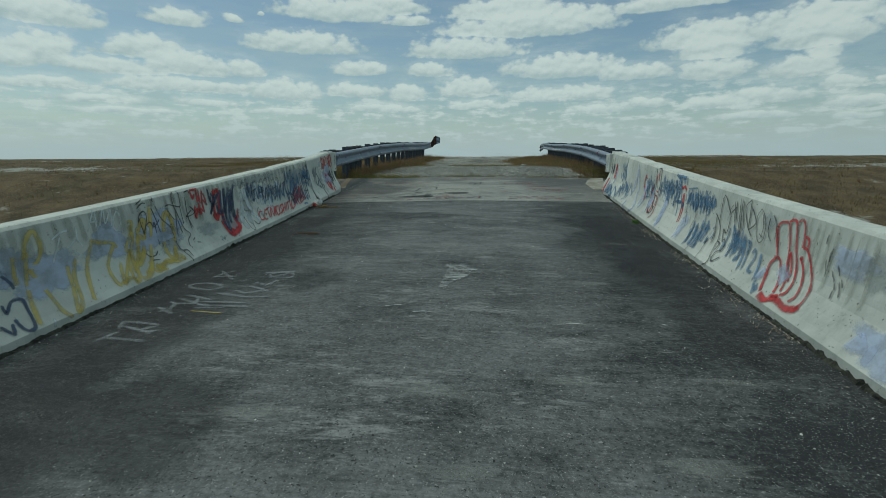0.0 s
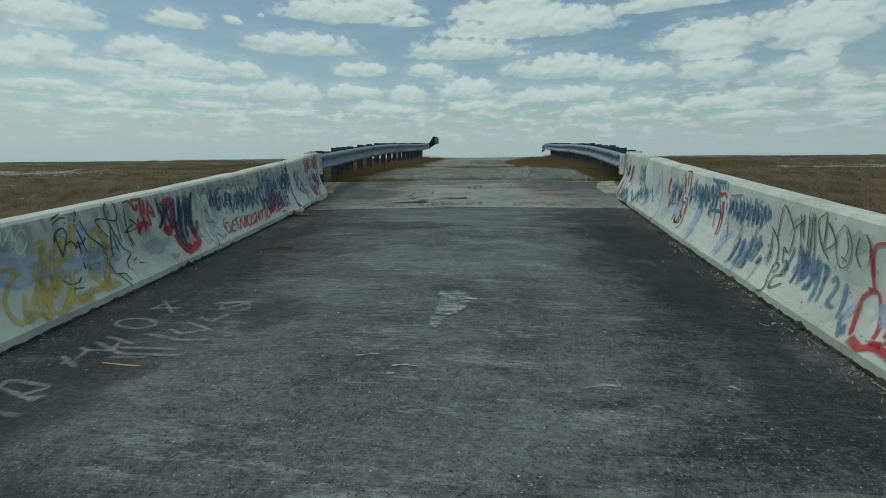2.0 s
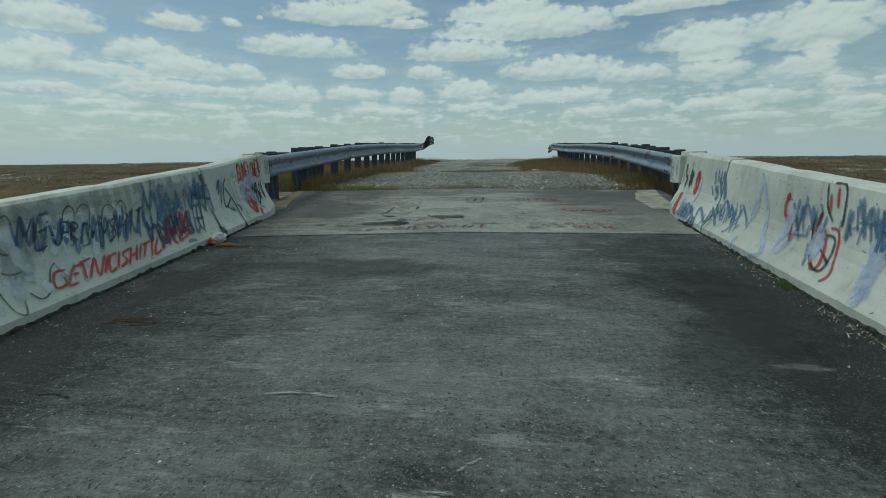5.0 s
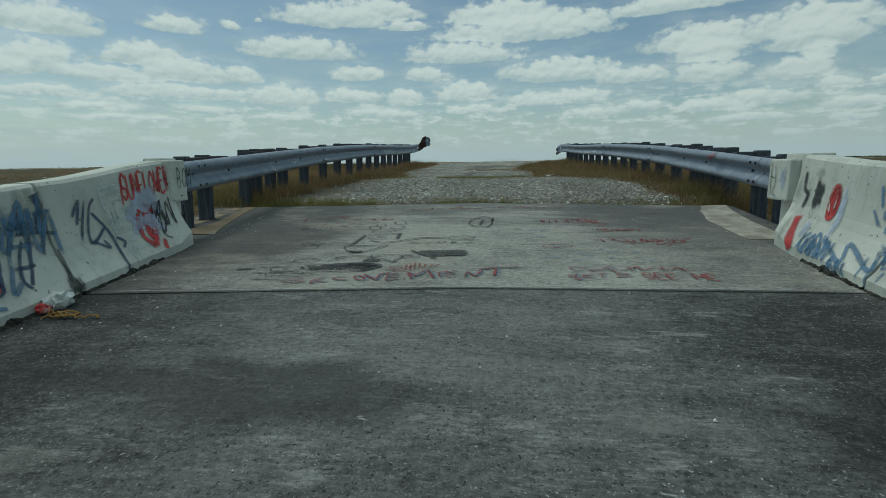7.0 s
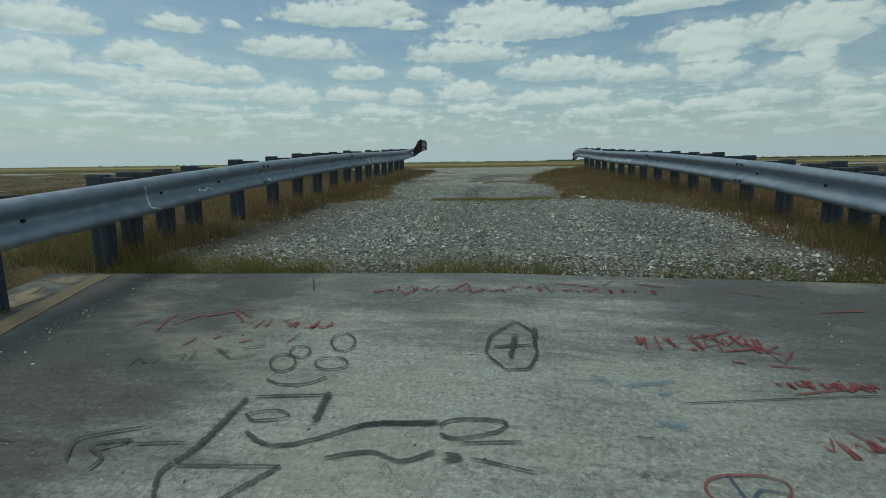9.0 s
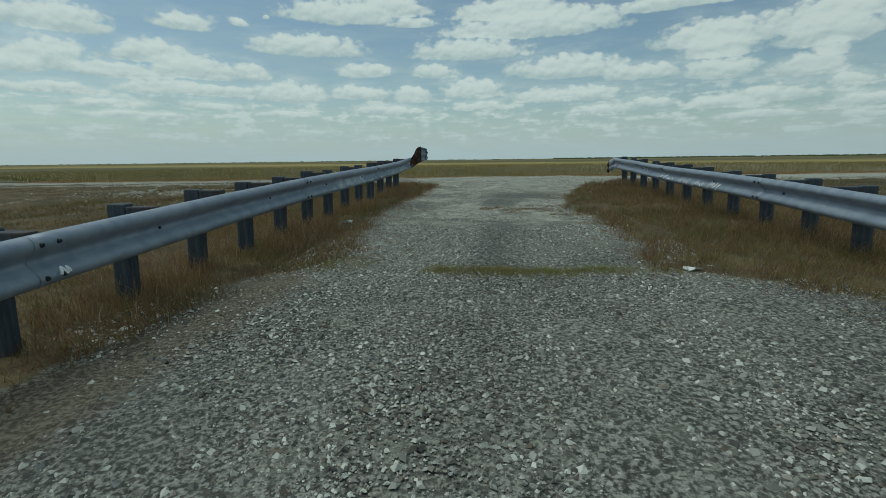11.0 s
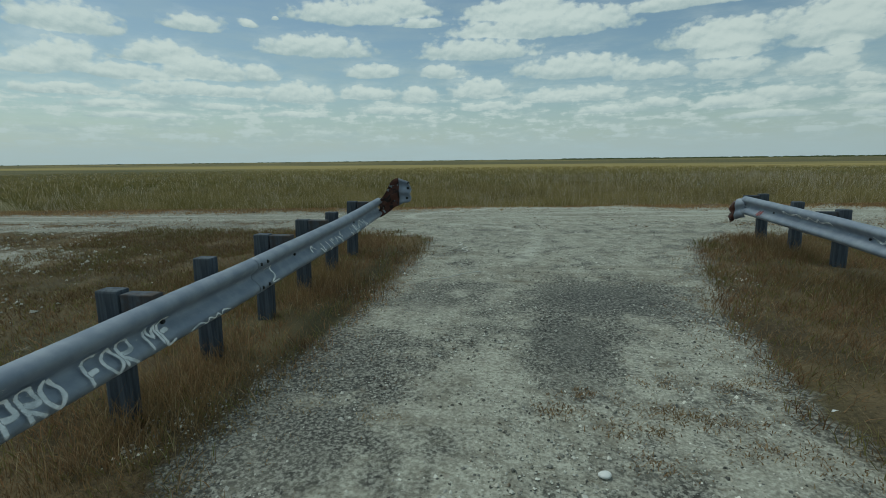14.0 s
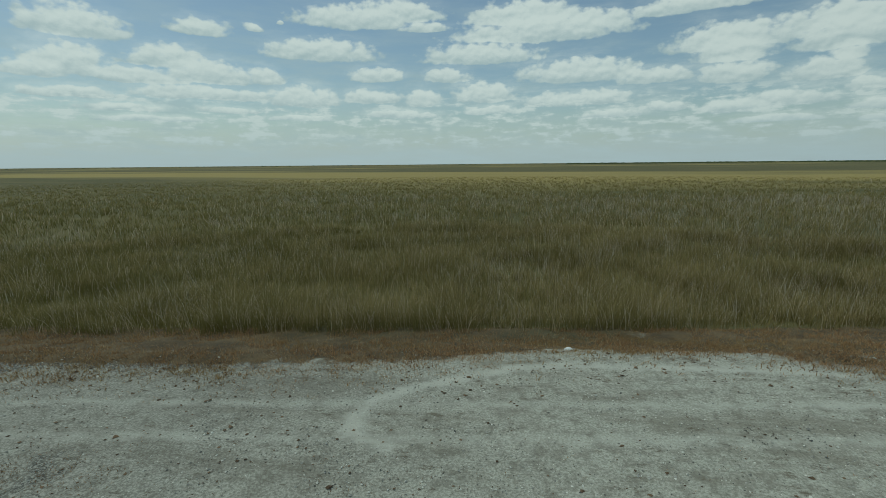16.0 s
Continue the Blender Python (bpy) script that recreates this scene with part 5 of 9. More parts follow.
left("red").line([(5.86, 0.33), (5.88, 0.20), (5.93, 0.13), (6.12, 0.19), (6.12, 0.24)], 0.045).line([(6.03, 0.24), (6.12, 0.20)], 0.060).line([(5.74, 0.44), (5.79, 0.37), (5.82, 0.43)], 0.060).line([(5.82, 0.72), (5.86, 0.66)], 0.060).done()
left("faint_blue").line([(5.65, 0.16), (5.70, 0.17), (5.66, 0.13), (5.73, 0.15), (5.70, 0.12), (5.78, 0.16)], 0.012).line([(5.65, 0.14), (5.67, 0.11)], 0.012).done()
left("white", "white bubble letters with dark outlines").line([(6.50, 0.62), (6.50, 0.54), (6.56, 0.47)], 0.07).line([(6.41, 0.32), (6.46, 0.26), (6.44, 0.17)], 0.07).line([(6.59, 0.32), (6.57, 0.25)], 0.07).line([(7.01, 0.62), (6.97, 0.46)], 0.07).line([(7.16, 0.62), (7.10, 0.44)], 0.07).line([(7.41, 0.56), (7.35, 0.41)], 0.07).line([(7.55, 0.56), (7.48, 0.39)], 0.07).line([(6.79, 0.27), (6.84, 0.20)], 0.07).line([(6.89, 0.56), (6.87, 0.46)], 0.07).line([(6.79, 0.58), (6.81, 0.50)], 0.05).done()
left("moss").line([(6.59, 0.65), (6.56, 0.72), (6.47, 0.67), (6.43, 0.51), (6.58, 0.42), (6.57, 0.33)], 0.014).line([(6.57, 0.33), (6.47, 0.33), (6.38, 0.38), (6.35, 0.27), (6.36, 0.12), (6.41, 0.08), (6.46, 0.16)], 0.014).line([(6.52, 0.19), (6.56, 0.13), (6.64, 0.15), (6.74, 0.28), (6.80, 0.32)], 0.014).line([(6.76, 0.69), (6.78, 0.63), (6.87, 0.70), (6.77, 0.48), (6.87, 0.51)], 0.014).line([(6.92, 0.45), (6.99, 0.65), (7.06, 0.70), (7.09, 0.63), (7.03, 0.45)], 0.014).line([(7.05, 0.47), (7.11, 0.64), (7.19, 0.69), (7.23, 0.62), (7.15, 0.42)], 0.014).line([(7.29, 0.42), (7.36, 0.61), (7.44, 0.64), (7.48, 0.56), (7.41, 0.40)], 0.014).line([(7.45, 0.39), (7.52, 0.61), (7.58, 0.65), (7.61, 0.57), (7.53, 0.37)], 0.014).line([(6.79, 0.32), (6.82, 0.23), (6.85, 0.14), (6.94, 0.28)], 0.014).line([(6.97, 0.22), (6.94, 0.12), (7.09, 0.24)], 0.014).line([(7.57, 0.39), (7.70, 0.58), (7.77, 0.60)], 0.014).done()
left("soot").line([(6.59, 0.65), (6.56, 0.72), (6.47, 0.67), (6.43, 0.51), (6.58, 0.42), (6.57, 0.33)], 0.009).line([(6.57, 0.33), (6.47, 0.33), (6.38, 0.38), (6.35, 0.27), (6.36, 0.12), (6.41, 0.08), (6.46, 0.16)], 0.009).line([(6.52, 0.19), (6.56, 0.13), (6.64, 0.15), (6.74, 0.28), (6.80, 0.32)], 0.009).line([(6.92, 0.45), (6.99, 0.65), (7.06, 0.70), (7.09, 0.63), (7.03, 0.45)], 0.009).line([(7.05, 0.47), (7.11, 0.64), (7.19, 0.69), (7.23, 0.62), (7.15, 0.42)], 0.009).line([(7.29, 0.42), (7.36, 0.61), (7.44, 0.64), (7.48, 0.56), (7.41, 0.40)], 0.009).line([(7.45, 0.39), (7.52, 0.61), (7.58, 0.65), (7.61, 0.57), (7.53, 0.37)], 0.009).done()
left("white").line([(6.43, 0.60), (6.41, 0.41), (6.28, 0.25), (6.30, 0.12)], 0.075).line([(6.55, 0.64), (6.56, 0.41), (6.63, 0.30)], 0.075).line([(6.51, 0.32), (6.43, 0.15)], 0.075).line([(6.86, 0.69), (6.83, 0.35)], 0.075).line([(7.12, 0.65), (7.04, 0.35)], 0.075).line([(7.27, 0.56), (7.15, 0.25)], 0.075).line([(6.64, 0.23), (6.67, 0.15)], 0.075).line([(7.50, 0.62), (7.58, 0.47)], 0.075).line([(6.71, 0.65), (6.68, 0.39)], 0.075).line([(6.98, 0.60), (6.93, 0.33)], 0.075).line([(7.07, 0.30), (7.05, 0.20)], 0.075).done()
left("blue").line([(6.58, 0.67), (6.59, 0.48), (6.67, 0.66)], 0.024).line([(6.67, 0.69), (6.67, 0.48), (6.74, 0.63), (6.73, 0.43)], 0.024).line([(6.81, 0.69), (6.75, 0.41), (6.85, 0.62), (6.86, 0.44), (6.95, 0.61)], 0.024).line([(6.96, 0.64), (6.95, 0.42), (7.02, 0.59), (7.02, 0.40)], 0.024).line([(7.06, 0.58), (7.02, 0.33), (7.15, 0.56)], 0.024).line([(7.16, 0.57), (7.16, 0.38), (7.26, 0.59), (7.20, 0.31)], 0.024).line([(7.30, 0.53), (7.24, 0.30), (7.37, 0.55), (7.35, 0.33), (7.45, 0.51)], 0.026).line([(7.50, 0.60), (7.45, 0.36), (7.55, 0.53)], 0.026).line([(7.58, 0.61), (7.50, 0.30), (7.66, 0.55)], 0.026).line([(7.64, 0.54), (7.65, 0.34), (7.77, 0.56), (7.67, 0.29)], 0.026).line([(7.81, 0.56), (7.78, 0.35)], 0.026).done()
left("navy", "navy letters reading MY EVERY DAY SHIT").line([(6.58, 0.51), (6.66, 0.70), (6.65, 0.55), (6.75, 0.67), (6.70, 0.49)], 0.017).line([(6.79, 0.68), (6.70, 0.45), (6.80, 0.45)], 0.017).line([(6.75, 0.56), (6.83, 0.57)], 0.017).line([(6.79, 0.68), (6.88, 0.68)], 0.017).line([(6.86, 0.54), (6.88, 0.43), (6.98, 0.57)], 0.017).line([(6.92, 0.45), (6.95, 0.58), (7.02, 0.58)], 0.017).line([(6.93, 0.51), (7.00, 0.51)], 0.017).line([(6.99, 0.43), (7.04, 0.57), (7.09, 0.53), (7.01, 0.49), (7.06, 0.42)], 0.017).line([(7.07, 0.37), (7.15, 0.54), (7.21, 0.47), (7.15, 0.38), (7.07, 0.37)], 0.017).line([(7.16, 0.36), (7.28, 0.53), (7.26, 0.37)], 0.017).line([(7.32, 0.52), (7.31, 0.42), (7.41, 0.53)], 0.017).line([(7.31, 0.42), (7.25, 0.31)], 0.017).line([(7.49, 0.53), (7.40, 0.49), (7.43, 0.39), (7.33, 0.34)], 0.017).line([(7.42, 0.32), (7.53, 0.54)], 0.017).line([(7.51, 0.32), (7.62, 0.55)], 0.017).line([(7.49, 0.44), (7.57, 0.44)], 0.017).line([(7.57, 0.33), (7.68, 0.56)], 0.017).line([(7.71, 0.53), (7.83, 0.56)], 0.017).line([(7.77, 0.55), (7.66, 0.34)], 0.017).done()
left("red", "red letters reading GET NIGHT SHIT").line([(6.84, 0.25), (6.75, 0.25), (6.70, 0.16), (6.79, 0.16), (6.80, 0.21)], 0.018).line([(6.93, 0.26), (6.80, 0.15), (6.88, 0.14)], 0.018).line([(6.87, 0.20), (6.93, 0.20)], 0.018).line([(6.91, 0.25), (7.00, 0.25)], 0.018).line([(7.01, 0.26), (6.95, 0.14)], 0.018).line([(6.97, 0.26), (7.09, 0.27)], 0.018).line([(6.98, 0.13), (7.12, 0.26), (7.07, 0.13), (7.23, 0.26)], 0.018).line([(7.12, 0.13), (7.26, 0.25)], 0.018).line([(7.34, 0.24), (7.26, 0.23), (7.18, 0.13), (7.26, 0.14)], 0.018).line([(7.26, 0.13), (7.38, 0.25)], 0.018).line([(7.50, 0.24), (7.39, 0.22), (7.39, 0.16), (7.29, 0.13)], 0.018).line([(7.38, 0.12), (7.52, 0.25)], 0.018).line([(7.47, 0.13), (7.59, 0.25)], 0.018).line([(7.45, 0.18), (7.53, 0.19)], 0.018).line([(7.51, 0.13), (7.64, 0.25)], 0.018).line([(7.64, 0.23), (7.75, 0.24)], 0.018).line([(7.70, 0.24), (7.56, 0.13)], 0.018).done()
left("red").line([(7.66, 0.12), (7.78, 0.25)], 0.018).line([(7.86, 0.25), (7.71, 0.13), (7.81, 0.14)], 0.018).line([(7.95, 0.25), (7.83, 0.14), (8.03, 0.26)], 0.018).line([(7.94, 0.15), (8.09, 0.28), (8.15, 0.25), (8.03, 0.21), (8.04, 0.14)], 0.018).line([(8.23, 0.26), (8.09, 0.15), (8.20, 0.17)], 0.018).line([(8.17, 0.21), (8.25, 0.21)], 0.018).line([(8.38, 0.25), (8.27, 0.24), (8.29, 0.19), (8.18, 0.16)], 0.018).done()
left("red", "red letters with navy shadows").line([(7.89, 0.26), (7.87, 0.16)], 0.022).line([(8.14, 0.42), (8.03, 0.25), (8.11, 0.27), (8.03, 0.21)], 0.022).line([(8.18, 0.41), (8.25, 0.43), (8.17, 0.31), (8.16, 0.17)], 0.022).line([(8.03, 0.19), (8.05, 0.13)], 0.022).line([(8.27, 0.38), (8.23, 0.23), (8.23, 0.18)], 0.022).line([(8.31, 0.41), (8.26, 0.22), (8.33, 0.40)], 0.022).line([(8.44, 0.40), (8.38, 0.35), (8.38, 0.24), (8.32, 0.20), (8.27, 0.23)], 0.022).line([(8.01, 0.34), (7.97, 0.24), (7.95, 0.16)], 0.022).done()
left("navy").line([(7.90, 0.31), (7.88, 0.19), (7.97, 0.19), (8.00, 0.26)], 0.02).line([(8.16, 0.41), (8.13, 0.30), (8.11, 0.19), (8.13, 0.16)], 0.02).line([(8.21, 0.40), (8.19, 0.28), (8.17, 0.18)], 0.02).line([(8.29, 0.42), (8.25, 0.26), (8.27, 0.21)], 0.02).line([(8.37, 0.35), (8.37, 0.27), (8.36, 0.19), (8.28, 0.17)], 0.02).line([(7.93, 0.36), (7.97, 0.31), (8.02, 0.30)], 0.03).done()
left("blue").line([(7.87, 0.78), (7.89, 0.51), (7.98, 0.68), (8.00, 0.44)], 0.032).line([(8.07, 0.72), (8.07, 0.46), (8.17, 0.64), (8.20, 0.40), (8.33, 0.63)], 0.032).line([(8.30, 0.61), (8.33, 0.41)], 0.032).line([(8.46, 0.64), (8.50, 0.39), (8.66, 0.71), (8.63, 0.35)], 0.030).line([(8.71, 0.65), (8.72, 0.35), (8.85, 0.60), (8.86, 0.29)], 0.030).done()
left("navy").line([(7.82, 0.41), (7.77, 0.23), (7.89, 0.37), (7.90, 0.22)], 0.026).line([(7.96, 0.37), (7.91, 0.18), (8.11, 0.40), (8.04, 0.19), (8.25, 0.41)], 0.026).line([(8.22, 0.37), (8.21, 0.21), (8.40, 0.40), (8.28, 0.17)], 0.026).line([(8.44, 0.39), (8.36, 0.18)], 0.026).done()
left("blue", "tall blue letters").line([(8.10, 0.74), (8.08, 0.59), (8.01, 0.41)], 0.034).line([(8.14, 0.71), (8.07, 0.44), (8.02, 0.29), (8.02, 0.24), (8.09, 0.31), (8.10, 0.39), (8.01, 0.30)], 0.034).line([(8.03, 0.69), (8.09, 0.64), (8.15, 0.63), (8.19, 0.65), (8.22, 0.60), (8.23, 0.55)], 0.008).line([(8.10, 0.49), (8.17, 0.51), (8.21, 0.49)], 0.01).line([(8.24, 0.61), (8.29, 0.68), (8.28, 0.60), (8.33, 0.69), (8.33, 0.61)], 0.016).line([(8.38, 0.60), (8.29, 0.56), (8.35, 0.53), (8.28, 0.46), (8.21, 0.44), (8.26, 0.49)], 0.026).line([(8.11, 0.72), (8.11, 0.64)], 0.05).line([(8.19, 0.11), (8.25, 0.12), (8.32, 0.10)], 0.024).done()
left("blue").line([(8.00, 0.79), (7.88, 0.42), (7.93, 0.35), (8.10, 0.65), (8.00, 0.37)], 0.024).line([(7.88, 0.71), (7.79, 0.44), (7.85, 0.33)], 0.024).line([(8.12, 0.54), (8.31, 0.58), (8.32, 0.48), (8.14, 0.41), (8.25, 0.34), (8.07, 0.27)], 0.024).line([(8.58, 0.58), (8.48, 0.30)], 0.03).line([(8.77, 0.62), (8.64, 0.42)], 0.024).done()
left("navy", "bold blue letters by the joint").line([(8.79, 0.74), (8.79, 0.61), (8.73, 0.49)], 0.024).line([(8.83, 0.68), (8.77, 0.45), (8.73, 0.32)], 0.024).line([(8.59, 0.60), (8.57, 0.50)], 0.024).line([(8.64, 0.64), (8.62, 0.51)], 0.024).line([(8.68, 0.64), (8.64, 0.50)], 0.024).line([(8.58, 0.50), (8.74, 0.48), (8.88, 0.44)], 0.024).line([(8.62, 0.46), (8.56, 0.34), (8.51, 0.22), (8.53, 0.15)], 0.024).line([(8.50, 0.29), (8.59, 0.28), (8.64, 0.28)], 0.024).line([(8.68, 0.47), (8.61, 0.28), (8.54, 0.17)], 0.024).line([(8.78, 0.74), (8.80, 0.66)], 0.06).line([(8.78, 0.61), (8.77, 0.52)], 0.05).line([(8.62, 0.58), (8.61, 0.52)], 0.035).done()
left("white", "white painted-over patch", True).fill(9.50, 0.67, 0.26, 0.10, 3, width=0.06).done()
chalk = left("white", "", True)
for i in range(7):
    chalk.line([(9.46 + 0.012 * i, 0.58 - i * 0.08), (9.54 + 0.006 * i, 0.56 - i * 0.08)], 0.014).line([(9.52, 0.6 - i * 0.08), (9.51, 0.54 - i * 0.08)], 0.012)
chalk.done()
left("red", "red letters reading SUNFLOWER", True).word("SUNFLOWER", 9.56, 0.56, 0.21, 0.36, 0.020, 0.15, 0.0).line([(9.58, 0.76), (9.55, 0.6), (9.54, 0.52)], 0.022).line([(10.14, 0.74), (10.16, 0.6), (10.17, 0.44)], 0.03).done()
left("red", "solid red blot", True).fill(9.78, 0.28, 0.14, 0.30, 12, 0.3, 0.05).line([(9.82, 0.16), (9.76, 0.08)], 0.04).done()
left("black", "", True).scribble(9.98, 0.38, 0.26, 0.28, 0.016, 5, 11).line([(9.9, 0.42), (9.86, 0.2), (9.92, 0.14)], 0.014).done()
left("navy", "", True).line([(9.03, 0.52), (9.12, 0.64), (9.05, 0.45)], 0.024).line([(9.17, 0.63), (9.05, 0.33)], 0.022).line([(9.26, 0.63), (9.19, 0.55), (9.12, 0.30), (9.29, 0.39)], 0.022).line([(9.20, 0.53), (9.31, 0.35), (9.31, 0.19), (9.28, 0.02)], 0.024).line([(9.13, 0.32), (9.25, 0.23), (9.23, 0.30)], 0.020).line([(9.35, 0.29), (9.41, 0.24), (9.36, 0.20)], 0.022).done()
left("white", "", True).line([(9.31, 0.67), (9.41, 0.665), (9.51, 0.66)], 0.085).line([(9.34, 0.62), (9.34, 0.52), (9.38, 0.52)], 0.03).scrawl(9.41, 0.44, 0.10, 0.3, 0.018, 8, 127).scrawl(9.44, 0.16, 0.10, 0.2, 0.018, 6, 128).done()
left("lilac", "", True).fill(9.75, 0.4, 0.5, 0.5, 129).done()
left("red", "", True).line([(9.67, 0.43), (9.74, 0.46), (9.84, 0.42), (9.80, 0.3), (9.68, 0.12)], 0.05).line([(9.67, 0.43), (9.63, 0.3), (9.62, 0.22), (9.68, 0.12)], 0.045).line([(9.76, 0.44), (9.70, 0.18)], 0.07).done()
left("black", "", True).line([(9.88, 0.53), (9.82, 0.30), (9.97, 0.49), (9.86, 0.20), (10.02, 0.36)], 0.020).done()
left("blue").line([(8.54, 0.63), (8.56, 0.51), (8.60, 0.63)], 0.036).line([(8.61, 0.65), (8.62, 0.51), (8.66, 0.62), (8.67, 0.48)], 0.036).line([(8.71, 0.66), (8.70, 0.47)], 0.036).line([(8.50, 0.43), (8.70, 0.41)], 0.030).line([(8.81, 0.75), (8.75, 0.44)], 0.030).line([(8.73, 0.61), (8.88, 0.61)], 0.028).line([(8.50, 0.32), (8.41, 0.16), (8.50, 0.21)], 0.030).done()
# the broken foot of the joint
left("soot", "dirt in the broken joint").fill(8.80, 0.08, 0.14, 0.15, 130, width=0.05).line([(8.84, 0.34), (8.82, 0.2), (8.78, 0.1)], 0.026).done()


def on_block(y, h, lift):
    return (-(HALF + 0.175 - 0.004 - lift), y, deck_z(HALF, 10.5) + h)


def on_end(y, h, lift):
    return (-(HALF + 0.27 - 0.004 - lift), y, deck_z(HALF, 10.5) + h)


Spray(on_block, "black", END_L, "graffiti", "black letters reading BOM").word("BOM", 10.24, 0.54, 0.19, 0.42, 0.010, 0.1).line([(10.26, 0.45), (10.3, 0.46)], 0.012).done()
Spray(on_end, "black", END_L, "graffiti").scribble(10.33, 0.22, 0.24, 0.16, 0.018, 4, 5).line([(10.42, 0.36), (10.41, 0.14)], 0.016).done()

# right wall, from the near end on; it reads towards -y
right("lilac").fill(3.55, 0.6, 0.5, 0.25, 13).fill(3.02, 0.2, 0.8, 0.3, 14).fill(6.94, 0.3, 0.2, 0.5, 15).fill(7.51, 0.35, 0.2, 0.4, 16).fill(2.35, 0.35, 0.8, 0.4, 17).done()
right("grey").fill(3.34, 0.6, 0.4, 0.3, 18).fill(4.55, 0.66, 0.3, 0.2, 19).fill(2.54, 0.6, 0.6, 0.3, 20).done()
drip = right("moss", "grey streaks running down the face")
for i in range(26):
    y = 2.4 + i * 0.075 + random.uniform(-0.04, 0.04)
    drip.line([(y, 0.78), (y + random.uniform(-0.01, 0.01), 0.78 - random.uniform(0.15, 0.5))], random.uniform(0.012, 0.035))
drip.done()
# the long right wall
right("blue").scrawl(6.0, 0.55, 0.7, 0.22, 0.022, 16, 311).scrawl(5.6, 0.32, 0.35, 0.28, 0.024, 10, 312).scrawl(7.0, 0.56, 0.7, 0.30, 0.024, 14, 313).scrawl(7.75, 0.5, 0.4, 0.3, 0.024, 9, 314).scrawl(5.0, 0.34, 0.35, 0.26, 0.020, 9, 315).scrawl(8.8, 0.28, 0.7, 0.2, 0.014, 10, 316).done()
right("lilac").fill(7.9, 0.4, 0.15, 0.55, 317).fill(8.45, 0.45, 0.14, 0.6, 318).fill(6.2, 0.25, 0.2, 0.4, 319).done()
right("red", "red outlined bubble letters").line([(4.31, 0.70), (4.43, 0.66), (4.39, 0.51), (4.34, 0.41)], 0.02).line([(4.38, 0.40), (4.30, 0.40), (4.22, 0.30), (4.17, 0.23), (4.15, 0.17)], 0.02).line([(4.31, 0.70), (4.24, 0.55), (4.19, 0.38), (4.12, 0.27), (4.10, 0.20)], 0.02).line([(4.31, 0.70), (4.26, 0.73), (4.21, 0.70), (4.15, 0.53), (4.09, 0.42), (4.04, 0.29), (4.04, 0.21), (4.08, 0.18)], 0.02).line([(4.20, 0.72), (4.17, 0.75), (4.12, 0.72), (4.08, 0.59), (4.08, 0.55)], 0.02).line([(4.20, 0.49), (4.18, 0.38), (4.09, 0.28)], 0.02).line([(4.20, 0.49), (4.15, 0.42), (4.11, 0.32)], 0.02).line([(4.08, 0.48), (4.01, 0.42), (3.95, 0.30), (3.93, 0.22), (3.96, 0.17)], 0.02).line([(4.07, 0.55), (4.02, 0.55), (3.94, 0.46), (3.87, 0.35), (3.84, 0.26), (3.84, 0.19), (3.86, 0.15)], 0.02).line([(4.28, 0.12), (4.18, 0.10), (4.11, 0.14), (4.04, 0.14), (3.94, 0.13), (3.86, 0.15), (3.83, 0.18)], 0.045).line([(4.34, 0.41), (4.39, 0.34), (4.36, 0.25), (4.29, 0.13)], 0.03).line([(4.07, 0.48), (4.04, 0.47)], 0.03).line([(4.08, 0.64), (4.03, 0.62), (4.03, 0.55)], 0.02).line([(4.46, 0.64), (4.38, 0.47)], 0.03).line([(4.16, 0.14), (4.07, 0.16)], 0.04).done()
right("blue", "blue letters reading NEVER 21").line([(5.12, 0.51), (5.03, 0.25)], 0.027).line([(5.12, 0.51), (4.96, 0.31)], 0.027).line([(5.03, 0.47), (4.98, 0.24)], 0.027).line([(5.02, 0.48), (4.92, 0.27)], 0.027).line([(5.01, 0.38), (4.95, 0.40)], 0.027).line([(4.96, 0.51), (4.84, 0.22)], 0.027).line([(4.84, 0.22), (4.89, 0.46)], 0.027).line([(4.89, 0.47), (4.82, 0.28)], 0.027).line([(4.86, 0.46), (4.74, 0.16)], 0.027).line([(4.80, 0.45), (4.69, 0.18)], 0.027).line([(4.82, 0.42), (4.75, 0.41), (4.75, 0.31)], 0.027).line([(5.07, 0.48), (4.98, 0.28)], 0.027).line([(4.96, 0.44), (4.91, 0.31)], 0.027).line([(4.68, 0.34), (4.66, 0.38), (4.62, 0.34), (4.61, 0.22), (4.54, 0.21)], 0.027).line([(4.56, 0.38), (4.47, 0.20), (4.47, 0.17)], 0.027).line([(4.43, 0.25), (4.43, 0.18), (4.34, 0.09)], 0.027).line([(4.38, 0.17), (4.33, 0.11)], 0.027).done()
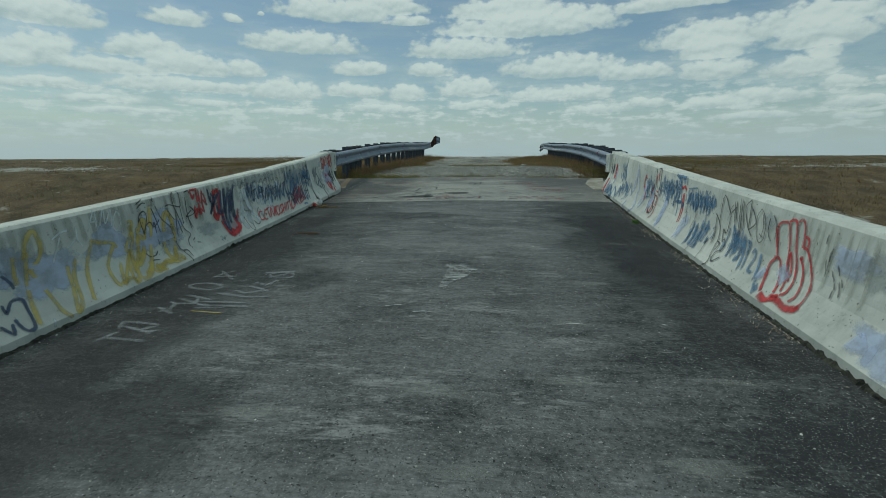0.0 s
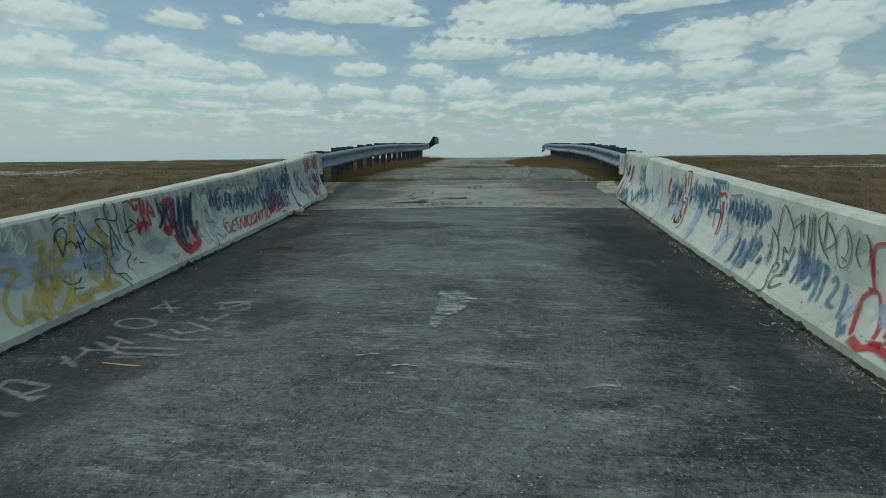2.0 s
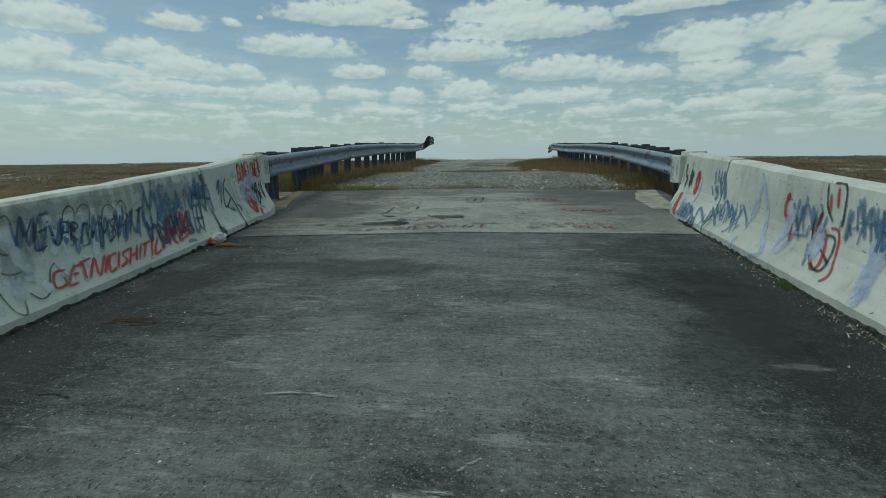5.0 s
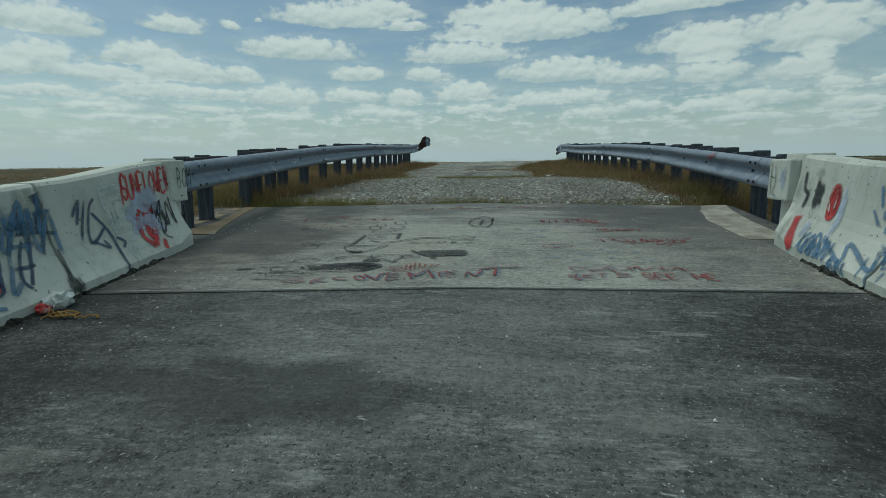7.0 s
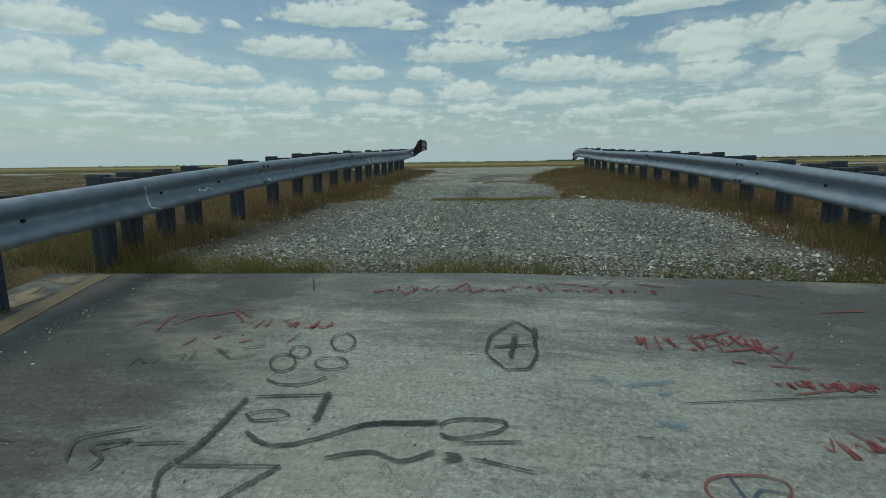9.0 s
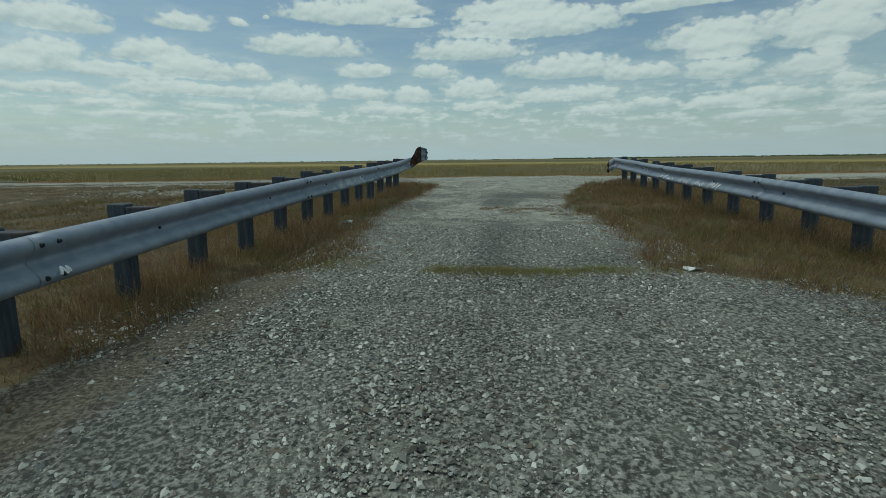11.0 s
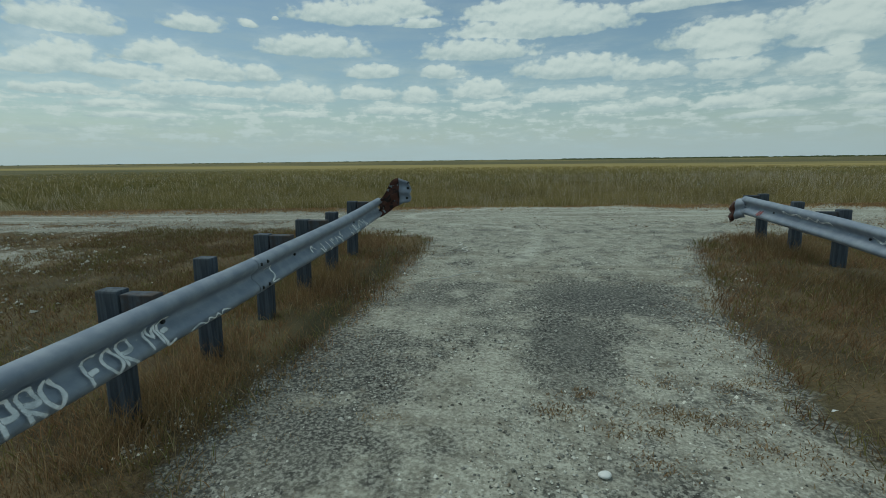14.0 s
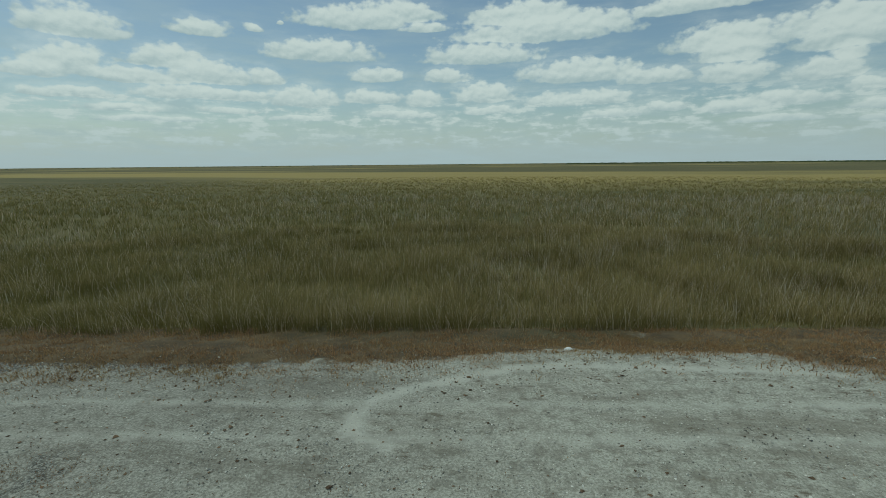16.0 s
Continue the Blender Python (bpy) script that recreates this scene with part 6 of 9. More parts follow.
right("black", "thin black letters").line([(5.41, 0.45), (5.43, 0.74), (5.22, 0.57)], 0.013).line([(5.23, 0.59), (5.15, 0.67)], 0.013).line([(5.22, 0.57), (5.21, 0.40), (5.29, 0.42), (5.23, 0.31), (5.20, 0.34), (5.14, 0.25), (5.22, 0.20), (5.18, 0.12), (5.09, 0.19)], 0.013).line([(5.53, 0.54), (5.38, 0.44), (5.30, 0.28)], 0.013).line([(5.50, 0.52), (5.40, 0.23)], 0.013).line([(5.27, 0.16), (5.31, 0.28), (5.25, 0.28), (5.26, 0.21)], 0.013).line([(5.27, 0.17), (5.22, 0.09), (5.29, 0.05)], 0.013).line([(5.20, 0.72), (5.12, 0.51)], 0.013).line([(5.17, 0.73), (5.09, 0.52)], 0.013).line([(5.11, 0.76), (5.02, 0.46)], 0.013).line([(5.07, 0.76), (4.98, 0.43)], 0.013).line([(5.05, 0.75), (4.94, 0.48)], 0.013).line([(4.92, 0.78), (4.86, 0.52)], 0.013).line([(4.92, 0.78), (4.99, 0.70), (4.91, 0.57), (4.85, 0.51), (4.78, 0.47)], 0.013).line([(4.89, 0.72), (4.77, 0.60), (4.86, 0.51)], 0.013).done()
right("soot").line([(4.73, 0.73), (4.77, 0.64), (4.72, 0.51), (4.65, 0.45), (4.60, 0.49), (4.61, 0.60), (4.67, 0.69), (4.73, 0.73)], 0.011).line([(4.71, 0.71), (4.64, 0.59), (4.65, 0.47)], 0.011).line([(4.68, 0.52), (4.61, 0.50)], 0.011).line([(4.57, 0.68), (4.56, 0.57), (4.49, 0.50)], 0.011).line([(4.53, 0.71), (4.46, 0.64), (4.44, 0.53)], 0.011).line([(5.26, 0.51), (5.25, 0.63), (5.21, 0.68)], 0.011).done()
right("soot", "dry-brushed black dashes").line([(3.85, 0.71), (3.85, 0.64)], 0.014).line([(3.77, 0.63), (3.78, 0.53)], 0.014).line([(3.81, 0.54), (3.77, 0.43)], 0.014).line([(3.73, 0.49), (3.67, 0.42)], 0.014).line([(3.69, 0.54), (3.64, 0.47)], 0.014).line([(3.67, 0.42), (3.65, 0.37)], 0.014).line([(3.63, 0.44), (3.59, 0.34)], 0.014).line([(3.66, 0.37), (3.65, 0.31)], 0.014).line([(3.79, 0.61), (3.77, 0.47)], 0.014).line([(3.62, 0.46), (3.59, 0.41)], 0.014).done()
right("lilac", "lilac smudges").line([(3.31, 0.18), (3.25, 0.17), (3.21, 0.21)], 0.1).line([(3.17, 0.16), (3.11, 0.17)], 0.1).line([(4.46, 0.25), (4.38, 0.23)], 0.1).line([(4.25, 0.36), (4.12, 0.27)], 0.1).done()
right("blue", "blue letters reading TEXAS ART").line([(6.35, 0.67), (6.09, 0.72)], 0.019).line([(6.24, 0.69), (6.14, 0.49)], 0.019).line([(6.12, 0.68), (6.05, 0.52), (5.96, 0.54)], 0.019).line([(6.08, 0.61), (6.02, 0.62)], 0.019).line([(6.03, 0.70), (5.88, 0.53)], 0.019).line([(5.96, 0.72), (5.93, 0.51)], 0.019).line([(5.82, 0.54), (5.87, 0.72), (5.74, 0.56)], 0.019).line([(5.76, 0.73), (5.79, 0.68), (5.70, 0.64), (5.73, 0.56)], 0.019).line([(5.71, 0.70), (5.63, 0.53)], 0.019).line([(5.66, 0.72), (5.60, 0.56)], 0.019).line([(6.04, 0.65), (5.82, 0.61)], 0.019).line([(6.08, 0.70), (6.00, 0.49)], 0.03).line([(5.82, 0.63), (5.75, 0.51)], 0.03).line([(5.68, 0.56), (5.68, 0.49)], 0.019).line([(5.96, 0.37), (5.91, 0.21), (5.91, 0.10)], 0.028).line([(5.86, 0.36), (5.81, 0.22), (5.77, 0.12)], 0.028).line([(5.75, 0.37), (5.70, 0.22), (5.68, 0.12)], 0.028).line([(5.74, 0.50), (5.70, 0.30)], 0.019).line([(5.96, 0.28), (5.88, 0.13)], 0.019).line([(5.74, 0.29), (5.66, 0.15)], 0.019).done()
right("soot").line([(6.29, 0.55), (6.25, 0.41), (6.16, 0.29), (6.14, 0.26)], 0.01).line([(5.97, 0.47), (5.98, 0.39), (6.00, 0.27)], 0.01).line([(5.50, 0.28), (5.48, 0.16), (5.46, 0.06)], 0.01).line([(5.76, 0.12), (5.74, 0.02)], 0.01).line([(5.45, 0.42), (5.37, 0.24)], 0.01).done()
right("blue").line([(7.24, 0.72), (7.14, 0.56), (7.11, 0.68), (7.01, 0.51), (7.01, 0.68)], 0.028).line([(7.02, 0.69), (6.93, 0.53), (6.93, 0.70), (6.80, 0.51)], 0.028).line([(6.85, 0.66), (6.77, 0.54), (6.78, 0.72), (6.68, 0.52), (6.69, 0.69)], 0.028).line([(6.67, 0.67), (6.58, 0.52), (6.62, 0.73), (6.46, 0.45)], 0.028).line([(7.93, 0.57), (7.80, 0.43), (7.75, 0.59), (7.60, 0.40)], 0.028).line([(7.69, 0.60), (7.53, 0.42), (7.50, 0.55)], 0.028).line([(6.34, 0.66), (6.26, 0.51), (6.26, 0.63)], 0.024).line([(6.26, 0.64), (6.19, 0.50), (6.19, 0.64), (6.10, 0.46), (6.12, 0.63)], 0.024).line([(6.15, 0.68), (6.05, 0.48), (6.06, 0.64)], 0.024).line([(6.06, 0.66), (6.00, 0.52), (5.99, 0.64), (5.93, 0.51)], 0.024).line([(5.98, 0.67), (5.90, 0.51), (5.91, 0.66), (5.84, 0.52), (5.86, 0.66)], 0.024).line([(5.85, 0.66), (5.77, 0.52), (5.81, 0.68)], 0.024).line([(5.76, 0.68), (5.70, 0.55), (5.69, 0.70)], 0.024).line([(5.69, 0.67), (5.64, 0.57), (5.62, 0.67), (5.58, 0.59)], 0.024).line([(5.94, 0.34), (5.88, 0.12)], 0.040).line([(5.82, 0.32), (5.81, 0.12)], 0.040).line([(5.75, 0.29), (5.73, 0.12)], 0.040).line([(5.72, 0.32), (5.65, 0.12)], 0.040).line([(5.67, 0.36), (5.64, 0.20)], 0.040).line([(5.88, 0.34), (5.82, 0.21)], 0.040).line([(5.65, 0.44), (5.62, 0.30)], 0.040).line([(9.75, 0.22), (9.45, 0.10), (9.48, 0.23), (9.19, 0.12), (9.23, 0.26)], 0.030).line([(9.25, 0.29), (8.93, 0.13)], 0.030).line([(9.18, 0.33), (9.05, 0.25), (9.00, 0.39), (8.80, 0.25)], 0.030).line([(8.90, 0.38), (8.69, 0.25), (8.66, 0.38)], 0.030).line([(8.69, 0.42), (8.43, 0.24)], 0.030).line([(9.21, 0.69), (9.05, 0.38)], 0.060).line([(9.28, 0.61), (9.15, 0.41)], 0.050).line([(6.67, 0.80), (6.48, 0.80)], 0.050).line([(6.83, 0.80), (6.63, 0.74)], 0.040).line([(6.57, 0.67), (6.62, 0.48), (6.45, 0.49)], 0.030).done()
right("red", "red stroke with a bent cap").line([(6.47, 0.60), (6.45, 0.47), (6.41, 0.31), (6.39, 0.25)], 0.022).line([(6.45, 0.61), (6.41, 0.48), (6.37, 0.33), (6.36, 0.26)], 0.022).line([(6.55, 0.68), (6.53, 0.65), (6.47, 0.68), (6.41, 0.64)], 0.03).done()
right("blue", "blue crown and letters").line([(6.74, 0.80), (6.68, 0.75), (6.70, 0.80), (6.62, 0.76), (6.63, 0.80)], 0.022).line([(6.66, 0.74), (6.69, 0.70), (6.63, 0.68), (6.60, 0.72), (6.66, 0.74)], 0.022).line([(6.62, 0.63), (6.59, 0.47), (6.51, 0.30)], 0.022).line([(6.68, 0.45), (6.53, 0.49), (6.38, 0.46)], 0.028).line([(6.45, 0.44), (6.40, 0.44)], 0.05).line([(6.57, 0.78), (6.53, 0.71)], 0.022).line([(6.54, 0.80), (6.47, 0.71)], 0.022).line([(6.46, 0.80), (6.42, 0.71)], 0.022).line([(7.24, 0.68), (7.18, 0.50)], 0.022).line([(7.21, 0.74), (7.10, 0.46)], 0.03).line([(7.12, 0.67), (7.04, 0.45)], 0.022).line([(7.07, 0.70), (7.01, 0.48)], 0.022).line([(7.02, 0.69), (6.88, 0.38)], 0.022).line([(6.96, 0.72), (6.89, 0.49)], 0.03).line([(6.89, 0.69), (6.85, 0.52)], 0.022).line([(6.85, 0.72), (6.79, 0.53)], 0.022).line([(7.19, 0.56), (7.01, 0.59)], 0.022).line([(6.76, 0.73), (6.72, 0.59)], 0.03).line([(7.92, 0.57), (7.71, 0.30)], 0.022).line([(7.89, 0.32), (7.63, 0.36)], 0.022).line([(7.81, 0.58), (7.70, 0.36)], 0.022).line([(7.69, 0.58), (7.56, 0.33)], 0.022).line([(7.60, 0.32), (7.49, 0.16)], 0.022).line([(7.86, 0.49), (7.77, 0.37)], 0.04).line([(7.60, 0.62), (7.55, 0.55)], 0.022).done()
right("lilac", "lilac drips").line([(7.03, 0.48), (6.96, 0.28), (6.86, 0.08)], 0.05).line([(8.49, 0.75), (8.28, 0.48), (8.16, 0.26), (8.01, 0.11), (8.15, 0.04)], 0.05).line([(7.86, 0.15), (7.82, 0.27), (7.82, 0.39)], 0.06).line([(6.85, 0.13), (6.96, 0.24)], 0.07).done()
right("red", "red and black scrawl").line([(7.57, 0.55), (7.56, 0.33), (7.42, 0.18), (7.37, 0.22), (7.48, 0.46)], 0.026).line([(7.26, 0.12), (7.22, 0.18), (7.28, 0.30), (7.34, 0.46), (7.43, 0.47)], 0.018).line([(7.52, 0.71), (7.48, 0.56)], 0.026).line([(7.46, 0.77), (7.42, 0.62)], 0.026).line([(8.00, 0.64), (8.02, 0.55), (7.99, 0.46), (7.89, 0.40), (7.80, 0.27)], 0.034).line([(8.03, 0.61), (7.98, 0.60)], 0.05).done()
right("black").line([(7.63, 0.53), (7.57, 0.33), (7.45, 0.20), (7.32, 0.18), (7.32, 0.29), (7.36, 0.41), (7.46, 0.41)], 0.018).line([(7.58, 0.78), (7.52, 0.61), (7.43, 0.52)], 0.018).line([(7.52, 0.79), (7.39, 0.78), (7.34, 0.59), (7.33, 0.50)], 0.018).line([(7.56, 0.57), (7.56, 0.41)], 0.026).line([(7.45, 0.31), (7.30, 0.24)], 0.018).done()
right("blue", "blue handprint").line([(9.36, 0.51), (9.41, 0.66)], 0.026).line([(9.30, 0.54), (9.34, 0.69)], 0.026).line([(9.25, 0.54), (9.26, 0.68)], 0.026).line([(9.20, 0.52), (9.21, 0.64)], 0.026).line([(9.34, 0.39), (9.43, 0.49)], 0.026).line([(9.34, 0.48), (9.26, 0.47)], 0.07).line([(9.28, 0.42), (9.24, 0.46)], 0.07).line([(9.29, 0.38), (9.22, 0.38)], 0.05).done()
right("blue", "blue slanting letters").line([(9.20, 0.21), (9.19, 0.25), (9.13, 0.18), (9.12, 0.16), (9.09, 0.18)], 0.016).line([(9.15, 0.26), (9.05, 0.20), (9.09, 0.29)], 0.016).line([(9.01, 0.24), (9.03, 0.30), (8.96, 0.21), (8.92, 0.22)], 0.016).line([(9.00, 0.33), (8.89, 0.19)], 0.016).line([(9.00, 0.41), (8.90, 0.29), (8.84, 0.18)], 0.016).line([(8.89, 0.31), (8.80, 0.19)], 0.016).line([(8.89, 0.31), (8.83, 0.35), (8.79, 0.28), (8.83, 0.25)], 0.016).line([(8.77, 0.26), (8.70, 0.20), (8.73, 0.13), (8.77, 0.13)], 0.016).line([(8.79, 0.42), (8.71, 0.26), (8.64, 0.13)], 0.016).line([(8.72, 0.41), (8.65, 0.28), (8.60, 0.16)], 0.016).line([(9.27, 0.20), (9.24, 0.05)], 0.016).line([(9.21, 0.20), (9.15, 0.03)], 0.016).line([(9.09, 0.15), (9.08, 0.08)], 0.016).line([(9.17, 0.21), (9.12, 0.19)], 0.03).line([(9.02, 0.28), (8.96, 0.23)], 0.024).done()
right("lilac").line([(8.47, 0.07), (8.49, 0.10), (8.47, 0.15)], 0.05).line([(8.50, 0.02), (8.46, 0.06)], 0.05).line([(8.41, 0.02), (8.37, 0.02)], 0.09).done()
right("red", "red oval", True).ring(9.82, 0.47, 0.045, 0.13, 0.036).fill(9.82, 0.47, 0.12, 0.26, 41, width=0.03).done()
right("white", "", True).line([(9.80, 0.42), (9.80, 0.52)], 0.016).line([(9.84, 0.38), (9.86, 0.46)], 0.014).done()
right("black", "", True).line([(10.22, 0.66), (10.20, 0.52), (10.14, 0.48), (10.16, 0.36)], 0.035).fill(10.02, 0.5, 0.15, 0.3, 43, width=0.06).done()
right("red", "", True).line([(10.15, 0.30), (10.10, 0.16), (10.0, 0.04)], 0.080).done()
right("moss", "", True).fill(10.05, 0.66, 0.12, 0.16, 135, width=0.06).fill(10.27, 0.5, 0.07, 0.2, 136, width=0.05).fill(10.22, 0.18, 0.1, 0.24, 137, width=0.06).done()
right("blue", "", True).word("KORON", 9.92, 0.07, 0.14, -0.55, 0.022, -0.3).scribble(9.78, 0.12, 0.22, 0.14, 0.014, 7, 44, 0.4).scribble(9.46, 0.07, 0.16, 0.12, 0.016, 5, 45, 0.4).done()
right("lilac", "", True).fill(9.72, 0.4, 0.08, 0.6, 46).fill(9.98, 0.22, 0.1, 0.2, 47).done()


def on_end_r(y, h, lift):
    return (HALF + 0.27 - 0.004 - lift, y, deck_z(HALF, 10.5) + h)


def on_block_r(y, h, lift):
    return (HALF + 0.175 - 0.004 - lift, y, deck_z(HALF, 10.5) + h)


Spray(on_block_r, "soot", END_R, "graffiti", "thin black marks on the block").line([(10.68, 0.7), (10.67, 0.5), (10.66, 0.4)], 0.012).line([(10.62, 0.68), (10.6, 0.55), (10.63, 0.42), (10.58, 0.4)], 0.012).line([(10.69, 0.58), (10.6, 0.56)], 0.01).done()
Spray(on_block_r, "lilac", END_R, "graffiti").fill(10.5, 0.56, 0.12, 0.3, 138, width=0.07).done()
Spray(on_end_r, "red", END_R, "graffiti").fill(10.45, 0.2, 0.2, 0.32, 48, width=0.05).done()

# writing and drawings on the pale slab
SLAB = bpy.data.objects["approach_slab"]
DECK = bpy.data.objects["bridge_deck"]


def ground_paint(colour, label="", parent=SLAB):
    return Spray(on_deck, colour, parent, "graffiti", label)


letters = ground_paint("faint_blue")
letters.line([(-1.16, 9.14), (-1.26, 9.13), (-1.33, 9.09), (-1.12, 9.09), (-1.21, 9.06), (-1.28, 9.04)], 0.019, False)
letters.line([(-1.01, 9.18), (-1.07, 9.11), (-1.07, 9.05)], 0.021, False)
letters.line([(-1.06, 9.11), (-1.00, 9.12)], 0.016)
letters.line([(-1.08, 9.05), (-1.02, 9.08), (-0.95, 9.09)], 0.019, False)
letters.line([(-0.84, 9.19), (-0.92, 9.19), (-0.93, 9.15), (-0.88, 9.12), (-0.81, 9.13)], 0.021, False)
letters.line([(-0.69, 9.17), (-0.68, 9.13), (-0.69, 9.12), (-0.72, 9.12), (-0.75, 9.15), (-0.77, 9.18), (-0.77, 9.21), (-0.75, 9.22), (-0.72, 9.20), (-0.69, 9.17)], 0.024)
letters.line([(-0.72, 9.25), (-0.59, 9.12), (-0.59, 9.25), (-0.51, 9.29)], 0.025, False)
letters.line([(-0.45, 9.27), (-0.52, 9.25), (-0.52, 9.12), (-0.43, 9.16)], 0.022, False)
letters.line([(-0.52, 9.19), (-0.43, 9.22)], 0.019)
letters.line([(-0.32, 9.14), (-0.38, 9.29), (-0.31, 9.21), (-0.24, 9.37), (-0.16, 9.15)], 0.024, False)
letters.line([(-0.06, 9.31), (-0.14, 9.28), (-0.11, 9.18)], 0.021, False)
letters.line([(-0.01, 9.33), (-0.08, 9.29)], 0.019)
letters.line([(-0.00, 9.20), (-0.09, 9.20)], 0.019)
letters.line([(-0.01, 9.26), (-0.11, 9.24)], 0.017)
letters.line([(0.06, 9.18), (0.08, 9.31), (0.14, 9.21), (0.19, 9.34)], 0.023, False)
letters.line([(0.15, 9.37), (0.30, 9.43), (0.47, 9.45)], 0.022, False)
letters.line([(0.30, 9.41), (0.28, 9.22)], 0.035)
letters.done()
letters = ground_paint("navy")
letters.line([(-0.73, 9.24), (-0.60, 9.11), (-0.60, 9.24), (-0.52, 9.28)], 0.009, False)
letters.line([(-0.46, 9.26), (-0.53, 9.24), (-0.53, 9.11), (-0.44, 9.15)], 0.009, False)
letters.line([(-0.53, 9.18), (-0.44, 9.21)], 0.009)
letters.line([(-0.33, 9.13), (-0.39, 9.28), (-0.32, 9.20), (-0.25, 9.36), (-0.17, 9.14)], 0.009, False)
letters.line([(0.05, 9.17), (0.07, 9.30), (0.13, 9.20), (0.18, 9.33)], 0.009, False)
letters.line([(0.14, 9.36), (0.29, 9.42), (0.46, 9.44)], 0.009, False)
letters.line([(0.29, 9.40), (0.27, 9.21)], 0.009)
letters.done()
letters = ground_paint("slab_red", "red letters with dark blue edges on the slab")
letters.line([(-1.18, 9.14), (-1.28, 9.13), (-1.35, 9.09), (-1.14, 9.09), (-1.23, 9.06), (-1.30, 9.04)], 0.012, False)
letters.line([(-1.03, 9.18), (-1.09, 9.11), (-1.09, 9.05)], 0.013, False)
letters.line([(-1.08, 9.11), (-1.02, 9.12)], 0.010)
letters.line([(-1.10, 9.05), (-1.04, 9.08), (-0.97, 9.09)], 0.012, False)
letters.line([(-0.86, 9.19), (-0.94, 9.19), (-0.95, 9.15), (-0.90, 9.12), (-0.83, 9.13)], 0.013, False)
letters.line([(-0.71, 9.17), (-0.70, 9.13), (-0.71, 9.12), (-0.74, 9.12), (-0.77, 9.15), (-0.79, 9.18), (-0.79, 9.21), (-0.77, 9.22), (-0.74, 9.20), (-0.71, 9.17)], 0.015)
letters.line([(-0.74, 9.25), (-0.61, 9.12), (-0.61, 9.25), (-0.53, 9.29)], 0.016, False)
letters.line([(-0.47, 9.27), (-0.54, 9.25), (-0.54, 9.12), (-0.45, 9.16)], 0.014, False)
letters.line([(-0.54, 9.19), (-0.45, 9.22)], 0.012)
letters.line([(-0.34, 9.14), (-0.40, 9.29), (-0.33, 9.21), (-0.26, 9.37), (-0.18, 9.15)], 0.015, False)
letters.line([(-0.08, 9.31), (-0.16, 9.28), (-0.13, 9.18)], 0.013, False)
letters.line([(-0.03, 9.33), (-0.10, 9.29)], 0.012)
letters.line([(-0.02, 9.20), (-0.11, 9.20)], 0.012)
letters.line([(-0.03, 9.26), (-0.13, 9.24)], 0.011)
letters.line([(0.04, 9.18), (0.06, 9.31), (0.12, 9.21), (0.17, 9.34)], 0.014, False)
letters.line([(0.13, 9.37), (0.28, 9.43), (0.45, 9.45)], 0.014, False)
letters.line([(0.28, 9.41), (0.26, 9.22)], 0.022)
letters.done()
crown = ground_paint("slab_red", "red crown-like scrawl")
crown.line([(-0.58, 9.37), (-0.51, 9.33), (-0.42, 9.34), (-0.25, 9.42), (-0.17, 9.48)], 0.011)
crown.line([(-0.47, 9.41), (-0.47, 9.39), (-0.50, 9.38), (-0.53, 9.38), (-0.56, 9.40), (-0.57, 9.42), (-0.55, 9.43), (-0.52, 9.44), (-0.48, 9.43), (-0.47, 9.41)], 0.010)
crown.line([(-0.53, 9.33), (-0.52, 9.41)], 0.011)
crown.line([(-0.44, 9.37), (-0.44, 9.49)], 0.013)
crown.line([(-0.40, 9.37), (-0.41, 9.51)], 0.014)
crown.line([(-0.37, 9.39), (-0.38, 9.52)], 0.014)
crown.line([(-0.33, 9.40), (-0.34, 9.51)], 0.013)
crown.line([(-0.29, 9.43), (-0.29, 9.50)], 0.013)
crown.line([(-0.25, 9.43), (-0.23, 9.49)], 0.011)
crown.line([(-0.50, 9.36), (-0.38, 9.40), (-0.27, 9.44)], 0.011)
crown.done()
letters = ground_paint("faint_blue")
letters.line([(0.86, 9.49), (1.00, 9.51), (0.99, 9.49), (0.90, 9.37), (0.86, 9.49)], 0.011, False)
letters.line([(0.99, 9.45), (1.04, 9.39)], 0.017)
letters.line([(1.01, 9.44), (1.10, 9.43), (1.14, 9.50), (1.21, 9.37)], 0.016, False)
letters.line([(1.14, 9.50), (1.19, 9.52), (1.20, 9.46)], 0.014, False)
letters.line([(1.32, 9.54), (1.33, 9.41)], 0.016)
letters.line([(1.24, 9.44), (1.40, 9.53)], 0.016)
letters.line([(1.39, 9.53), (1.40, 9.43)], 0.016)
letters.line([(0.89, 9.28), (0.87, 9.27), (0.85, 9.26), (0.84, 9.26), (0.83, 9.27), (0.84, 9.29), (0.86, 9.30), (0.88, 9.31), (0.89, 9.30), (0.89, 9.28)], 0.016)
letters.line([(0.89, 9.29), (0.87, 9.21), (0.89, 9.19), (0.92, 9.24)], 0.019, False)
letters.line([(1.02, 9.33), (0.94, 9.31), (0.94, 9.24), (1.01, 9.25)], 0.016, False)
letters.line([(0.94, 9.28), (1.01, 9.29)], 0.014)
letters.line([(1.02, 9.33), (1.13, 9.35)], 0.015)
letters.line([(1.07, 9.33), (1.08, 9.26)], 0.016)
letters.line([(1.18, 9.35), (1.27, 9.36), (1.27, 9.32), (1.17, 9.29), (1.20, 9.28)], 0.017, False)
letters.line([(1.20, 9.29), (1.30, 9.30)], 0.011)
letters.done()
letters = ground_paint("slab_red", "red letters reading GET 2")
letters.line([(0.84, 9.49), (0.98, 9.51), (0.97, 9.49), (0.88, 9.37), (0.84, 9.49)], 0.007, False)
letters.line([(0.97, 9.45), (1.02, 9.39)], 0.012)
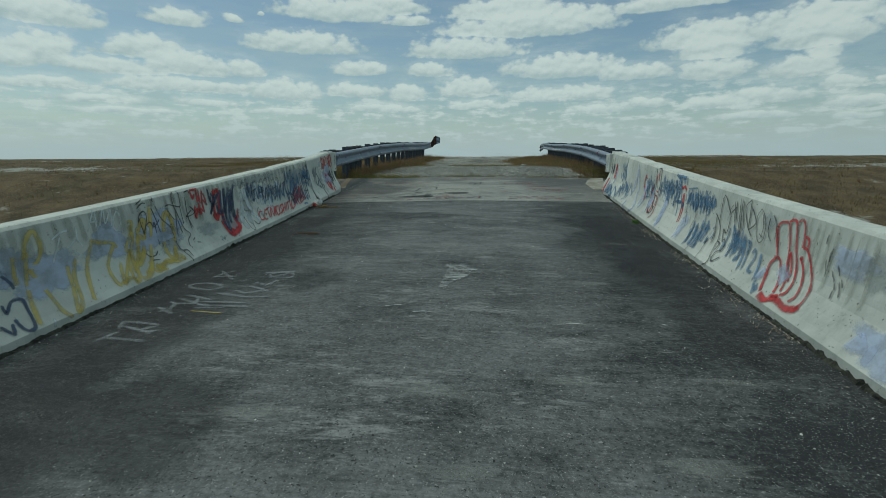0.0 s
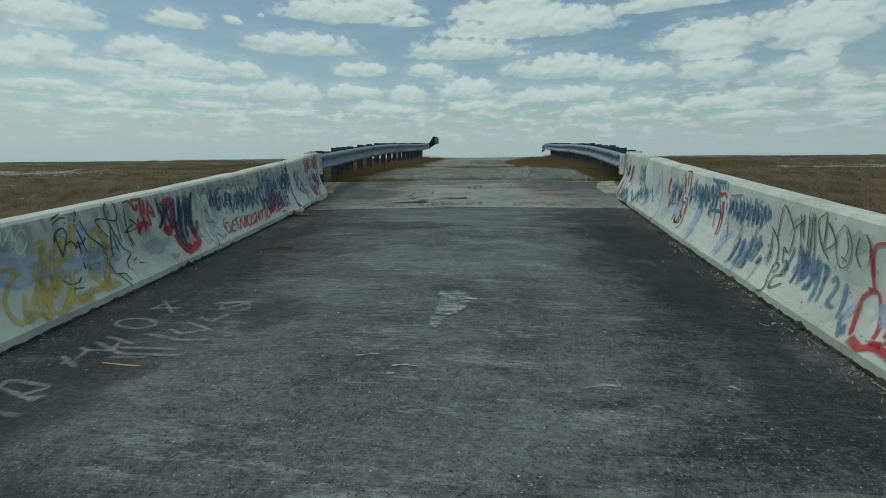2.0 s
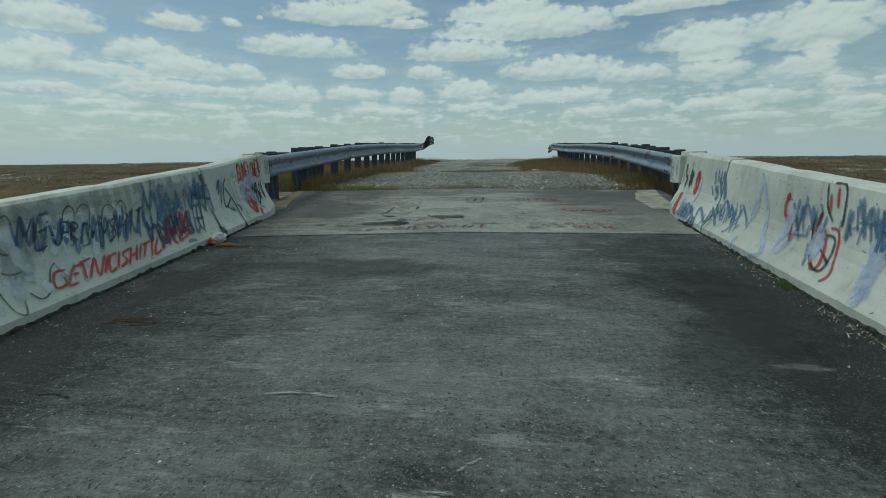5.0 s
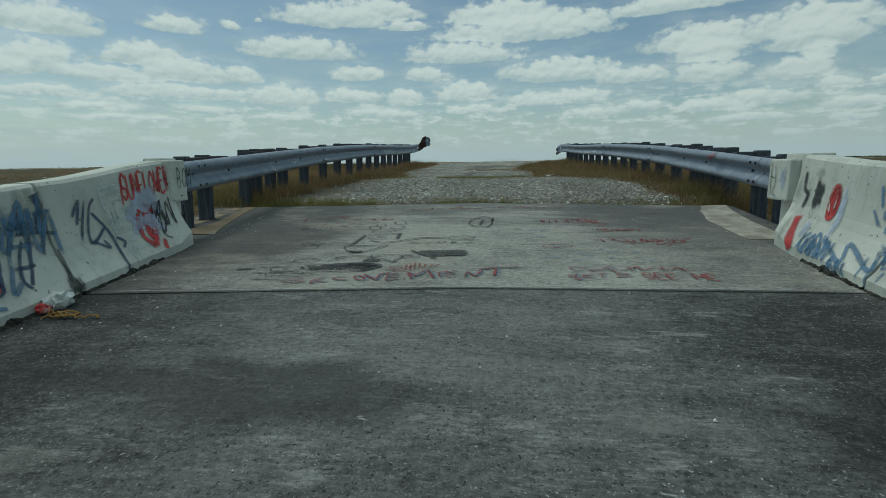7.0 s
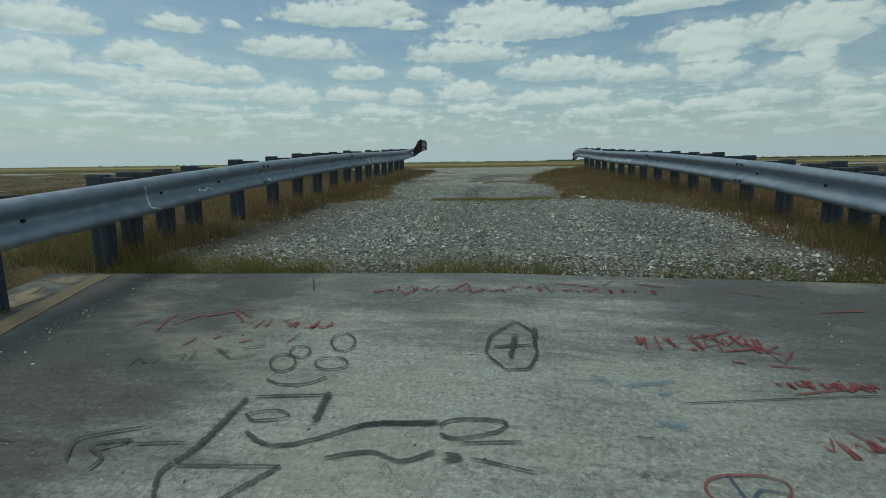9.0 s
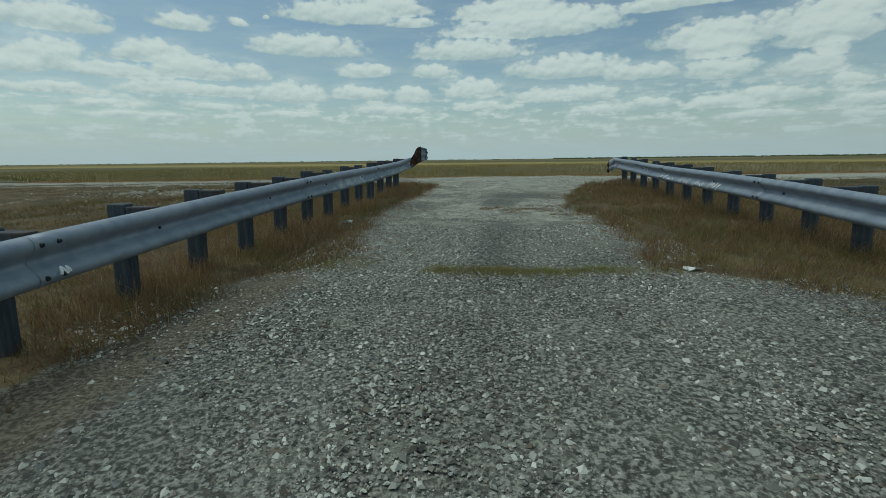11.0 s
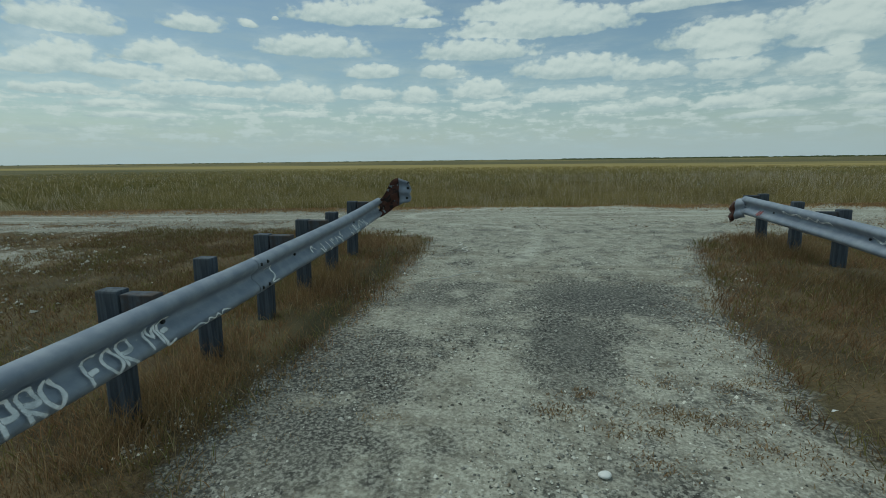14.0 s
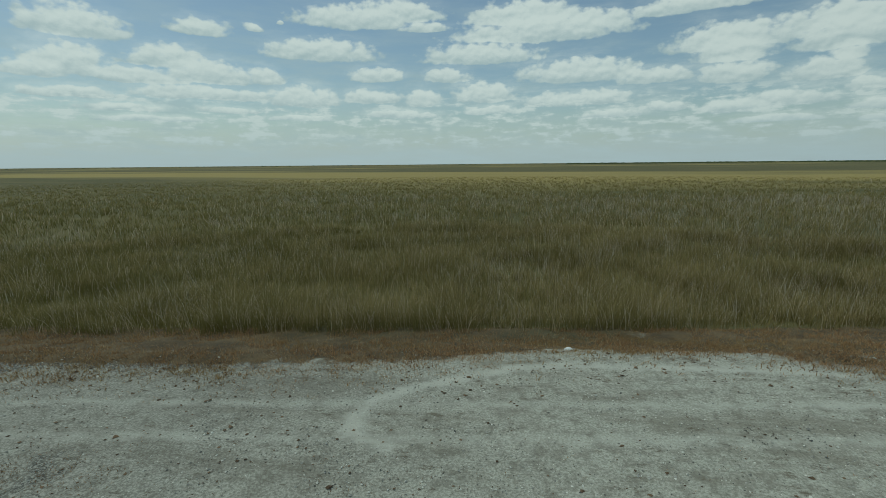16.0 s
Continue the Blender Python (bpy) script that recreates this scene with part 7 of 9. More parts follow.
letters.line([(0.99, 9.44), (1.08, 9.43), (1.12, 9.50), (1.19, 9.37)], 0.011, False)
letters.line([(1.12, 9.50), (1.17, 9.52), (1.18, 9.46)], 0.009, False)
letters.line([(1.30, 9.54), (1.31, 9.41)], 0.011)
letters.line([(1.22, 9.44), (1.38, 9.53)], 0.011)
letters.line([(1.37, 9.53), (1.38, 9.43)], 0.011)
letters.line([(0.87, 9.28), (0.85, 9.27), (0.83, 9.26), (0.82, 9.26), (0.81, 9.27), (0.82, 9.29), (0.84, 9.30), (0.86, 9.31), (0.87, 9.30), (0.87, 9.28)], 0.011)
letters.line([(0.87, 9.29), (0.85, 9.21), (0.87, 9.19), (0.90, 9.24)], 0.012, False)
letters.line([(1.00, 9.33), (0.92, 9.31), (0.92, 9.24), (0.99, 9.25)], 0.011, False)
letters.line([(0.92, 9.28), (0.99, 9.29)], 0.009)
letters.line([(1.00, 9.33), (1.11, 9.35)], 0.010)
letters.line([(1.05, 9.33), (1.06, 9.26)], 0.011)
letters.line([(1.16, 9.35), (1.25, 9.36), (1.25, 9.32), (1.15, 9.29), (1.18, 9.28)], 0.012, False)
letters.line([(1.18, 9.29), (1.28, 9.30)], 0.007)
letters.done()
letters = ground_paint("slab_red", "red letters reading SEE ME")
letters.word("SEE", 1.36, 9.25, 0.13, 0.75, 0.016).word("ME", 1.72, 9.26, 0.13, 0.8, 0.016).scribble(1.55, 9.5, 0.4, 0.1, 0.012, 5, 51).done()
art = ground_paint("worn_black", "black spray drawing on the slab")
art.line([(-1.04, 10.61), (-0.95, 10.57), (-0.83, 10.58), (-0.76, 10.64)], 0.012)
art.line([(-0.96, 10.76), (-0.96, 10.71), (-0.99, 10.68), (-1.04, 10.69), (-1.08, 10.73), (-1.10, 10.79), (-1.09, 10.83), (-1.05, 10.84), (-1.00, 10.82), (-0.96, 10.76)], 0.010)
art.line([(-0.72, 10.98), (-0.72, 10.92), (-0.75, 10.89), (-0.80, 10.90), (-0.84, 10.95), (-0.86, 11.02), (-0.84, 11.07), (-0.80, 11.08), (-0.75, 11.04), (-0.72, 10.98)], 0.010)
art.line([(-0.69, 10.76), (-0.70, 10.73), (-0.74, 10.71), (-0.80, 10.71), (-0.85, 10.74), (-0.86, 10.78), (-0.83, 10.81), (-0.77, 10.82), (-0.72, 10.80), (-0.69, 10.76)], 0.010)
art.line([(-0.93, 10.87), (-0.93, 10.83), (-0.95, 10.81), (-0.99, 10.82), (-1.03, 10.85), (-1.04, 10.89), (-1.03, 10.93), (-0.99, 10.93), (-0.95, 10.91), (-0.93, 10.87)], 0.009)
art.line([(-1.05, 9.86), (-1.13, 10.00), (-1.12, 10.06)], 0.015)
art.line([(-1.12, 10.06), (-1.08, 10.16), (-1.05, 10.47)], 0.025)
art.line([(-1.05, 10.47), (-0.70, 10.50)], 0.012)
art.line([(-0.70, 10.53), (-0.69, 10.30)], 0.029)
art.line([(-0.94, 10.24), (-0.81, 10.17), (-0.66, 10.21), (-0.47, 10.31), (-0.19, 10.33)], 0.017)
art.line([(-1.11, 10.05), (-0.72, 10.07)], 0.009)
art.line([(-0.72, 10.07), (-0.92, 9.85), (-1.04, 9.86)], 0.017)
art.line([(-1.00, 10.35), (-0.88, 10.38), (-0.81, 10.34), (-0.94, 10.31), (-1.00, 10.35)], 0.010)
art.line([(-0.58, 10.12), (-0.42, 10.16), (-0.30, 10.12), (-0.18, 10.18)], 0.014)
art.line([(-0.51, 10.29), (-0.44, 10.32), (-0.19, 10.34)], 0.019)
art.line([(-1.52, 10.03), (-1.59, 10.15), (-1.51, 10.20), (-1.36, 10.25)], 0.010)
art.line([(-1.46, 10.11), (-1.37, 10.17), (-1.51, 10.13), (-1.41, 10.07), (-1.41, 10.01)], 0.012)
art.line([(-1.35, 10.15), (-1.13, 10.17)], 0.009)
art.line([(-0.19, 10.32), (-0.12, 10.36), (0.06, 10.36), (0.04, 10.30), (-0.11, 10.25), (-0.18, 10.27)], 0.014)
art.line([(-0.12, 10.22), (0.13, 10.25)], 0.010)
art.line([(-0.06, 10.15), (0.17, 10.10)], 0.009)
art.line([(-0.15, 10.17), (-0.09, 10.15), (-0.15, 10.13)], 0.015)
art.line([(-1.44, 9.56), (-1.44, 9.63), (-1.36, 9.66), (-1.24, 9.64), (-1.23, 9.60), (-1.33, 9.57)], 0.010)
art.line([(-1.15, 9.59), (-1.01, 9.66), (-1.11, 9.68), (-0.94, 9.73), (-0.79, 9.70)], 0.011)
art.line([(-0.80, 9.75), (-0.78, 9.68), (-0.69, 9.64), (-0.56, 9.55)], 0.014)
art.line([(-0.78, 9.68), (-0.71, 9.75), (-0.56, 9.74), (-0.52, 9.70), (-0.57, 9.59), (-0.54, 9.55)], 0.013)
art.line([(-0.37, 9.70), (-0.38, 9.67), (-0.42, 9.65), (-0.47, 9.66), (-0.51, 9.68), (-0.51, 9.71), (-0.49, 9.73), (-0.44, 9.74), (-0.39, 9.73), (-0.37, 9.70)], 0.009)
art.line([(-0.46, 9.70), (-0.42, 9.70)], 0.013)
art.line([(-0.52, 9.75), (-0.43, 9.77)], 0.012)
art.line([(-1.28, 9.39), (-1.16, 9.35), (-0.78, 9.35), (-0.70, 9.38), (-0.66, 9.44)], 0.015)
art.line([(-1.28, 9.39), (-1.29, 9.45), (-1.02, 9.51), (-0.78, 9.53), (-0.66, 9.45)], 0.019)
art.line([(-1.85, 9.37), (-1.71, 9.39), (-1.51, 9.45)], 0.010)
art.line([(-1.85, 9.37), (-1.72, 9.39)], 0.025)
art.line([(-1.52, 9.33), (-1.44, 9.31), (-1.26, 9.29), (-0.95, 9.31), (-0.72, 9.34)], 0.012)
art.line([(-1.65, 9.29), (-1.43, 9.30)], 0.012)
art.line([(-1.52, 9.33), (-1.56, 9.41), (-1.44, 9.45), (-1.32, 9.44), (-1.30, 9.39), (-1.38, 9.33), (-1.50, 9.33)], 0.012)
art.line([(-1.45, 9.39), (-1.41, 9.39)], 0.015)
art.line([(-1.51, 9.21), (-1.52, 9.28), (-1.27, 9.30), (-1.24, 9.25), (-1.31, 9.21), (-1.49, 9.21)], 0.010)
art.line([(-1.41, 9.25), (-1.39, 9.26)], 0.012)
art.line([(-1.59, 9.25), (-1.56, 9.25)], 0.012)
art.line([(-1.61, 9.16), (-1.52, 9.15), (-1.46, 9.16)], 0.015)
art.line([(-1.35, 9.16), (-1.21, 9.20), (-1.13, 9.25)], 0.008)
art.line([(-1.56, 9.12), (-1.40, 9.12), (-1.33, 9.14)], 0.009)
art.line([(-1.55, 9.52), (-1.45, 9.54), (-1.29, 9.52), (-1.21, 9.48)], 0.009)
art.done()
hatching = ground_paint("worn_black", "black hatched shading")
hatching.line([(-1.16, 9.45), (-0.98, 9.50), (-0.74, 9.51)], 0.038)
hatching.line([(-0.97, 9.49), (-0.69, 9.48), (-0.68, 9.41)], 0.048)
hatching.line([(-0.86, 9.48), (-0.71, 9.45), (-0.72, 9.40), (-0.80, 9.37)], 0.048)
hatching.line([(-0.82, 9.44), (-0.68, 9.44)], 0.043)
hatching.line([(-0.81, 9.39), (-0.71, 9.41)], 0.038)
hatching.line([(-1.09, 9.43), (-0.84, 9.48)], 0.032)
hatching.line([(-1.24, 9.39), (-1.24, 9.43), (-1.20, 9.36)], 0.017)
hatching.line([(-1.20, 9.38), (-1.20, 9.44), (-1.16, 9.36)], 0.023)
hatching.line([(-1.15, 9.37), (-1.17, 9.44), (-1.13, 9.37)], 0.017)
hatching.line([(-1.13, 9.39), (-1.14, 9.44), (-1.09, 9.37)], 0.023)
hatching.line([(-1.09, 9.39), (-1.10, 9.45), (-1.06, 9.37)], 0.017)
hatching.line([(-1.05, 9.38), (-1.07, 9.45), (-1.03, 9.37)], 0.023)
hatching.line([(-1.03, 9.40), (-1.03, 9.46), (-0.99, 9.37)], 0.017)
hatching.line([(-0.99, 9.39), (-1.00, 9.46), (-0.96, 9.37)], 0.023)
hatching.line([(-0.95, 9.39), (-0.97, 9.46), (-0.92, 9.38)], 0.017)
hatching.line([(-0.93, 9.40), (-0.93, 9.47), (-0.89, 9.38)], 0.023)
hatching.line([(-0.89, 9.40), (-0.90, 9.47), (-0.86, 9.38)], 0.017)
hatching.line([(-0.85, 9.39), (-0.86, 9.48), (-0.82, 9.38)], 0.023)
hatching.line([(-0.82, 9.41), (-0.83, 9.48), (-0.79, 9.38)], 0.017)
hatching.line([(-0.48, 9.89), (-0.30, 9.71)], 0.028)
hatching.line([(-0.41, 9.85), (-0.14, 9.86)], 0.043)
hatching.line([(-0.35, 9.79), (-0.13, 9.80)], 0.048)
hatching.line([(-0.31, 9.73), (-0.13, 9.74)], 0.048)
hatching.line([(-0.28, 9.68), (-0.22, 9.66)], 0.038)
hatching.line([(-0.17, 9.86), (0.02, 9.86)], 0.043)
hatching.line([(-0.17, 9.80), (0.05, 9.80)], 0.052)
hatching.line([(-0.16, 9.75), (0.03, 9.75)], 0.048)
hatching.line([(-0.83, 9.57), (-0.79, 9.65), (-0.70, 9.60), (-0.78, 9.57)], 0.028)
hatching.line([(-0.81, 9.59), (-0.73, 9.62)], 0.034)
hatching.line([(-1.03, 9.85), (-0.92, 9.87)], 0.044)
hatching.line([(-1.06, 9.90), (-0.96, 9.84)], 0.028)
hatching.done()
sign = ground_paint("worn_black", "black six-sided sign with an H")
sign.line([(-0.02, 10.89), (0.08, 10.74), (0.19, 10.76), (0.24, 10.91), (0.23, 11.16), (0.14, 11.27), (0.00, 11.07), (-0.02, 10.89)], 0.014, False)
sign.line([(0.02, 10.96), (0.23, 11.00)], 0.018)
sign.line([(0.10, 10.84), (0.14, 11.11)], 0.027)
sign.line([(0.25, 11.20), (0.23, 10.96)], 0.022)
sign.done()
sign = ground_paint("soot", "thin black letters")
sign.line([(-1.82, 10.69), (-1.84, 10.79), (-1.75, 10.73)], 0.013, False)
sign.line([(-1.72, 10.73), (-1.71, 10.79)], 0.011)
sign.line([(-1.67, 10.79), (-1.59, 10.82), (-1.58, 10.75)], 0.013, False)
sign.line([(-1.54, 10.76), (-1.55, 10.86)], 0.013)
sign.line([(-1.46, 10.83), (-1.37, 10.87)], 0.014)
sign.line([(-1.46, 10.89), (-1.33, 10.79), (-1.20, 10.83)], 0.016, False)
sign.line([(-1.33, 10.89), (-1.19, 10.93)], 0.013)
sign.done()
scrawls = ground_paint("slab_red", "faded red scrawls on the slab")
scrawls.line([(-2.15, 11.15), (-2.11, 11.23)], 0.014)
scrawls.line([(-1.96, 11.08), (-2.00, 11.25), (-1.98, 11.31)], 0.015, False)
scrawls.line([(-1.92, 11.16), (-1.81, 11.33)], 0.014)
scrawls.line([(-1.79, 11.29), (-1.63, 11.37), (-1.49, 11.22)], 0.015, False)
scrawls.line([(-1.65, 11.42), (-1.46, 11.27)], 0.014)
scrawls.line([(-1.68, 10.91), (-1.65, 11.02)], 0.014)
scrawls.line([(-1.55, 11.00), (-1.52, 11.04)], 0.017)
scrawls.line([(-1.38, 10.96), (-1.31, 11.00)], 0.015)
scrawls.line([(-1.11, 10.96), (-1.07, 11.06)], 0.010)
scrawls.line([(-0.81, 11.71), (-0.66, 11.76)], 0.014)
scrawls.line([(-0.59, 11.63), (-0.52, 11.79)], 0.012)
scrawls.line([(-0.43, 11.72), (-0.36, 11.84)], 0.012)
scrawls.line([(-0.28, 11.71), (-0.17, 11.89), (-0.13, 11.70), (-0.02, 11.77)], 0.015, False)
scrawls.line([(0.01, 11.72), (0.22, 11.84)], 0.010)
scrawls.line([(0.43, 11.91), (0.70, 11.87)], 0.015)
scrawls.line([(0.76, 11.89), (0.87, 12.00)], 0.012)
scrawls.line([(0.98, 11.95), (1.17, 11.90)], 0.015)
scrawls.line([(1.53, 11.88), (1.81, 11.75)], 0.009)
scrawls.line([(1.93, 11.55), (2.25, 11.60)], 0.012)
scrawls.line([(1.07, 11.15), (1.31, 11.25)], 0.014)
scrawls.line([(1.14, 11.01), (1.39, 11.07)], 0.014)
scrawls.line([(1.28, 11.13), (1.45, 11.00)], 0.012)
scrawls.line([(1.31, 10.90), (1.49, 10.88)], 0.014)
scrawls.line([(1.29, 10.66), (1.69, 10.76)], 0.010)
scrawls.line([(1.45, 10.71), (1.54, 10.78), (1.54, 10.70), (1.63, 10.76)], 0.012, False)
scrawls.line([(1.16, 10.92), (1.22, 10.91)], 0.012)
scrawls.line([(1.06, 11.04), (1.17, 11.09)], 0.010)
scrawls.line([(1.14, 11.22), (1.21, 11.08), (1.36, 11.23)], 0.009, False)
scrawls.line([(1.38, 11.05), (1.40, 10.92), (1.51, 11.05)], 0.009, False)
scrawls.line([(1.35, 10.42), (1.43, 10.31), (1.56, 10.25)], 0.014, False)
scrawls.line([(1.37, 10.29), (1.56, 10.19)], 0.012)
scrawls.line([(1.43, 10.31), (1.63, 10.23)], 0.010)
scrawls.line([(1.66, 10.37), (1.63, 10.27), (1.76, 10.36), (1.71, 10.28), (1.82, 10.35)], 0.012, False)
scrawls.line([(1.76, 10.28), (1.74, 10.20), (1.93, 10.32), (1.82, 10.17)], 0.015, False)
scrawls.line([(1.90, 10.37), (2.03, 10.36)], 0.014)
scrawls.line([(2.04, 10.43), (2.12, 10.43)], 0.015)
scrawls.line([(1.92, 10.26), (2.04, 10.32)], 0.014)
scrawls.line([(0.97, 10.11), (0.94, 10.07), (0.88, 10.05), (0.81, 10.03), (0.75, 10.03), (0.71, 10.05), (0.70, 10.08), (0.72, 10.12), (0.78, 10.15), (0.86, 10.16), (0.92, 10.16), (0.97, 10.14), (0.97, 10.11)], 0.009)
scrawls.done()
scrawls = ground_paint("navy")
scrawls.line([(0.80, 10.16), (0.81, 10.03), (0.87, 10.10), (0.95, 10.09)], 0.010, False)
scrawls.done()
scrawls = ground_paint("faint_blue", "faded blue smears on the slab")
scrawls.line([(0.26, 9.86), (0.31, 9.85)], 0.022)
scrawls.line([(0.35, 9.87), (0.39, 9.83)], 0.017)
scrawls.line([(0.45, 9.83), (0.54, 9.88)], 0.025)
scrawls.line([(0.59, 9.91), (0.68, 9.95)], 0.017)
scrawls.line([(0.68, 9.88), (0.74, 9.82)], 0.019)
scrawls.line([(0.67, 9.74), (0.81, 9.73)], 0.024)
scrawls.line([(0.76, 9.75), (0.84, 9.79)], 0.019)
scrawls.line([(0.87, 9.86), (1.08, 9.91)], 0.024)
scrawls.line([(0.89, 9.69), (0.98, 9.68)], 0.024)
scrawls.line([(1.04, 9.76), (1.10, 9.77)], 0.029)
scrawls.line([(1.21, 9.77), (1.26, 9.77)], 0.034)
scrawls.line([(1.32, 9.64), (1.35, 9.64)], 0.025)
scrawls.line([(1.46, 9.74), (1.47, 9.72)], 0.025)
scrawls.line([(0.84, 9.79), (0.90, 9.75)], 0.017)
scrawls.line([(0.86, 9.36), (0.90, 9.35)], 0.017)
scrawls.line([(0.95, 9.86), (1.03, 9.82), (1.14, 9.84)], 0.017, False)
scrawls.line([(1.22, 9.92), (1.35, 9.96)], 0.025)
scrawls.line([(1.45, 9.96), (1.52, 9.94)], 0.025)
scrawls.line([(1.53, 9.74), (1.55, 9.66)], 0.025)
scrawls.line([(0.47, 10.74), (0.55, 10.66)], 0.024)
scrawls.line([(0.60, 10.66), (0.83, 10.72)], 0.034)
scrawls.line([(0.66, 10.42), (0.76, 10.39)], 0.038)
scrawls.line([(1.08, 11.56), (1.16, 11.56)], 0.034)
scrawls.line([(0.72, 10.60), (0.79, 10.63)], 0.025)
scrawls.line([(1.18, 10.01), (1.22, 10.01)], 0.034)
scrawls.done()
scrawls = ground_paint("tar", "long dark crack")
scrawls.line([(0.79, 10.55), (1.22, 10.62), (1.67, 10.69)], 0.007, False)
scrawls.line([(1.41, 9.78), (1.49, 9.79)], 0.009)
scrawls.line([(1.40, 9.64), (1.47, 9.65)], 0.009)
scrawls.line([(-2.06, 10.14), (-1.84, 10.14)], 0.007)
scrawls.line([(-1.35, 11.99), (-1.23, 11.70)], 0.009)
scrawls.line([(0.55, 10.32), (0.62, 10.32)], 0.006)
scrawls.done()
scrawls = ground_paint("scour", "pale scraped spots")
scrawls.line([(0.62, 10.01), (0.71, 10.02)], 0.025)
scrawls.line([(0.66, 9.38), (0.72, 9.39)], 0.017)
scrawls.line([(-0.11, 10.89), (-0.06, 10.89)], 0.017)
scrawls.line([(1.37, 11.74), (1.42, 11.74)], 0.017)
scrawls.done()
ground_paint("slab_red", "fuzzy red scrawls near the slab's end").scrawl(1.1, 11.1, 0.7, 0.2, 0.014, 16, 64).scrawl(1.5, 10.74, 0.5, 0.08, 0.013, 14, 65).scrawl(1.45, 10.34, 0.5, 0.14, 0.014, 14, 66).scrawl(1.85, 10.34, 0.4, 0.16, 0.015, 12, 67).scrawl(-0.4, 11.75, 0.9, 0.12, 0.013, 18, 62).scrawl(0.6, 11.8, 1.0, 0.1, 0.013, 18, 63).scrawl(-1.2, 11.2, 0.5, 0.12, 0.014, 12, 60).done()
ground_paint("earth", "brown earth on the slab's edge").fill(-3.4, 11.3, 0.44, 1.3, 78, 0.0, 0.14).fill(-3.3, 11.95, 0.7, 0.25, 79, 0.0, 0.12).done()
# the joint between deck and slab
ground_paint("scour", "pale lip of the joint").line([(-2.68, 8.87), (-1.2, 8.94), (0.2, 9.01), (2.6, 9.13)], 0.03).done()
ground_paint("tar", "dark open joint").line([(-2.68, 8.832), (0.0, 8.965), (2.66, 9.098)], 0.020).done()

# darker patches, then scoured and chalked marks, on the dark deck
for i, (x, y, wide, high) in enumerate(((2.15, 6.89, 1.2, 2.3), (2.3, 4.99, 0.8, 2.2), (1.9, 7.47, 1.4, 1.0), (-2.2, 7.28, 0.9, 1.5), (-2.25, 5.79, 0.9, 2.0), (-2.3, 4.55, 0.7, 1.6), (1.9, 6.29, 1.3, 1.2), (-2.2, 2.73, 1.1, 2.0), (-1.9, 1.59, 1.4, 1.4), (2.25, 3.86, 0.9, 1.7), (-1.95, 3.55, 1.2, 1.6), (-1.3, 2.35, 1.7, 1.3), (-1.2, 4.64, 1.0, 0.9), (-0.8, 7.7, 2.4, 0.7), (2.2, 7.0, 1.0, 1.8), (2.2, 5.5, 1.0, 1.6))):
    stain = Spray(on_deck, "blackish", DECK, "stain", "darker patch of the deck")
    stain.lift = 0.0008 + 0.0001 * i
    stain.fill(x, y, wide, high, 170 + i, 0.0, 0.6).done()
for i, (x, y, wide, high) in enumerate(((1.45, 4.70, 0.7, 0.16), (1.95, 3.02, 0.5, 0.12), (1.2, 5.70, 0.5, 0.14), (2.05, 6.18, 0.4, 0.1), (0.45, 2.11, 0.5, 0.16), (1.15, 3.76, 0.4, 0.2), (1.55, 2.26, 0.55, 0.2), (0.0, 5.88, 0.9, 0.35), (-0.6, 6.53, 0.8, 0.3), (0.6, 6.80, 0.7, 0.3), (0.3, 2.73, 0.8, 0.2), (-0.7, 2.45, 0.6, 0.16), (1.0, 2.92, 0.6, 0.14), (-0.4, 5.23, 0.7, 0.25), (0.9, 7.56, 0.8, 0.2), (-1.5, 7.18, 0.6, 0.2))):
    smear = Spray(on_deck, "dust", DECK, "smear", "pale dusty smear")
    smear.lift = 0.0020 + 0.00005 * i
    smear.fill(x, y, wide, high, 140 + i, 0.4, 0.14).done()
ground_paint("chalk", "smudged chalky white letters on the deck", DECK).line([(-2.28, 3.18), (-2.25, 3.25), (-2.22, 3.35)], 0.032, False).line([(-2.25, 3.25), (-2.05, 3.23), (-1.88, 3.21)], 0.032, False).line([(-2.25, 3.39), (-2.33, 3.53), (-2.25, 3.53)], 0.032, False).line([(-2.26, 3.45), (-1.94, 3.34)], 0.032, False).line([(-2.26, 3.53), (-1.99, 3.49)], 0.032, False).line([(-2.08, 3.39), (-1.98, 3.48)], 0.032, False).line([(-2.02, 3.36), (-1.92, 3.39)], 0.032, False).line([(-2.27, 3.84), (-2.03, 3.70)], 0.032, False).line([(-2.16, 3.73), (-2.19, 3.82)], 0.032, False).line([(-2.24, 3.96), (-2.16, 3.92), (-2.12, 3.78)], 0.032, False).done()
ground_paint("chalk", "", DECK).line([(-2.19, 3.92), (-1.98, 3.93), (-2.03, 4.05)], 0.032, False).line([(-2.22, 4.05), (-1.88, 3.89)], 0.032, False).line([(-2.21, 4.13), (-1.89, 4.02)], 0.032, False).line([(-1.99, 4.36), (-1.99, 4.31), (-2.07, 4.27), (-2.18, 4.28), (-2.29, 4.32), (-2.34, 4.38), (-2.30, 4.43), (-2.19, 4.45), (-2.07, 4.42), (-1.99, 4.36)], 0.032, False).line([(-2.25, 4.61), (-2.20, 4.77), (-2.13, 4.83)], 0.032, False).line([(-2.23, 4.65), (-2.00, 4.66)], 0.032, False).line([(-2.28, 4.83), (-1.99, 4.54)], 0.032, False).done()
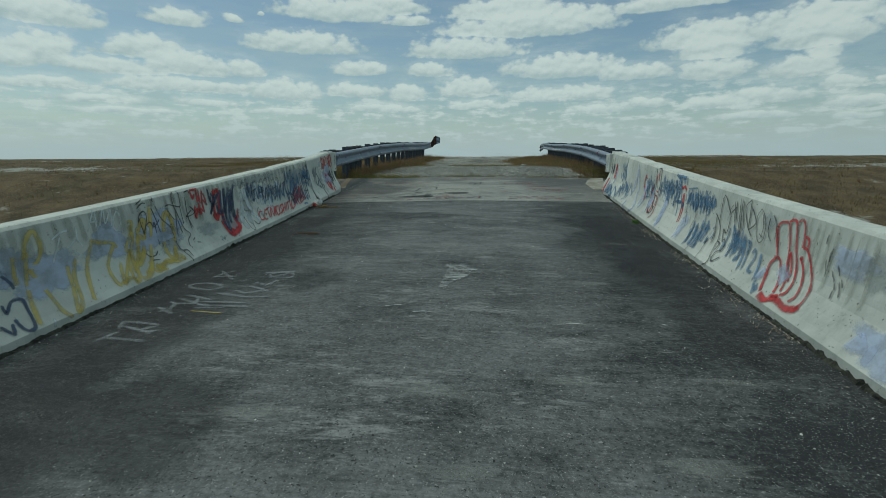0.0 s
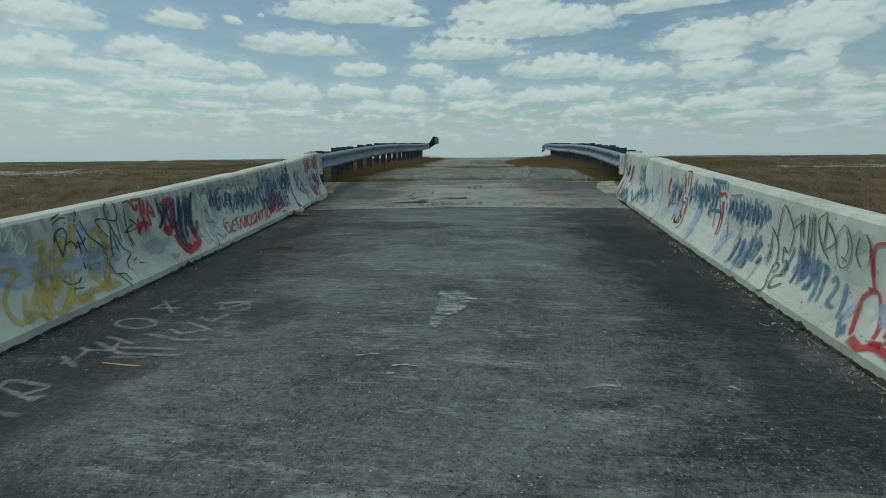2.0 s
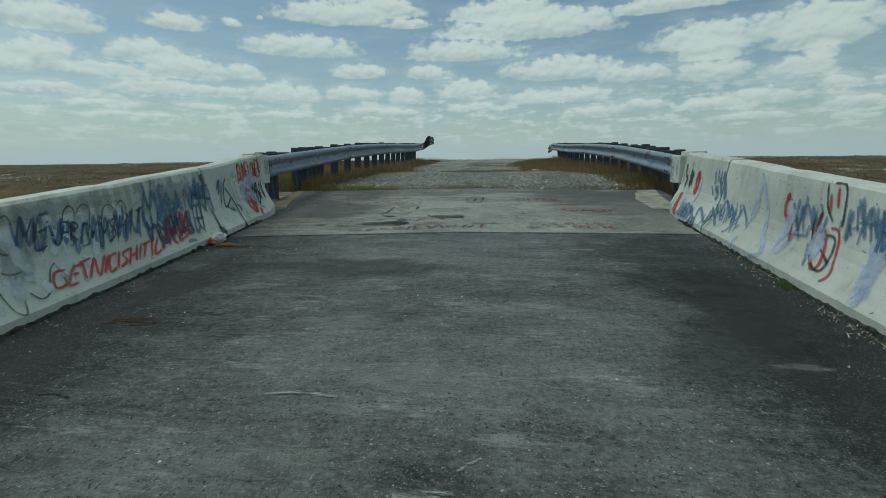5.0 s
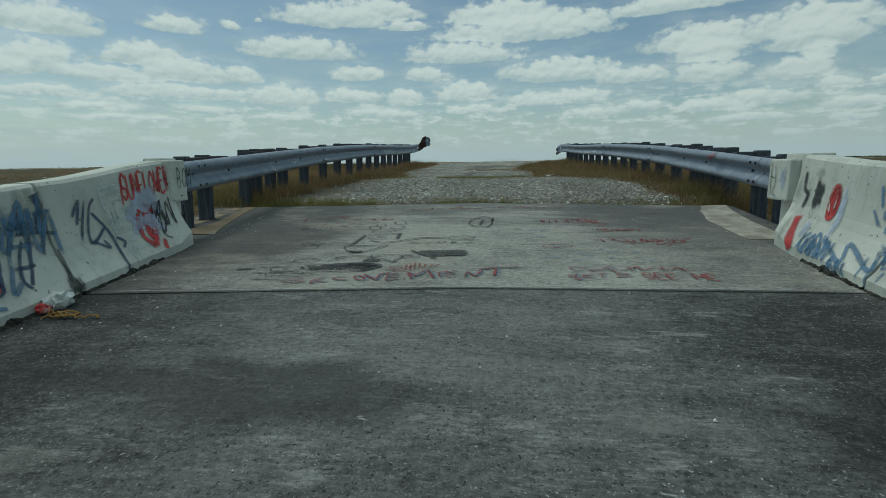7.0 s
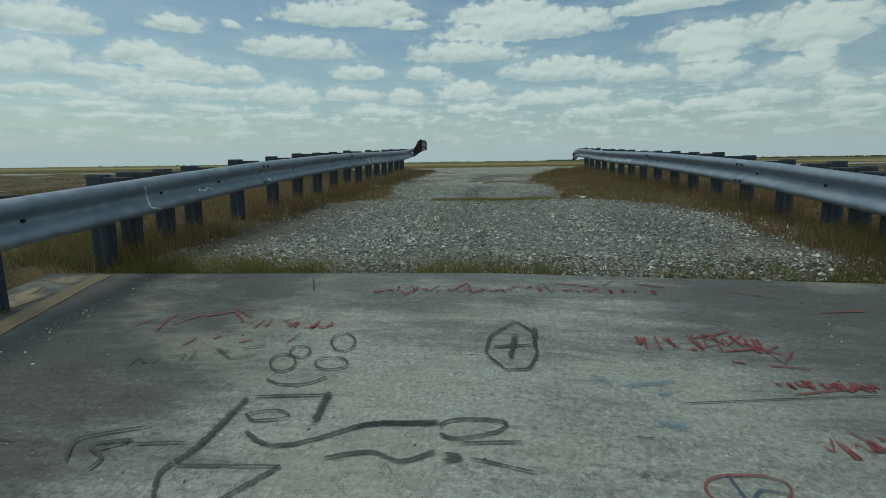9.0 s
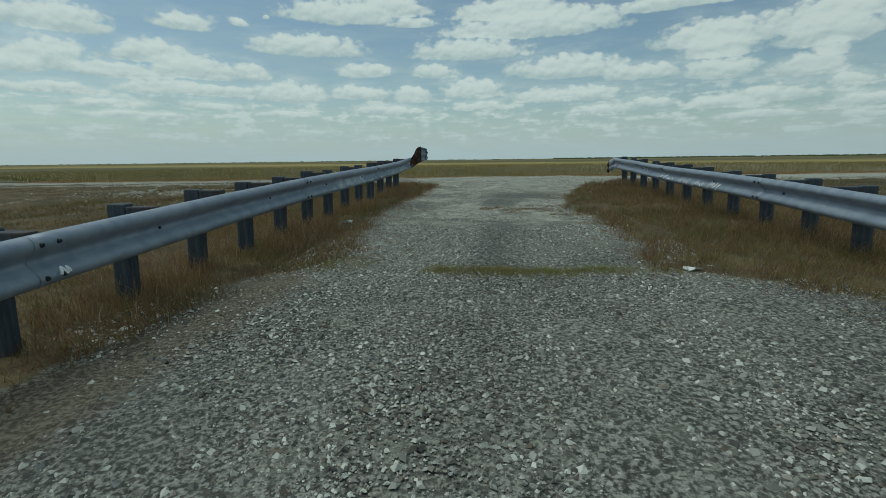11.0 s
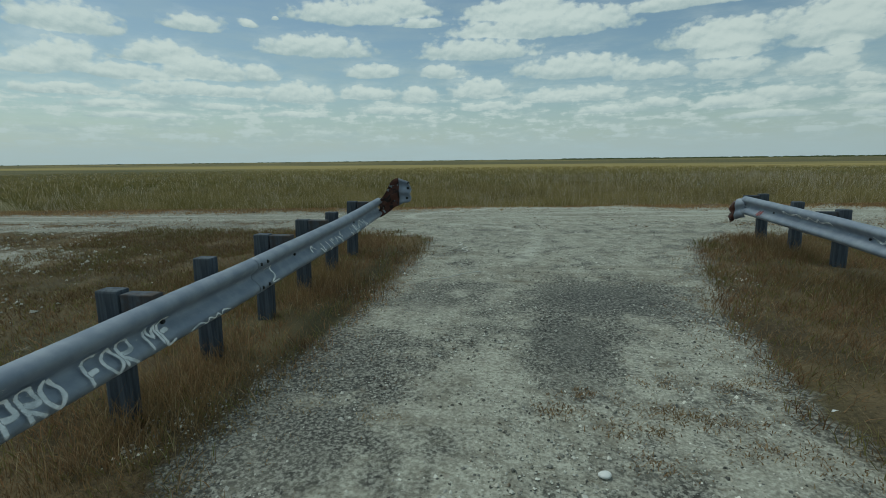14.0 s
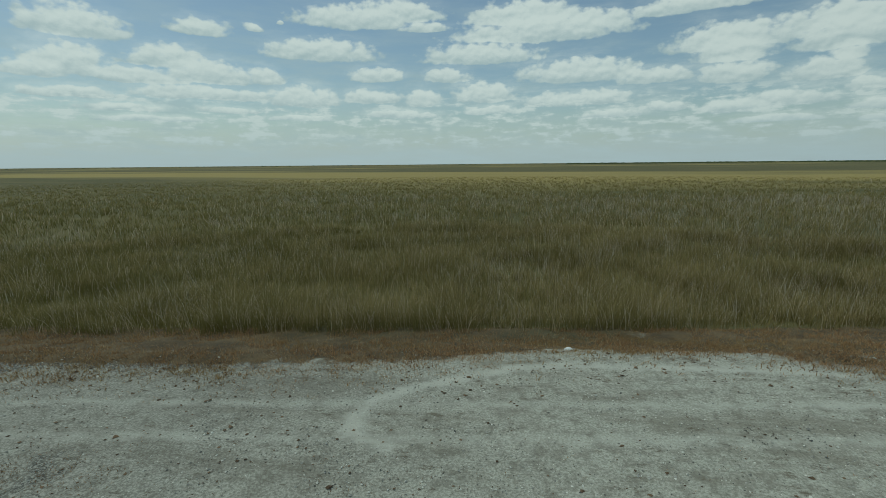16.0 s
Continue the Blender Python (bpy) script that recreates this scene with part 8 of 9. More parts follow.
ground_paint("chalk", "", DECK).line([(-1.95, 3.89), (-1.45, 3.89)], 0.032, False).line([(-1.97, 3.97), (-1.51, 3.97)], 0.032, False).line([(-1.94, 3.84), (-1.67, 3.85)], 0.032, False).line([(-1.96, 4.19), (-1.61, 4.10), (-1.40, 4.12)], 0.032, False).line([(-1.82, 4.27), (-1.68, 4.20), (-1.51, 4.28), (-1.68, 4.35)], 0.032, False).line([(-1.75, 4.39), (-1.48, 4.26)], 0.032, False).line([(-1.73, 4.50), (-1.58, 4.40), (-1.52, 4.56)], 0.032, False).line([(-1.43, 4.71), (-1.43, 4.65), (-1.49, 4.62), (-1.57, 4.62), (-1.65, 4.67), (-1.69, 4.73), (-1.66, 4.78), (-1.58, 4.80), (-1.48, 4.77), (-1.43, 4.71)], 0.032, False).line([(-1.67, 4.61), (-1.46, 4.82)], 0.032, False).line([(-1.80, 4.77), (-1.44, 4.83)], 0.032, False).done()
ground_paint("yellow", "dull yellow stroke", DECK).line([(-1.92, 3.77), (-1.77, 3.75), (-1.62, 3.74)], 0.016).done()
ground_paint("scour", "pale scoured patch", DECK).line([(0.08, 5.07), (0.20, 5.08), (0.32, 5.09)], 0.130).line([(0.11, 5.01), (0.23, 5.02), (0.36, 5.03)], 0.130).line([(0.10, 4.94), (0.26, 4.96), (0.43, 4.98)], 0.130).line([(0.10, 4.88), (0.23, 4.90), (0.37, 4.91)], 0.130).line([(0.10, 4.83), (0.23, 4.84), (0.35, 4.86)], 0.130).line([(0.10, 4.78), (0.22, 4.79), (0.34, 4.80)], 0.130).line([(0.10, 4.72), (0.21, 4.74), (0.32, 4.75)], 0.130).line([(0.10, 4.68), (0.19, 4.69), (0.28, 4.70)], 0.130).line([(0.10, 4.63), (0.17, 4.64), (0.24, 4.64)], 0.130).line([(0.09, 4.58), (0.15, 4.59), (0.20, 4.60)], 0.130).line([(0.09, 4.54), (0.13, 4.55), (0.18, 4.55)], 0.130).line([(0.09, 4.50), (0.13, 4.51), (0.17, 4.51)], 0.130).line([(0.09, 4.46), (0.13, 4.47), (0.17, 4.47)], 0.130).line([(0.09, 4.43), (0.12, 4.43), (0.16, 4.44)], 0.130).done()
ground_paint("scour", "pale scuffs", DECK).line([(0.30, 5.24), (0.35, 5.29), (0.40, 5.33)], 0.022).line([(-0.68, 5.68), (-0.52, 5.71), (-0.29, 5.68)], 0.03).line([(0.77, 7.21), (0.92, 7.18), (1.06, 7.21)], 0.022).line([(0.74, 5.01), (0.75, 4.95)], 0.022).line([(-0.28, 7.51), (-0.22, 7.47)], 0.03).line([(-0.10, 4.39), (0.00, 4.41), (0.09, 4.40)], 0.035).line([(1.29, 5.07), (1.30, 5.02)], 0.022).done()
ground_paint("scour", "", DECK).line([(-0.31, 3.94), (-0.24, 3.97), (-0.16, 3.98)], 0.03).line([(-0.06, 3.83), (0.04, 3.85), (0.13, 3.83)], 0.04).line([(-0.07, 3.74), (-0.01, 3.75)], 0.03).line([(1.31, 4.46), (1.34, 4.42)], 0.02).line([(1.04, 3.70), (1.18, 3.75), (1.29, 3.73)], 0.03).line([(1.86, 3.82), (1.88, 3.79), (1.90, 3.78)], 0.04).line([(-0.93, 3.07), (-0.91, 3.09)], 0.03).line([(1.25, 3.83), (1.26, 3.72)], 0.02).done()
ground_paint("tar", "dark damp stains on the deck", DECK).line([(-1.61, 6.59), (-1.58, 6.65), (-1.49, 6.62), (-1.43, 6.67)], 0.018).line([(-1.84, 5.62), (-1.75, 5.64), (-1.65, 5.61)], 0.02).done()

# white letters scratched on the rails
LR = on_rail(LEFT)
RR = on_rail(RIGHT)
Spray(LR, "rail_white", left_rail, "graffiti", "white scrawled letters on the rail").line([(19.24, -0.10), (19.30, -0.04)], 0.014).line([(19.30, -0.11), (19.36, -0.05)], 0.014).word("IRO", 19.46, -0.125, 0.15, 0.95, 0.020, 0.1).line([(19.88, -0.07), (19.95, -0.06)], 0.02).word("PRO", 19.98, -0.115, 0.13, 0.85, 0.022, 0.1).word("FOR", 20.40, -0.11, 0.13, 0.90, 0.020, 0.1).word("ME", 20.80, -0.10, 0.13, 0.95, 0.020, 0.1).scribble(21.35, -0.10, 0.4, 0.03, 0.012, 4, 91).line([(22.18, 0.02), (22.28, 0.03), (22.30, -0.05), (22.20, -0.09), (22.34, -0.10)], 0.016).done()
Spray(LR, "rail_white", left_rail, "graffiti").scrawl(23.6, -0.06, 1.0, 0.13, 0.024, 12, 92).scrawl(24.7, -0.06, 0.9, 0.12, 0.022, 11, 93).done()
Spray(LR, "rail_white", left_rail, "graffiti").line([(12.3, 0.1), (12.42, 0.0), (12.36, -0.08), (12.5, -0.12)], 0.016).scribble(13.2, -0.04, 0.2, 0.03, 0.012, 2, 94).scribble(14.55, -0.08, 0.08, 0.05, 0.02, 2, 95).done()
Spray(RR, "rail_white", right_rail, "graffiti", "white scrawled letters along the rail").scrawl(20.27, -0.06, 0.46, 0.12, 0.022, 9, 96).scrawl(20.8, -0.06, 0.46, 0.11, 0.022, 8, 196).scrawl(21.5, -0.06, 0.48, 0.11, 0.020, 8, 97).scrawl(22.1, -0.07, 0.5, 0.06, 0.016, 5, 197).scrawl(22.6, -0.04, 0.5, 0.12, 0.022, 9, 198).scribble(24.0, 0.02, 0.5, 0.06, 0.026, 4, 98).scribble(25.4, 0.06, 1.0, 0.05, 0.020, 6, 99).done()
Spray(RR, "dull_red", right_rail, "graffiti", "red smear on the rail").line([(12.25, 0.14), (12.4, 0.08), (12.44, 0.05)], 0.05).scribble(26.6, -0.06, 0.12, 0.08, 0.03, 2, 100).done()
Spray(RR, "faint_blue", right_rail, "graffiti").fill(12.2, -0.02, 0.3, 0.12, 101, width=0.06).done()


# ---- litter and small growth ----
def build_wad():
    """A crumpled bag."""
    rng = random.Random(4)
    empty = tagged(new("crumpled_bag"), "crumpled white and red plastic bag against the barrier", "litter")
    x, y = -2.66, 8.58
    empty.location = (x, y, deck_z(x, y))
    for name, centre, size, mat in (("bag", (0, 0, 0.055), 0.075, MAT["white"]), ("red_wrapper", (-0.02, -0.10, 0.025), 0.04, MAT["red"])):
        bm = bmesh.new()
        bmesh.ops.create_icosphere(bm, subdivisions=3, radius=size)
        for v in bm.verts:
            k = 1 + 0.45 * noise.noise(v.co * 26) + 0.3 * noise.noise(v.co * 70)
            v.co = Vector((v.co.x * k, v.co.y * k * 1.05, max(v.co.z * k * 0.85, -centre[2] + 0.002))) + Vector(centre)
        part(name, bm, mat, empty)
    return empty


def tube(bm, points, radius, sides=5):
    rings = []
    for i, p in enumerate(points):
        a, b = Vector(points[max(0, i - 1)]), Vector(points[min(len(points) - 1, i + 1)])
        way = (b - a).normalized()
        u = way.cross(Vector((0, 0, 1)))
        u = u.normalized() if u.length > 1e-4 else Vector((1, 0, 0))
        w = way.cross(u)
        rings.append([tuple(Vector(p) + (u * math.cos(2 * math.pi * k / sides) + w * math.sin(2 * math.pi * k / sides)) * radius) for k in range(sides)])
    sweep(bm, rings)


build_wad()
bm = bmesh.new()
cord = [(-2.56 + 0.10 * math.sin(i * 0.9) + 0.004 * i, 8.44 + 0.05 * math.cos(i * 1.3)) for i in range(20)] + [(-2.48 + 0.016 * i, 8.41 + 0.015 * math.sin(i * 0.6)) for i in range(18)]
tube(bm, [(x, y, deck_z(x, y) + 0.012 + 0.008 * (i % 3)) for i, (x, y) in enumerate(cord)], 0.006)
tagged(link_mesh("cord", bm, material("ochre_cord", lambda n, p: (n.mix(n.noise(p, 40.0), (0.20, 0.11, 0.03), (0.34, 0.20, 0.06)), 0.85, 0.0))), "tangled ochre cord lying on the deck", "cord")
bm = bmesh.new()
tube(bm, [(x, y, deck_z(x, y) + 0.008) for x, y in eased([(-2.0, 6.42), (-1.83, 6.47), (-2.18, 6.5), (-1.9, 6.54), (-2.23, 6.44)])], 0.003)
tagged(link_mesh("straw", bm, MAT["dry"]), "pale loop of dry straw lying on the deck", "straw")

PLASTIC = material("white_plastic", lambda n, p: (n.mix(n.noise(p, 30.0), (0.55, 0.57, 0.56), (0.75, 0.76, 0.74)), 0.5, 0.0))


def build_scrap(x, y, size, label):
    """A flat torn scrap, curled at its edges."""
    rng = random.Random(int(abs(x) * 100))
    bm = bmesh.new()
    rings = []
    for lift in (0.0, 0.006):
        rings.append([bm.verts.new((x + size * math.cos(a) * k, y + size * 0.6 * math.sin(a) * k, float(land_z(x, y)) + 0.012 + lift + 0.16 * size * (1 + math.cos(a * 2 + x))))
                      for a, k in ((2 * math.pi * i / 12, 0.7 + 0.3 * math.sin(i * 2.3 + x)) for i in range(12))])
    bm.faces.new(rings[0])
    bm.faces.new(rings[1])
    for i in range(12):
        bm.faces.new((rings[0][i], rings[0][(i + 1) % 12], rings[1][(i + 1) % 12], rings[1][i]))
    tagged(link_mesh("plastic_scrap", bm, PLASTIC), label, "litter")


build_scrap(1.49, 16.62, 0.10, "torn white plastic scrap on the gravel")
build_scrap(1.22, 21.57, 0.06, "torn white plastic scrap among brown sprigs")
build_scrap(-2.80, 19.45, 0.13, "crumpled white plastic sheet in the dry verge")
for points, label in (([(-1.89, 24.34), (-1.7, 24.42), (-1.5, 24.62), (-1.27, 24.76)], "white cord stretched over the gravel"), ([(-1.79, 26.7), (-1.7, 26.55), (-1.76, 26.4), (-1.60, 26.3), (-1.66, 26.12), (-1.56, 26.02), (-1.6, 25.9)], "loop of white cord by the rail's end")):
    bm = bmesh.new()
    tube(bm, [(x, y, float(land_z(x, y)) + 0.018) for x, y in eased(points)], 0.0045)
    tagged(link_mesh("white_cord", bm, PLASTIC), label, "cord")
for x, y, size, label in ((-0.38, 20.8, 0.030, "pale rounded stone lying on the dusty lane"), (-0.52, 33.05, 0.06, "white stone in the brown verge beyond the road")):
    bm = bmesh.new()
    bmesh.ops.create_icosphere(bm, subdivisions=3, radius=size)
    for v in bm.verts:
        k = 1 + 0.35 * noise.noise(v.co * 18 + Vector((x, y, 0)))
        v.co = Vector((v.co.x * k * 1.2 + x, v.co.y * k + y, v.co.z * k * 0.6 + float(land_z(x, y)) + size * 0.45))
    tagged(link_mesh("pale_stone", bm, PLASTIC, smooth=True), label, "stone")


def scatter_stones(name, xy, sizes, zfun, mat, label, seed, flat=0.6, dark=None):
    rng = np.random.default_rng(seed)
    count = len(xy)
    # a lump of which the part in the ground is left open
    lump = np.array([(1, 0, -0.3), (0, 1, -0.3), (-1, 0, -0.3), (0, -1, -0.3), (0.35, 0.3, 0.8), (-0.35, -0.25, 0.9)], float)
    tri = np.array([(0, 1, 4), (1, 2, 4), (2, 5, 4), (2, 3, 5), (3, 0, 5), (0, 4, 5)])
    shape = lump[None] * rng.uniform(0.6, 1.25, (count, 6, 1)) + rng.uniform(-0.2, 0.2, (count, 6, 3))
    shape = shape * sizes[:, None, None] * np.array([1, 1, flat])
    a = rng.uniform(0, 2 * np.pi, count)
    c, s = np.cos(a)[:, None], np.sin(a)[:, None]
    x, y = shape[..., 0] * c - shape[..., 1] * s, shape[..., 0] * s + shape[..., 1] * c
    z = zfun(xy[:, 0], xy[:, 1])[:, None] + shape[..., 2] + sizes[:, None] * 0.25
    verts = np.stack([x + xy[:, :1], y + xy[:, 1:], z], -1).reshape(-1, 3)
    faces = (tri[None] + 6 * np.arange(count)[:, None, None]).reshape(-1, 3)
    ob = raw_mesh(name, verts, faces, mat)
    if dark is not None:
        shade = ob.data.attributes.new("coarse", "FLOAT", "POINT")
        shade.data.foreach_set("value", np.repeat(dark, 6).astype(np.float32))
    return tagged(ob, label, "stones", kind="stuff")


def deck_zs(x, y):
    u = y - 9.5
    return 0.905 + 0.098 * u + 0.002 * u * u - 0.015 * np.abs(x)


rng = np.random.default_rng(7)
n_grit = 4200
gx = np.concatenate([rng.uniform(-2.6, 2.6, n_grit // 2), rng.choice([-1, 1], n_grit // 2) * (2.72 - rng.exponential(0.09, n_grit // 2).clip(0, 1.5))])
gy = rng.uniform(0.5, 12.0, n_grit)
scatter_stones("deck_grit", np.stack([gx, gy], -1), rng.uniform(0.002, 0.0048, n_grit) * rng.choice([1, 1, 1, 1, 1, 2.0], n_grit), deck_zs, MAT["chips"], "small pale chips of stone strewn over the deck", 8)

n_gravel = 170000
gy = np.concatenate([rng.uniform(12.35, 19.0, n_gravel * 60 // 100), 19.0 + 12.5 * rng.random(n_gravel - n_gravel * 60 // 100) ** 1.5])
lo, hi = lane_edges(gy)
gx = np.clip(lo, -5, 0) - 0.45 + rng.random(n_gravel) * (np.clip(hi, 0, 5) - np.clip(lo, -5, 0) + 0.9)
bare = rng.random(n_gravel) < 1 - 0.62 * bare_dirt(gx, gy)
gx, gy = gx[bare], gy[bare]
n_gravel = len(gx)
size = rng.lognormal(math.log(0.0064), 0.55, n_gravel).clip(0.0025, 0.026) * np.interp(gy, [12, 14.5, 17, 26], [1.2, 1.05, 0.80, 0.75])
scatter_stones("gravel", np.stack([gx, gy], -1), size, lambda x, y: land_z(x, y), MAT["chips"], "loose grey gravel covering the lane between the rails", 9, dark=dark_gravel(gx, gy))

n_road = 9000
gx, v = rng.uniform(-11, 8, n_road), rng.uniform(28.4, 33.4, n_road)
scatter_stones("road_pebbles", np.stack([gx, v + SKEW * gx], -1), rng.lognormal(math.log(0.007), 0.45, n_road).clip(0.003, 0.025), land_z, MAT["chips"], "pebbles on the pale dirt road along the levee", 10)

n_litter = 4200
gx, v = rng.uniform(-12, 9, n_litter), np.where(rng.random(n_litter) < 0.45, rng.normal(32.35, 0.45, n_litter), rng.uniform(28.3, 33.0, n_litter))
keep = rng.random(n_litter) < np.interp(gx, [-12, -5, -2, 9], [1.0, 1.0, 0.45, 0.6])
xy = np.column_stack([gx, v + SKEW * gx])[keep]
brown = material("brown_litter", lambda n, p: (n.mix(island(n), (0.060, 0.040, 0.024), (0.185, 0.125, 0.075)), 0.95, 0.0))
scatter_stones("road_litter", xy, rng.lognormal(math.log(0.013), 0.5, len(xy)).clip(0.005, 0.04), land_z, brown, "brown crumbs of dead leaves and clods on the dirt road", 12, 0.35)

rubble = [(-9.6, 24.9, 1.4, 0.8, 1500), (-7.4, 22.6, 0.6, 0.5, 250), (-11.5, 27.6, 1.6, 0.5, 250), (-14.0, 14.0, 2.0, 0.8, 300), (12.5, 16.5, 1.8, 0.5, 300), (15.5, 18.0, 2.4, 0.6, 300)]
xy = np.concatenate([rng.normal((a, b), (c, d), (k, 2)) for a, b, c, d, k in rubble])
scatter_stones("marl_rubble", xy, rng.lognormal(math.log(0.017), 0.5, len(xy)).clip(0.006, 0.05), land_z, material("pale_marl", lambda n, p: (n.mix(island(n), (0.26, 0.26, 0.23), (0.52, 0.52, 0.46)), 0.92, 0.0)), "pale marl rubble on the levee's slope", 11)


def blades(name, xyz, high, wide, lean, mat, label, seed, category="grass"):
    """Tapered blades, each bent once."""
    rng = np.random.default_rng(seed)
    count = len(xyz)
    a, b = rng.uniform(0, 2 * np.pi, count), rng.uniform(0, 2 * np.pi, count)
    side = np.stack([np.cos(a), np.sin(a), np.zeros(count)], -1) * wide[:, None] / 2
    bend = np.stack([np.cos(b), np.sin(b), np.zeros(count)], -1) * (high * lean)[:, None]
    up = np.stack([np.zeros(count), np.zeros(count), high], -1)
    mid = xyz + up * 0.55 + bend * 0.35
    tip = xyz + up + bend
    verts = np.stack([xyz - side, xyz + side, mid - side * 0.8, mid + side * 0.8, tip], 1).reshape(-1, 3)
    faces = (np.array([(0, 1, 3), (0, 3, 2), (2, 3, 4)])[None] + 5 * np.arange(count)[:, None, None]).reshape(-1, 3)
    ob = raw_mesh(name, verts, faces, mat)
    reach = ob.data.attributes.new("reach", "FLOAT", "POINT")
    reach.data.foreach_set("value", np.tile(np.array([0, 0, 0.55, 0.55, 1], np.float32), count))
    return tagged(ob, label, category, kind="stuff")


def tufts(centres, per, spread, rng):
    """Blades gathered round tuft centres."""
    xy = np.repeat(centres, per, 0)
    return xy + rng.normal(0, spread, xy.shape)


def outside_lane(xy, slack=0.0):
    lo, hi = lane_edges(xy[:, 1])
    return (xy[:, 0] < lo + slack) | (xy[:, 0] > hi - slack)


def stand(name, xy, low, high, wide, lean, mat, label, seed):
    rng = np.random.default_rng(seed)
    z = land_z(xy[:, 0], xy[:, 1]) - 0.01
    tall = rng.uniform(low, high, len(xy)) * rng.uniform(0.6, 1.0, len(xy))
    blades(name, np.column_stack([xy, z]), tall, rng.uniform(wide * 0.6, wide * 1.4, len(xy)), rng.uniform(0.1, lean, len(xy)), mat, label, seed)


# verges between gravel and rail, and behind the rails
c = np.column_stack([rng.uniform(-5.5, 6.0, 22000), rng.uniform(12.3, 28.2, 22000)])
c = c[outside_lane(c, 0.15)]
keep = rng.random(len(c)) < np.interp(np.abs(c[:, 0]), [0, 2, 4, 6], [0.5, 0.9, 0.9, 0.6])
c = c[keep]
part_a = rng.random(len(c)) < 0.72
stand("dry_grass", tufts(c[part_a], 12, 0.06, rng), 0.03, 0.18, 0.0058, 1.4, MAT["dry"], "dry reddish-brown grass along the guardrails", 20)
stand("olive_grass", tufts(c[~part_a], 12, 0.06, rng), 0.03, 0.18, 0.0062, 1.4, MAT["olive"], "olive green grass among the dry verge", 21)
# taller growth along the rails and round the posts
c = np.concatenate([np.column_stack([rng.normal(-3.25, 0.26, 2000), rng.uniform(12.25, 26.6, 2000)]), np.column_stack([rng.normal(3.50, 0.30, 2000), rng.uniform(12.25, 27.4, 2000)])])
c = c[outside_lane(c, 0.0) & (rng.random(len(c)) < 0.45 + 0.5 * np.sin(c[:, 1] * 2.3 + c[:, 0]))]
stand("tall_grass", tufts(c, 16, 0.07, rng), 0.08, 0.34, 0.0042, 0.9, MAT["straw"], "taller dry grass along the foot of the guardrails", 22)
c = np.concatenate([np.column_stack([rng.uniform(-4.3, -2.3, 420), rng.uniform(12.2, 13.6, 420)]), np.column_stack([rng.uniform(2.4, 4.4, 420), rng.uniform(12.2, 13.5, 420)])])
c = c[outside_lane(c, -0.1)]
stand("tall_weeds", tufts(c, 14, 0.06, rng), 0.06, 0.28, 0.0048, 1.0, MAT["olive"], "tall green and straw weeds beside the slab's end", 35)
# a ragged belt of low growth between the slab and the gravel
gx = rng.uniform(-3.2, 3.2, 2600)
lush = np.interp(gx, [-3.2, -2.0, -1.5, -1.1, -0.75, -0.5, 0.45, 0.7, 1.15, 1.35, 2.3, 2.7, 3.2], [1, 1, 0.7, 0.05, 0.1, 0.8, 0.8, 0.05, 0.05, 0.6, 0.5, 1, 1])
c = np.column_stack([gx, 12.15 + np.abs(rng.normal(0, 0.17, 2600))])
green_part = c[rng.random(2600) < 0.5 * lush]
straw_part = c[rng.random(2600) < 0.12 + 0.2 * lush]
stand("weeds", tufts(green_part, 12, 0.05, rng), 0.04, 0.15, 0.005, 1.2, MAT["green"], "green weeds at the end of the slab", 23)
stand("straw_belt", tufts(straw_part, 12, 0.07, rng), 0.02, 0.09, 0.005, 1.6, MAT["straw"], "flattened dry straw at the end of the slab", 36)
# strips of green where the gravel has joints
c = np.concatenate([np.column_stack([rng.uniform(-1.0, 0.45, 400), rng.normal(16.52, 0.065, 400)]), np.column_stack([rng.uniform(0.45, 0.95, 110), rng.normal(16.6, 0.05, 110)]), np.column_stack([rng.uniform(0.95, 1.5, 40), rng.normal(16.62, 0.05, 40)]), np.column_stack([rng.uniform(-2.9, -1.6, 200), rng.normal(16.7, 0.13, 200)])])
stand("green_strip", tufts(c, 10, 0.045, rng), 0.02, 0.075, 0.0042, 1.4, MAT["green"], "low green grass growing in strips across the gravel", 24)
c = np.concatenate([rng.normal((a, b), (w, 0.05), (k, 2)) for a, b, w, k in ((-0.53, 21.44, 0.08, 26), (-0.31, 21.63, 0.1, 20), (0.22, 21.87, 0.12, 18), (0.15, 21.46, 0.14, 34), (0.43, 21.4, 0.14, 34), (-0.2, 21.24, 0.08, 20), (0.05, 21.24, 0.06, 14), (-0.07, 20.93, 0.1, 20), (-1.71, 21.21, 0.08, 14), (0.7, 21.1, 0.2, 30), (1.0, 21.9, 0.25, 40), (0.9, 20.6, 0.3, 40), (1.2, 19.6, 0.2, 30))])
stand("brown_sprigs", tufts(c, 10, 0.03, rng), 0.015, 0.055, 0.006, 1.6, MAT["straw"], "flat brown sprigs in the gravel", 25)
# ragged fringe of low growth that creeps from the verges onto the stones
gy = rng.uniform(15.2, 26.6, 1500)
lo, hi = lane_edges(gy)
creep = rng.exponential(0.20, 1500).clip(0, 0.9)
c = np.column_stack([np.where(rng.random(1500) < 0.5, lo + creep, hi - creep), gy])
stand("fringe_grass", tufts(c, 8, 0.05, rng), 0.012, 0.06, 0.006, 1.6, MAT["straw"], "low reddish growth creeping over the edges of the gravel", 37)
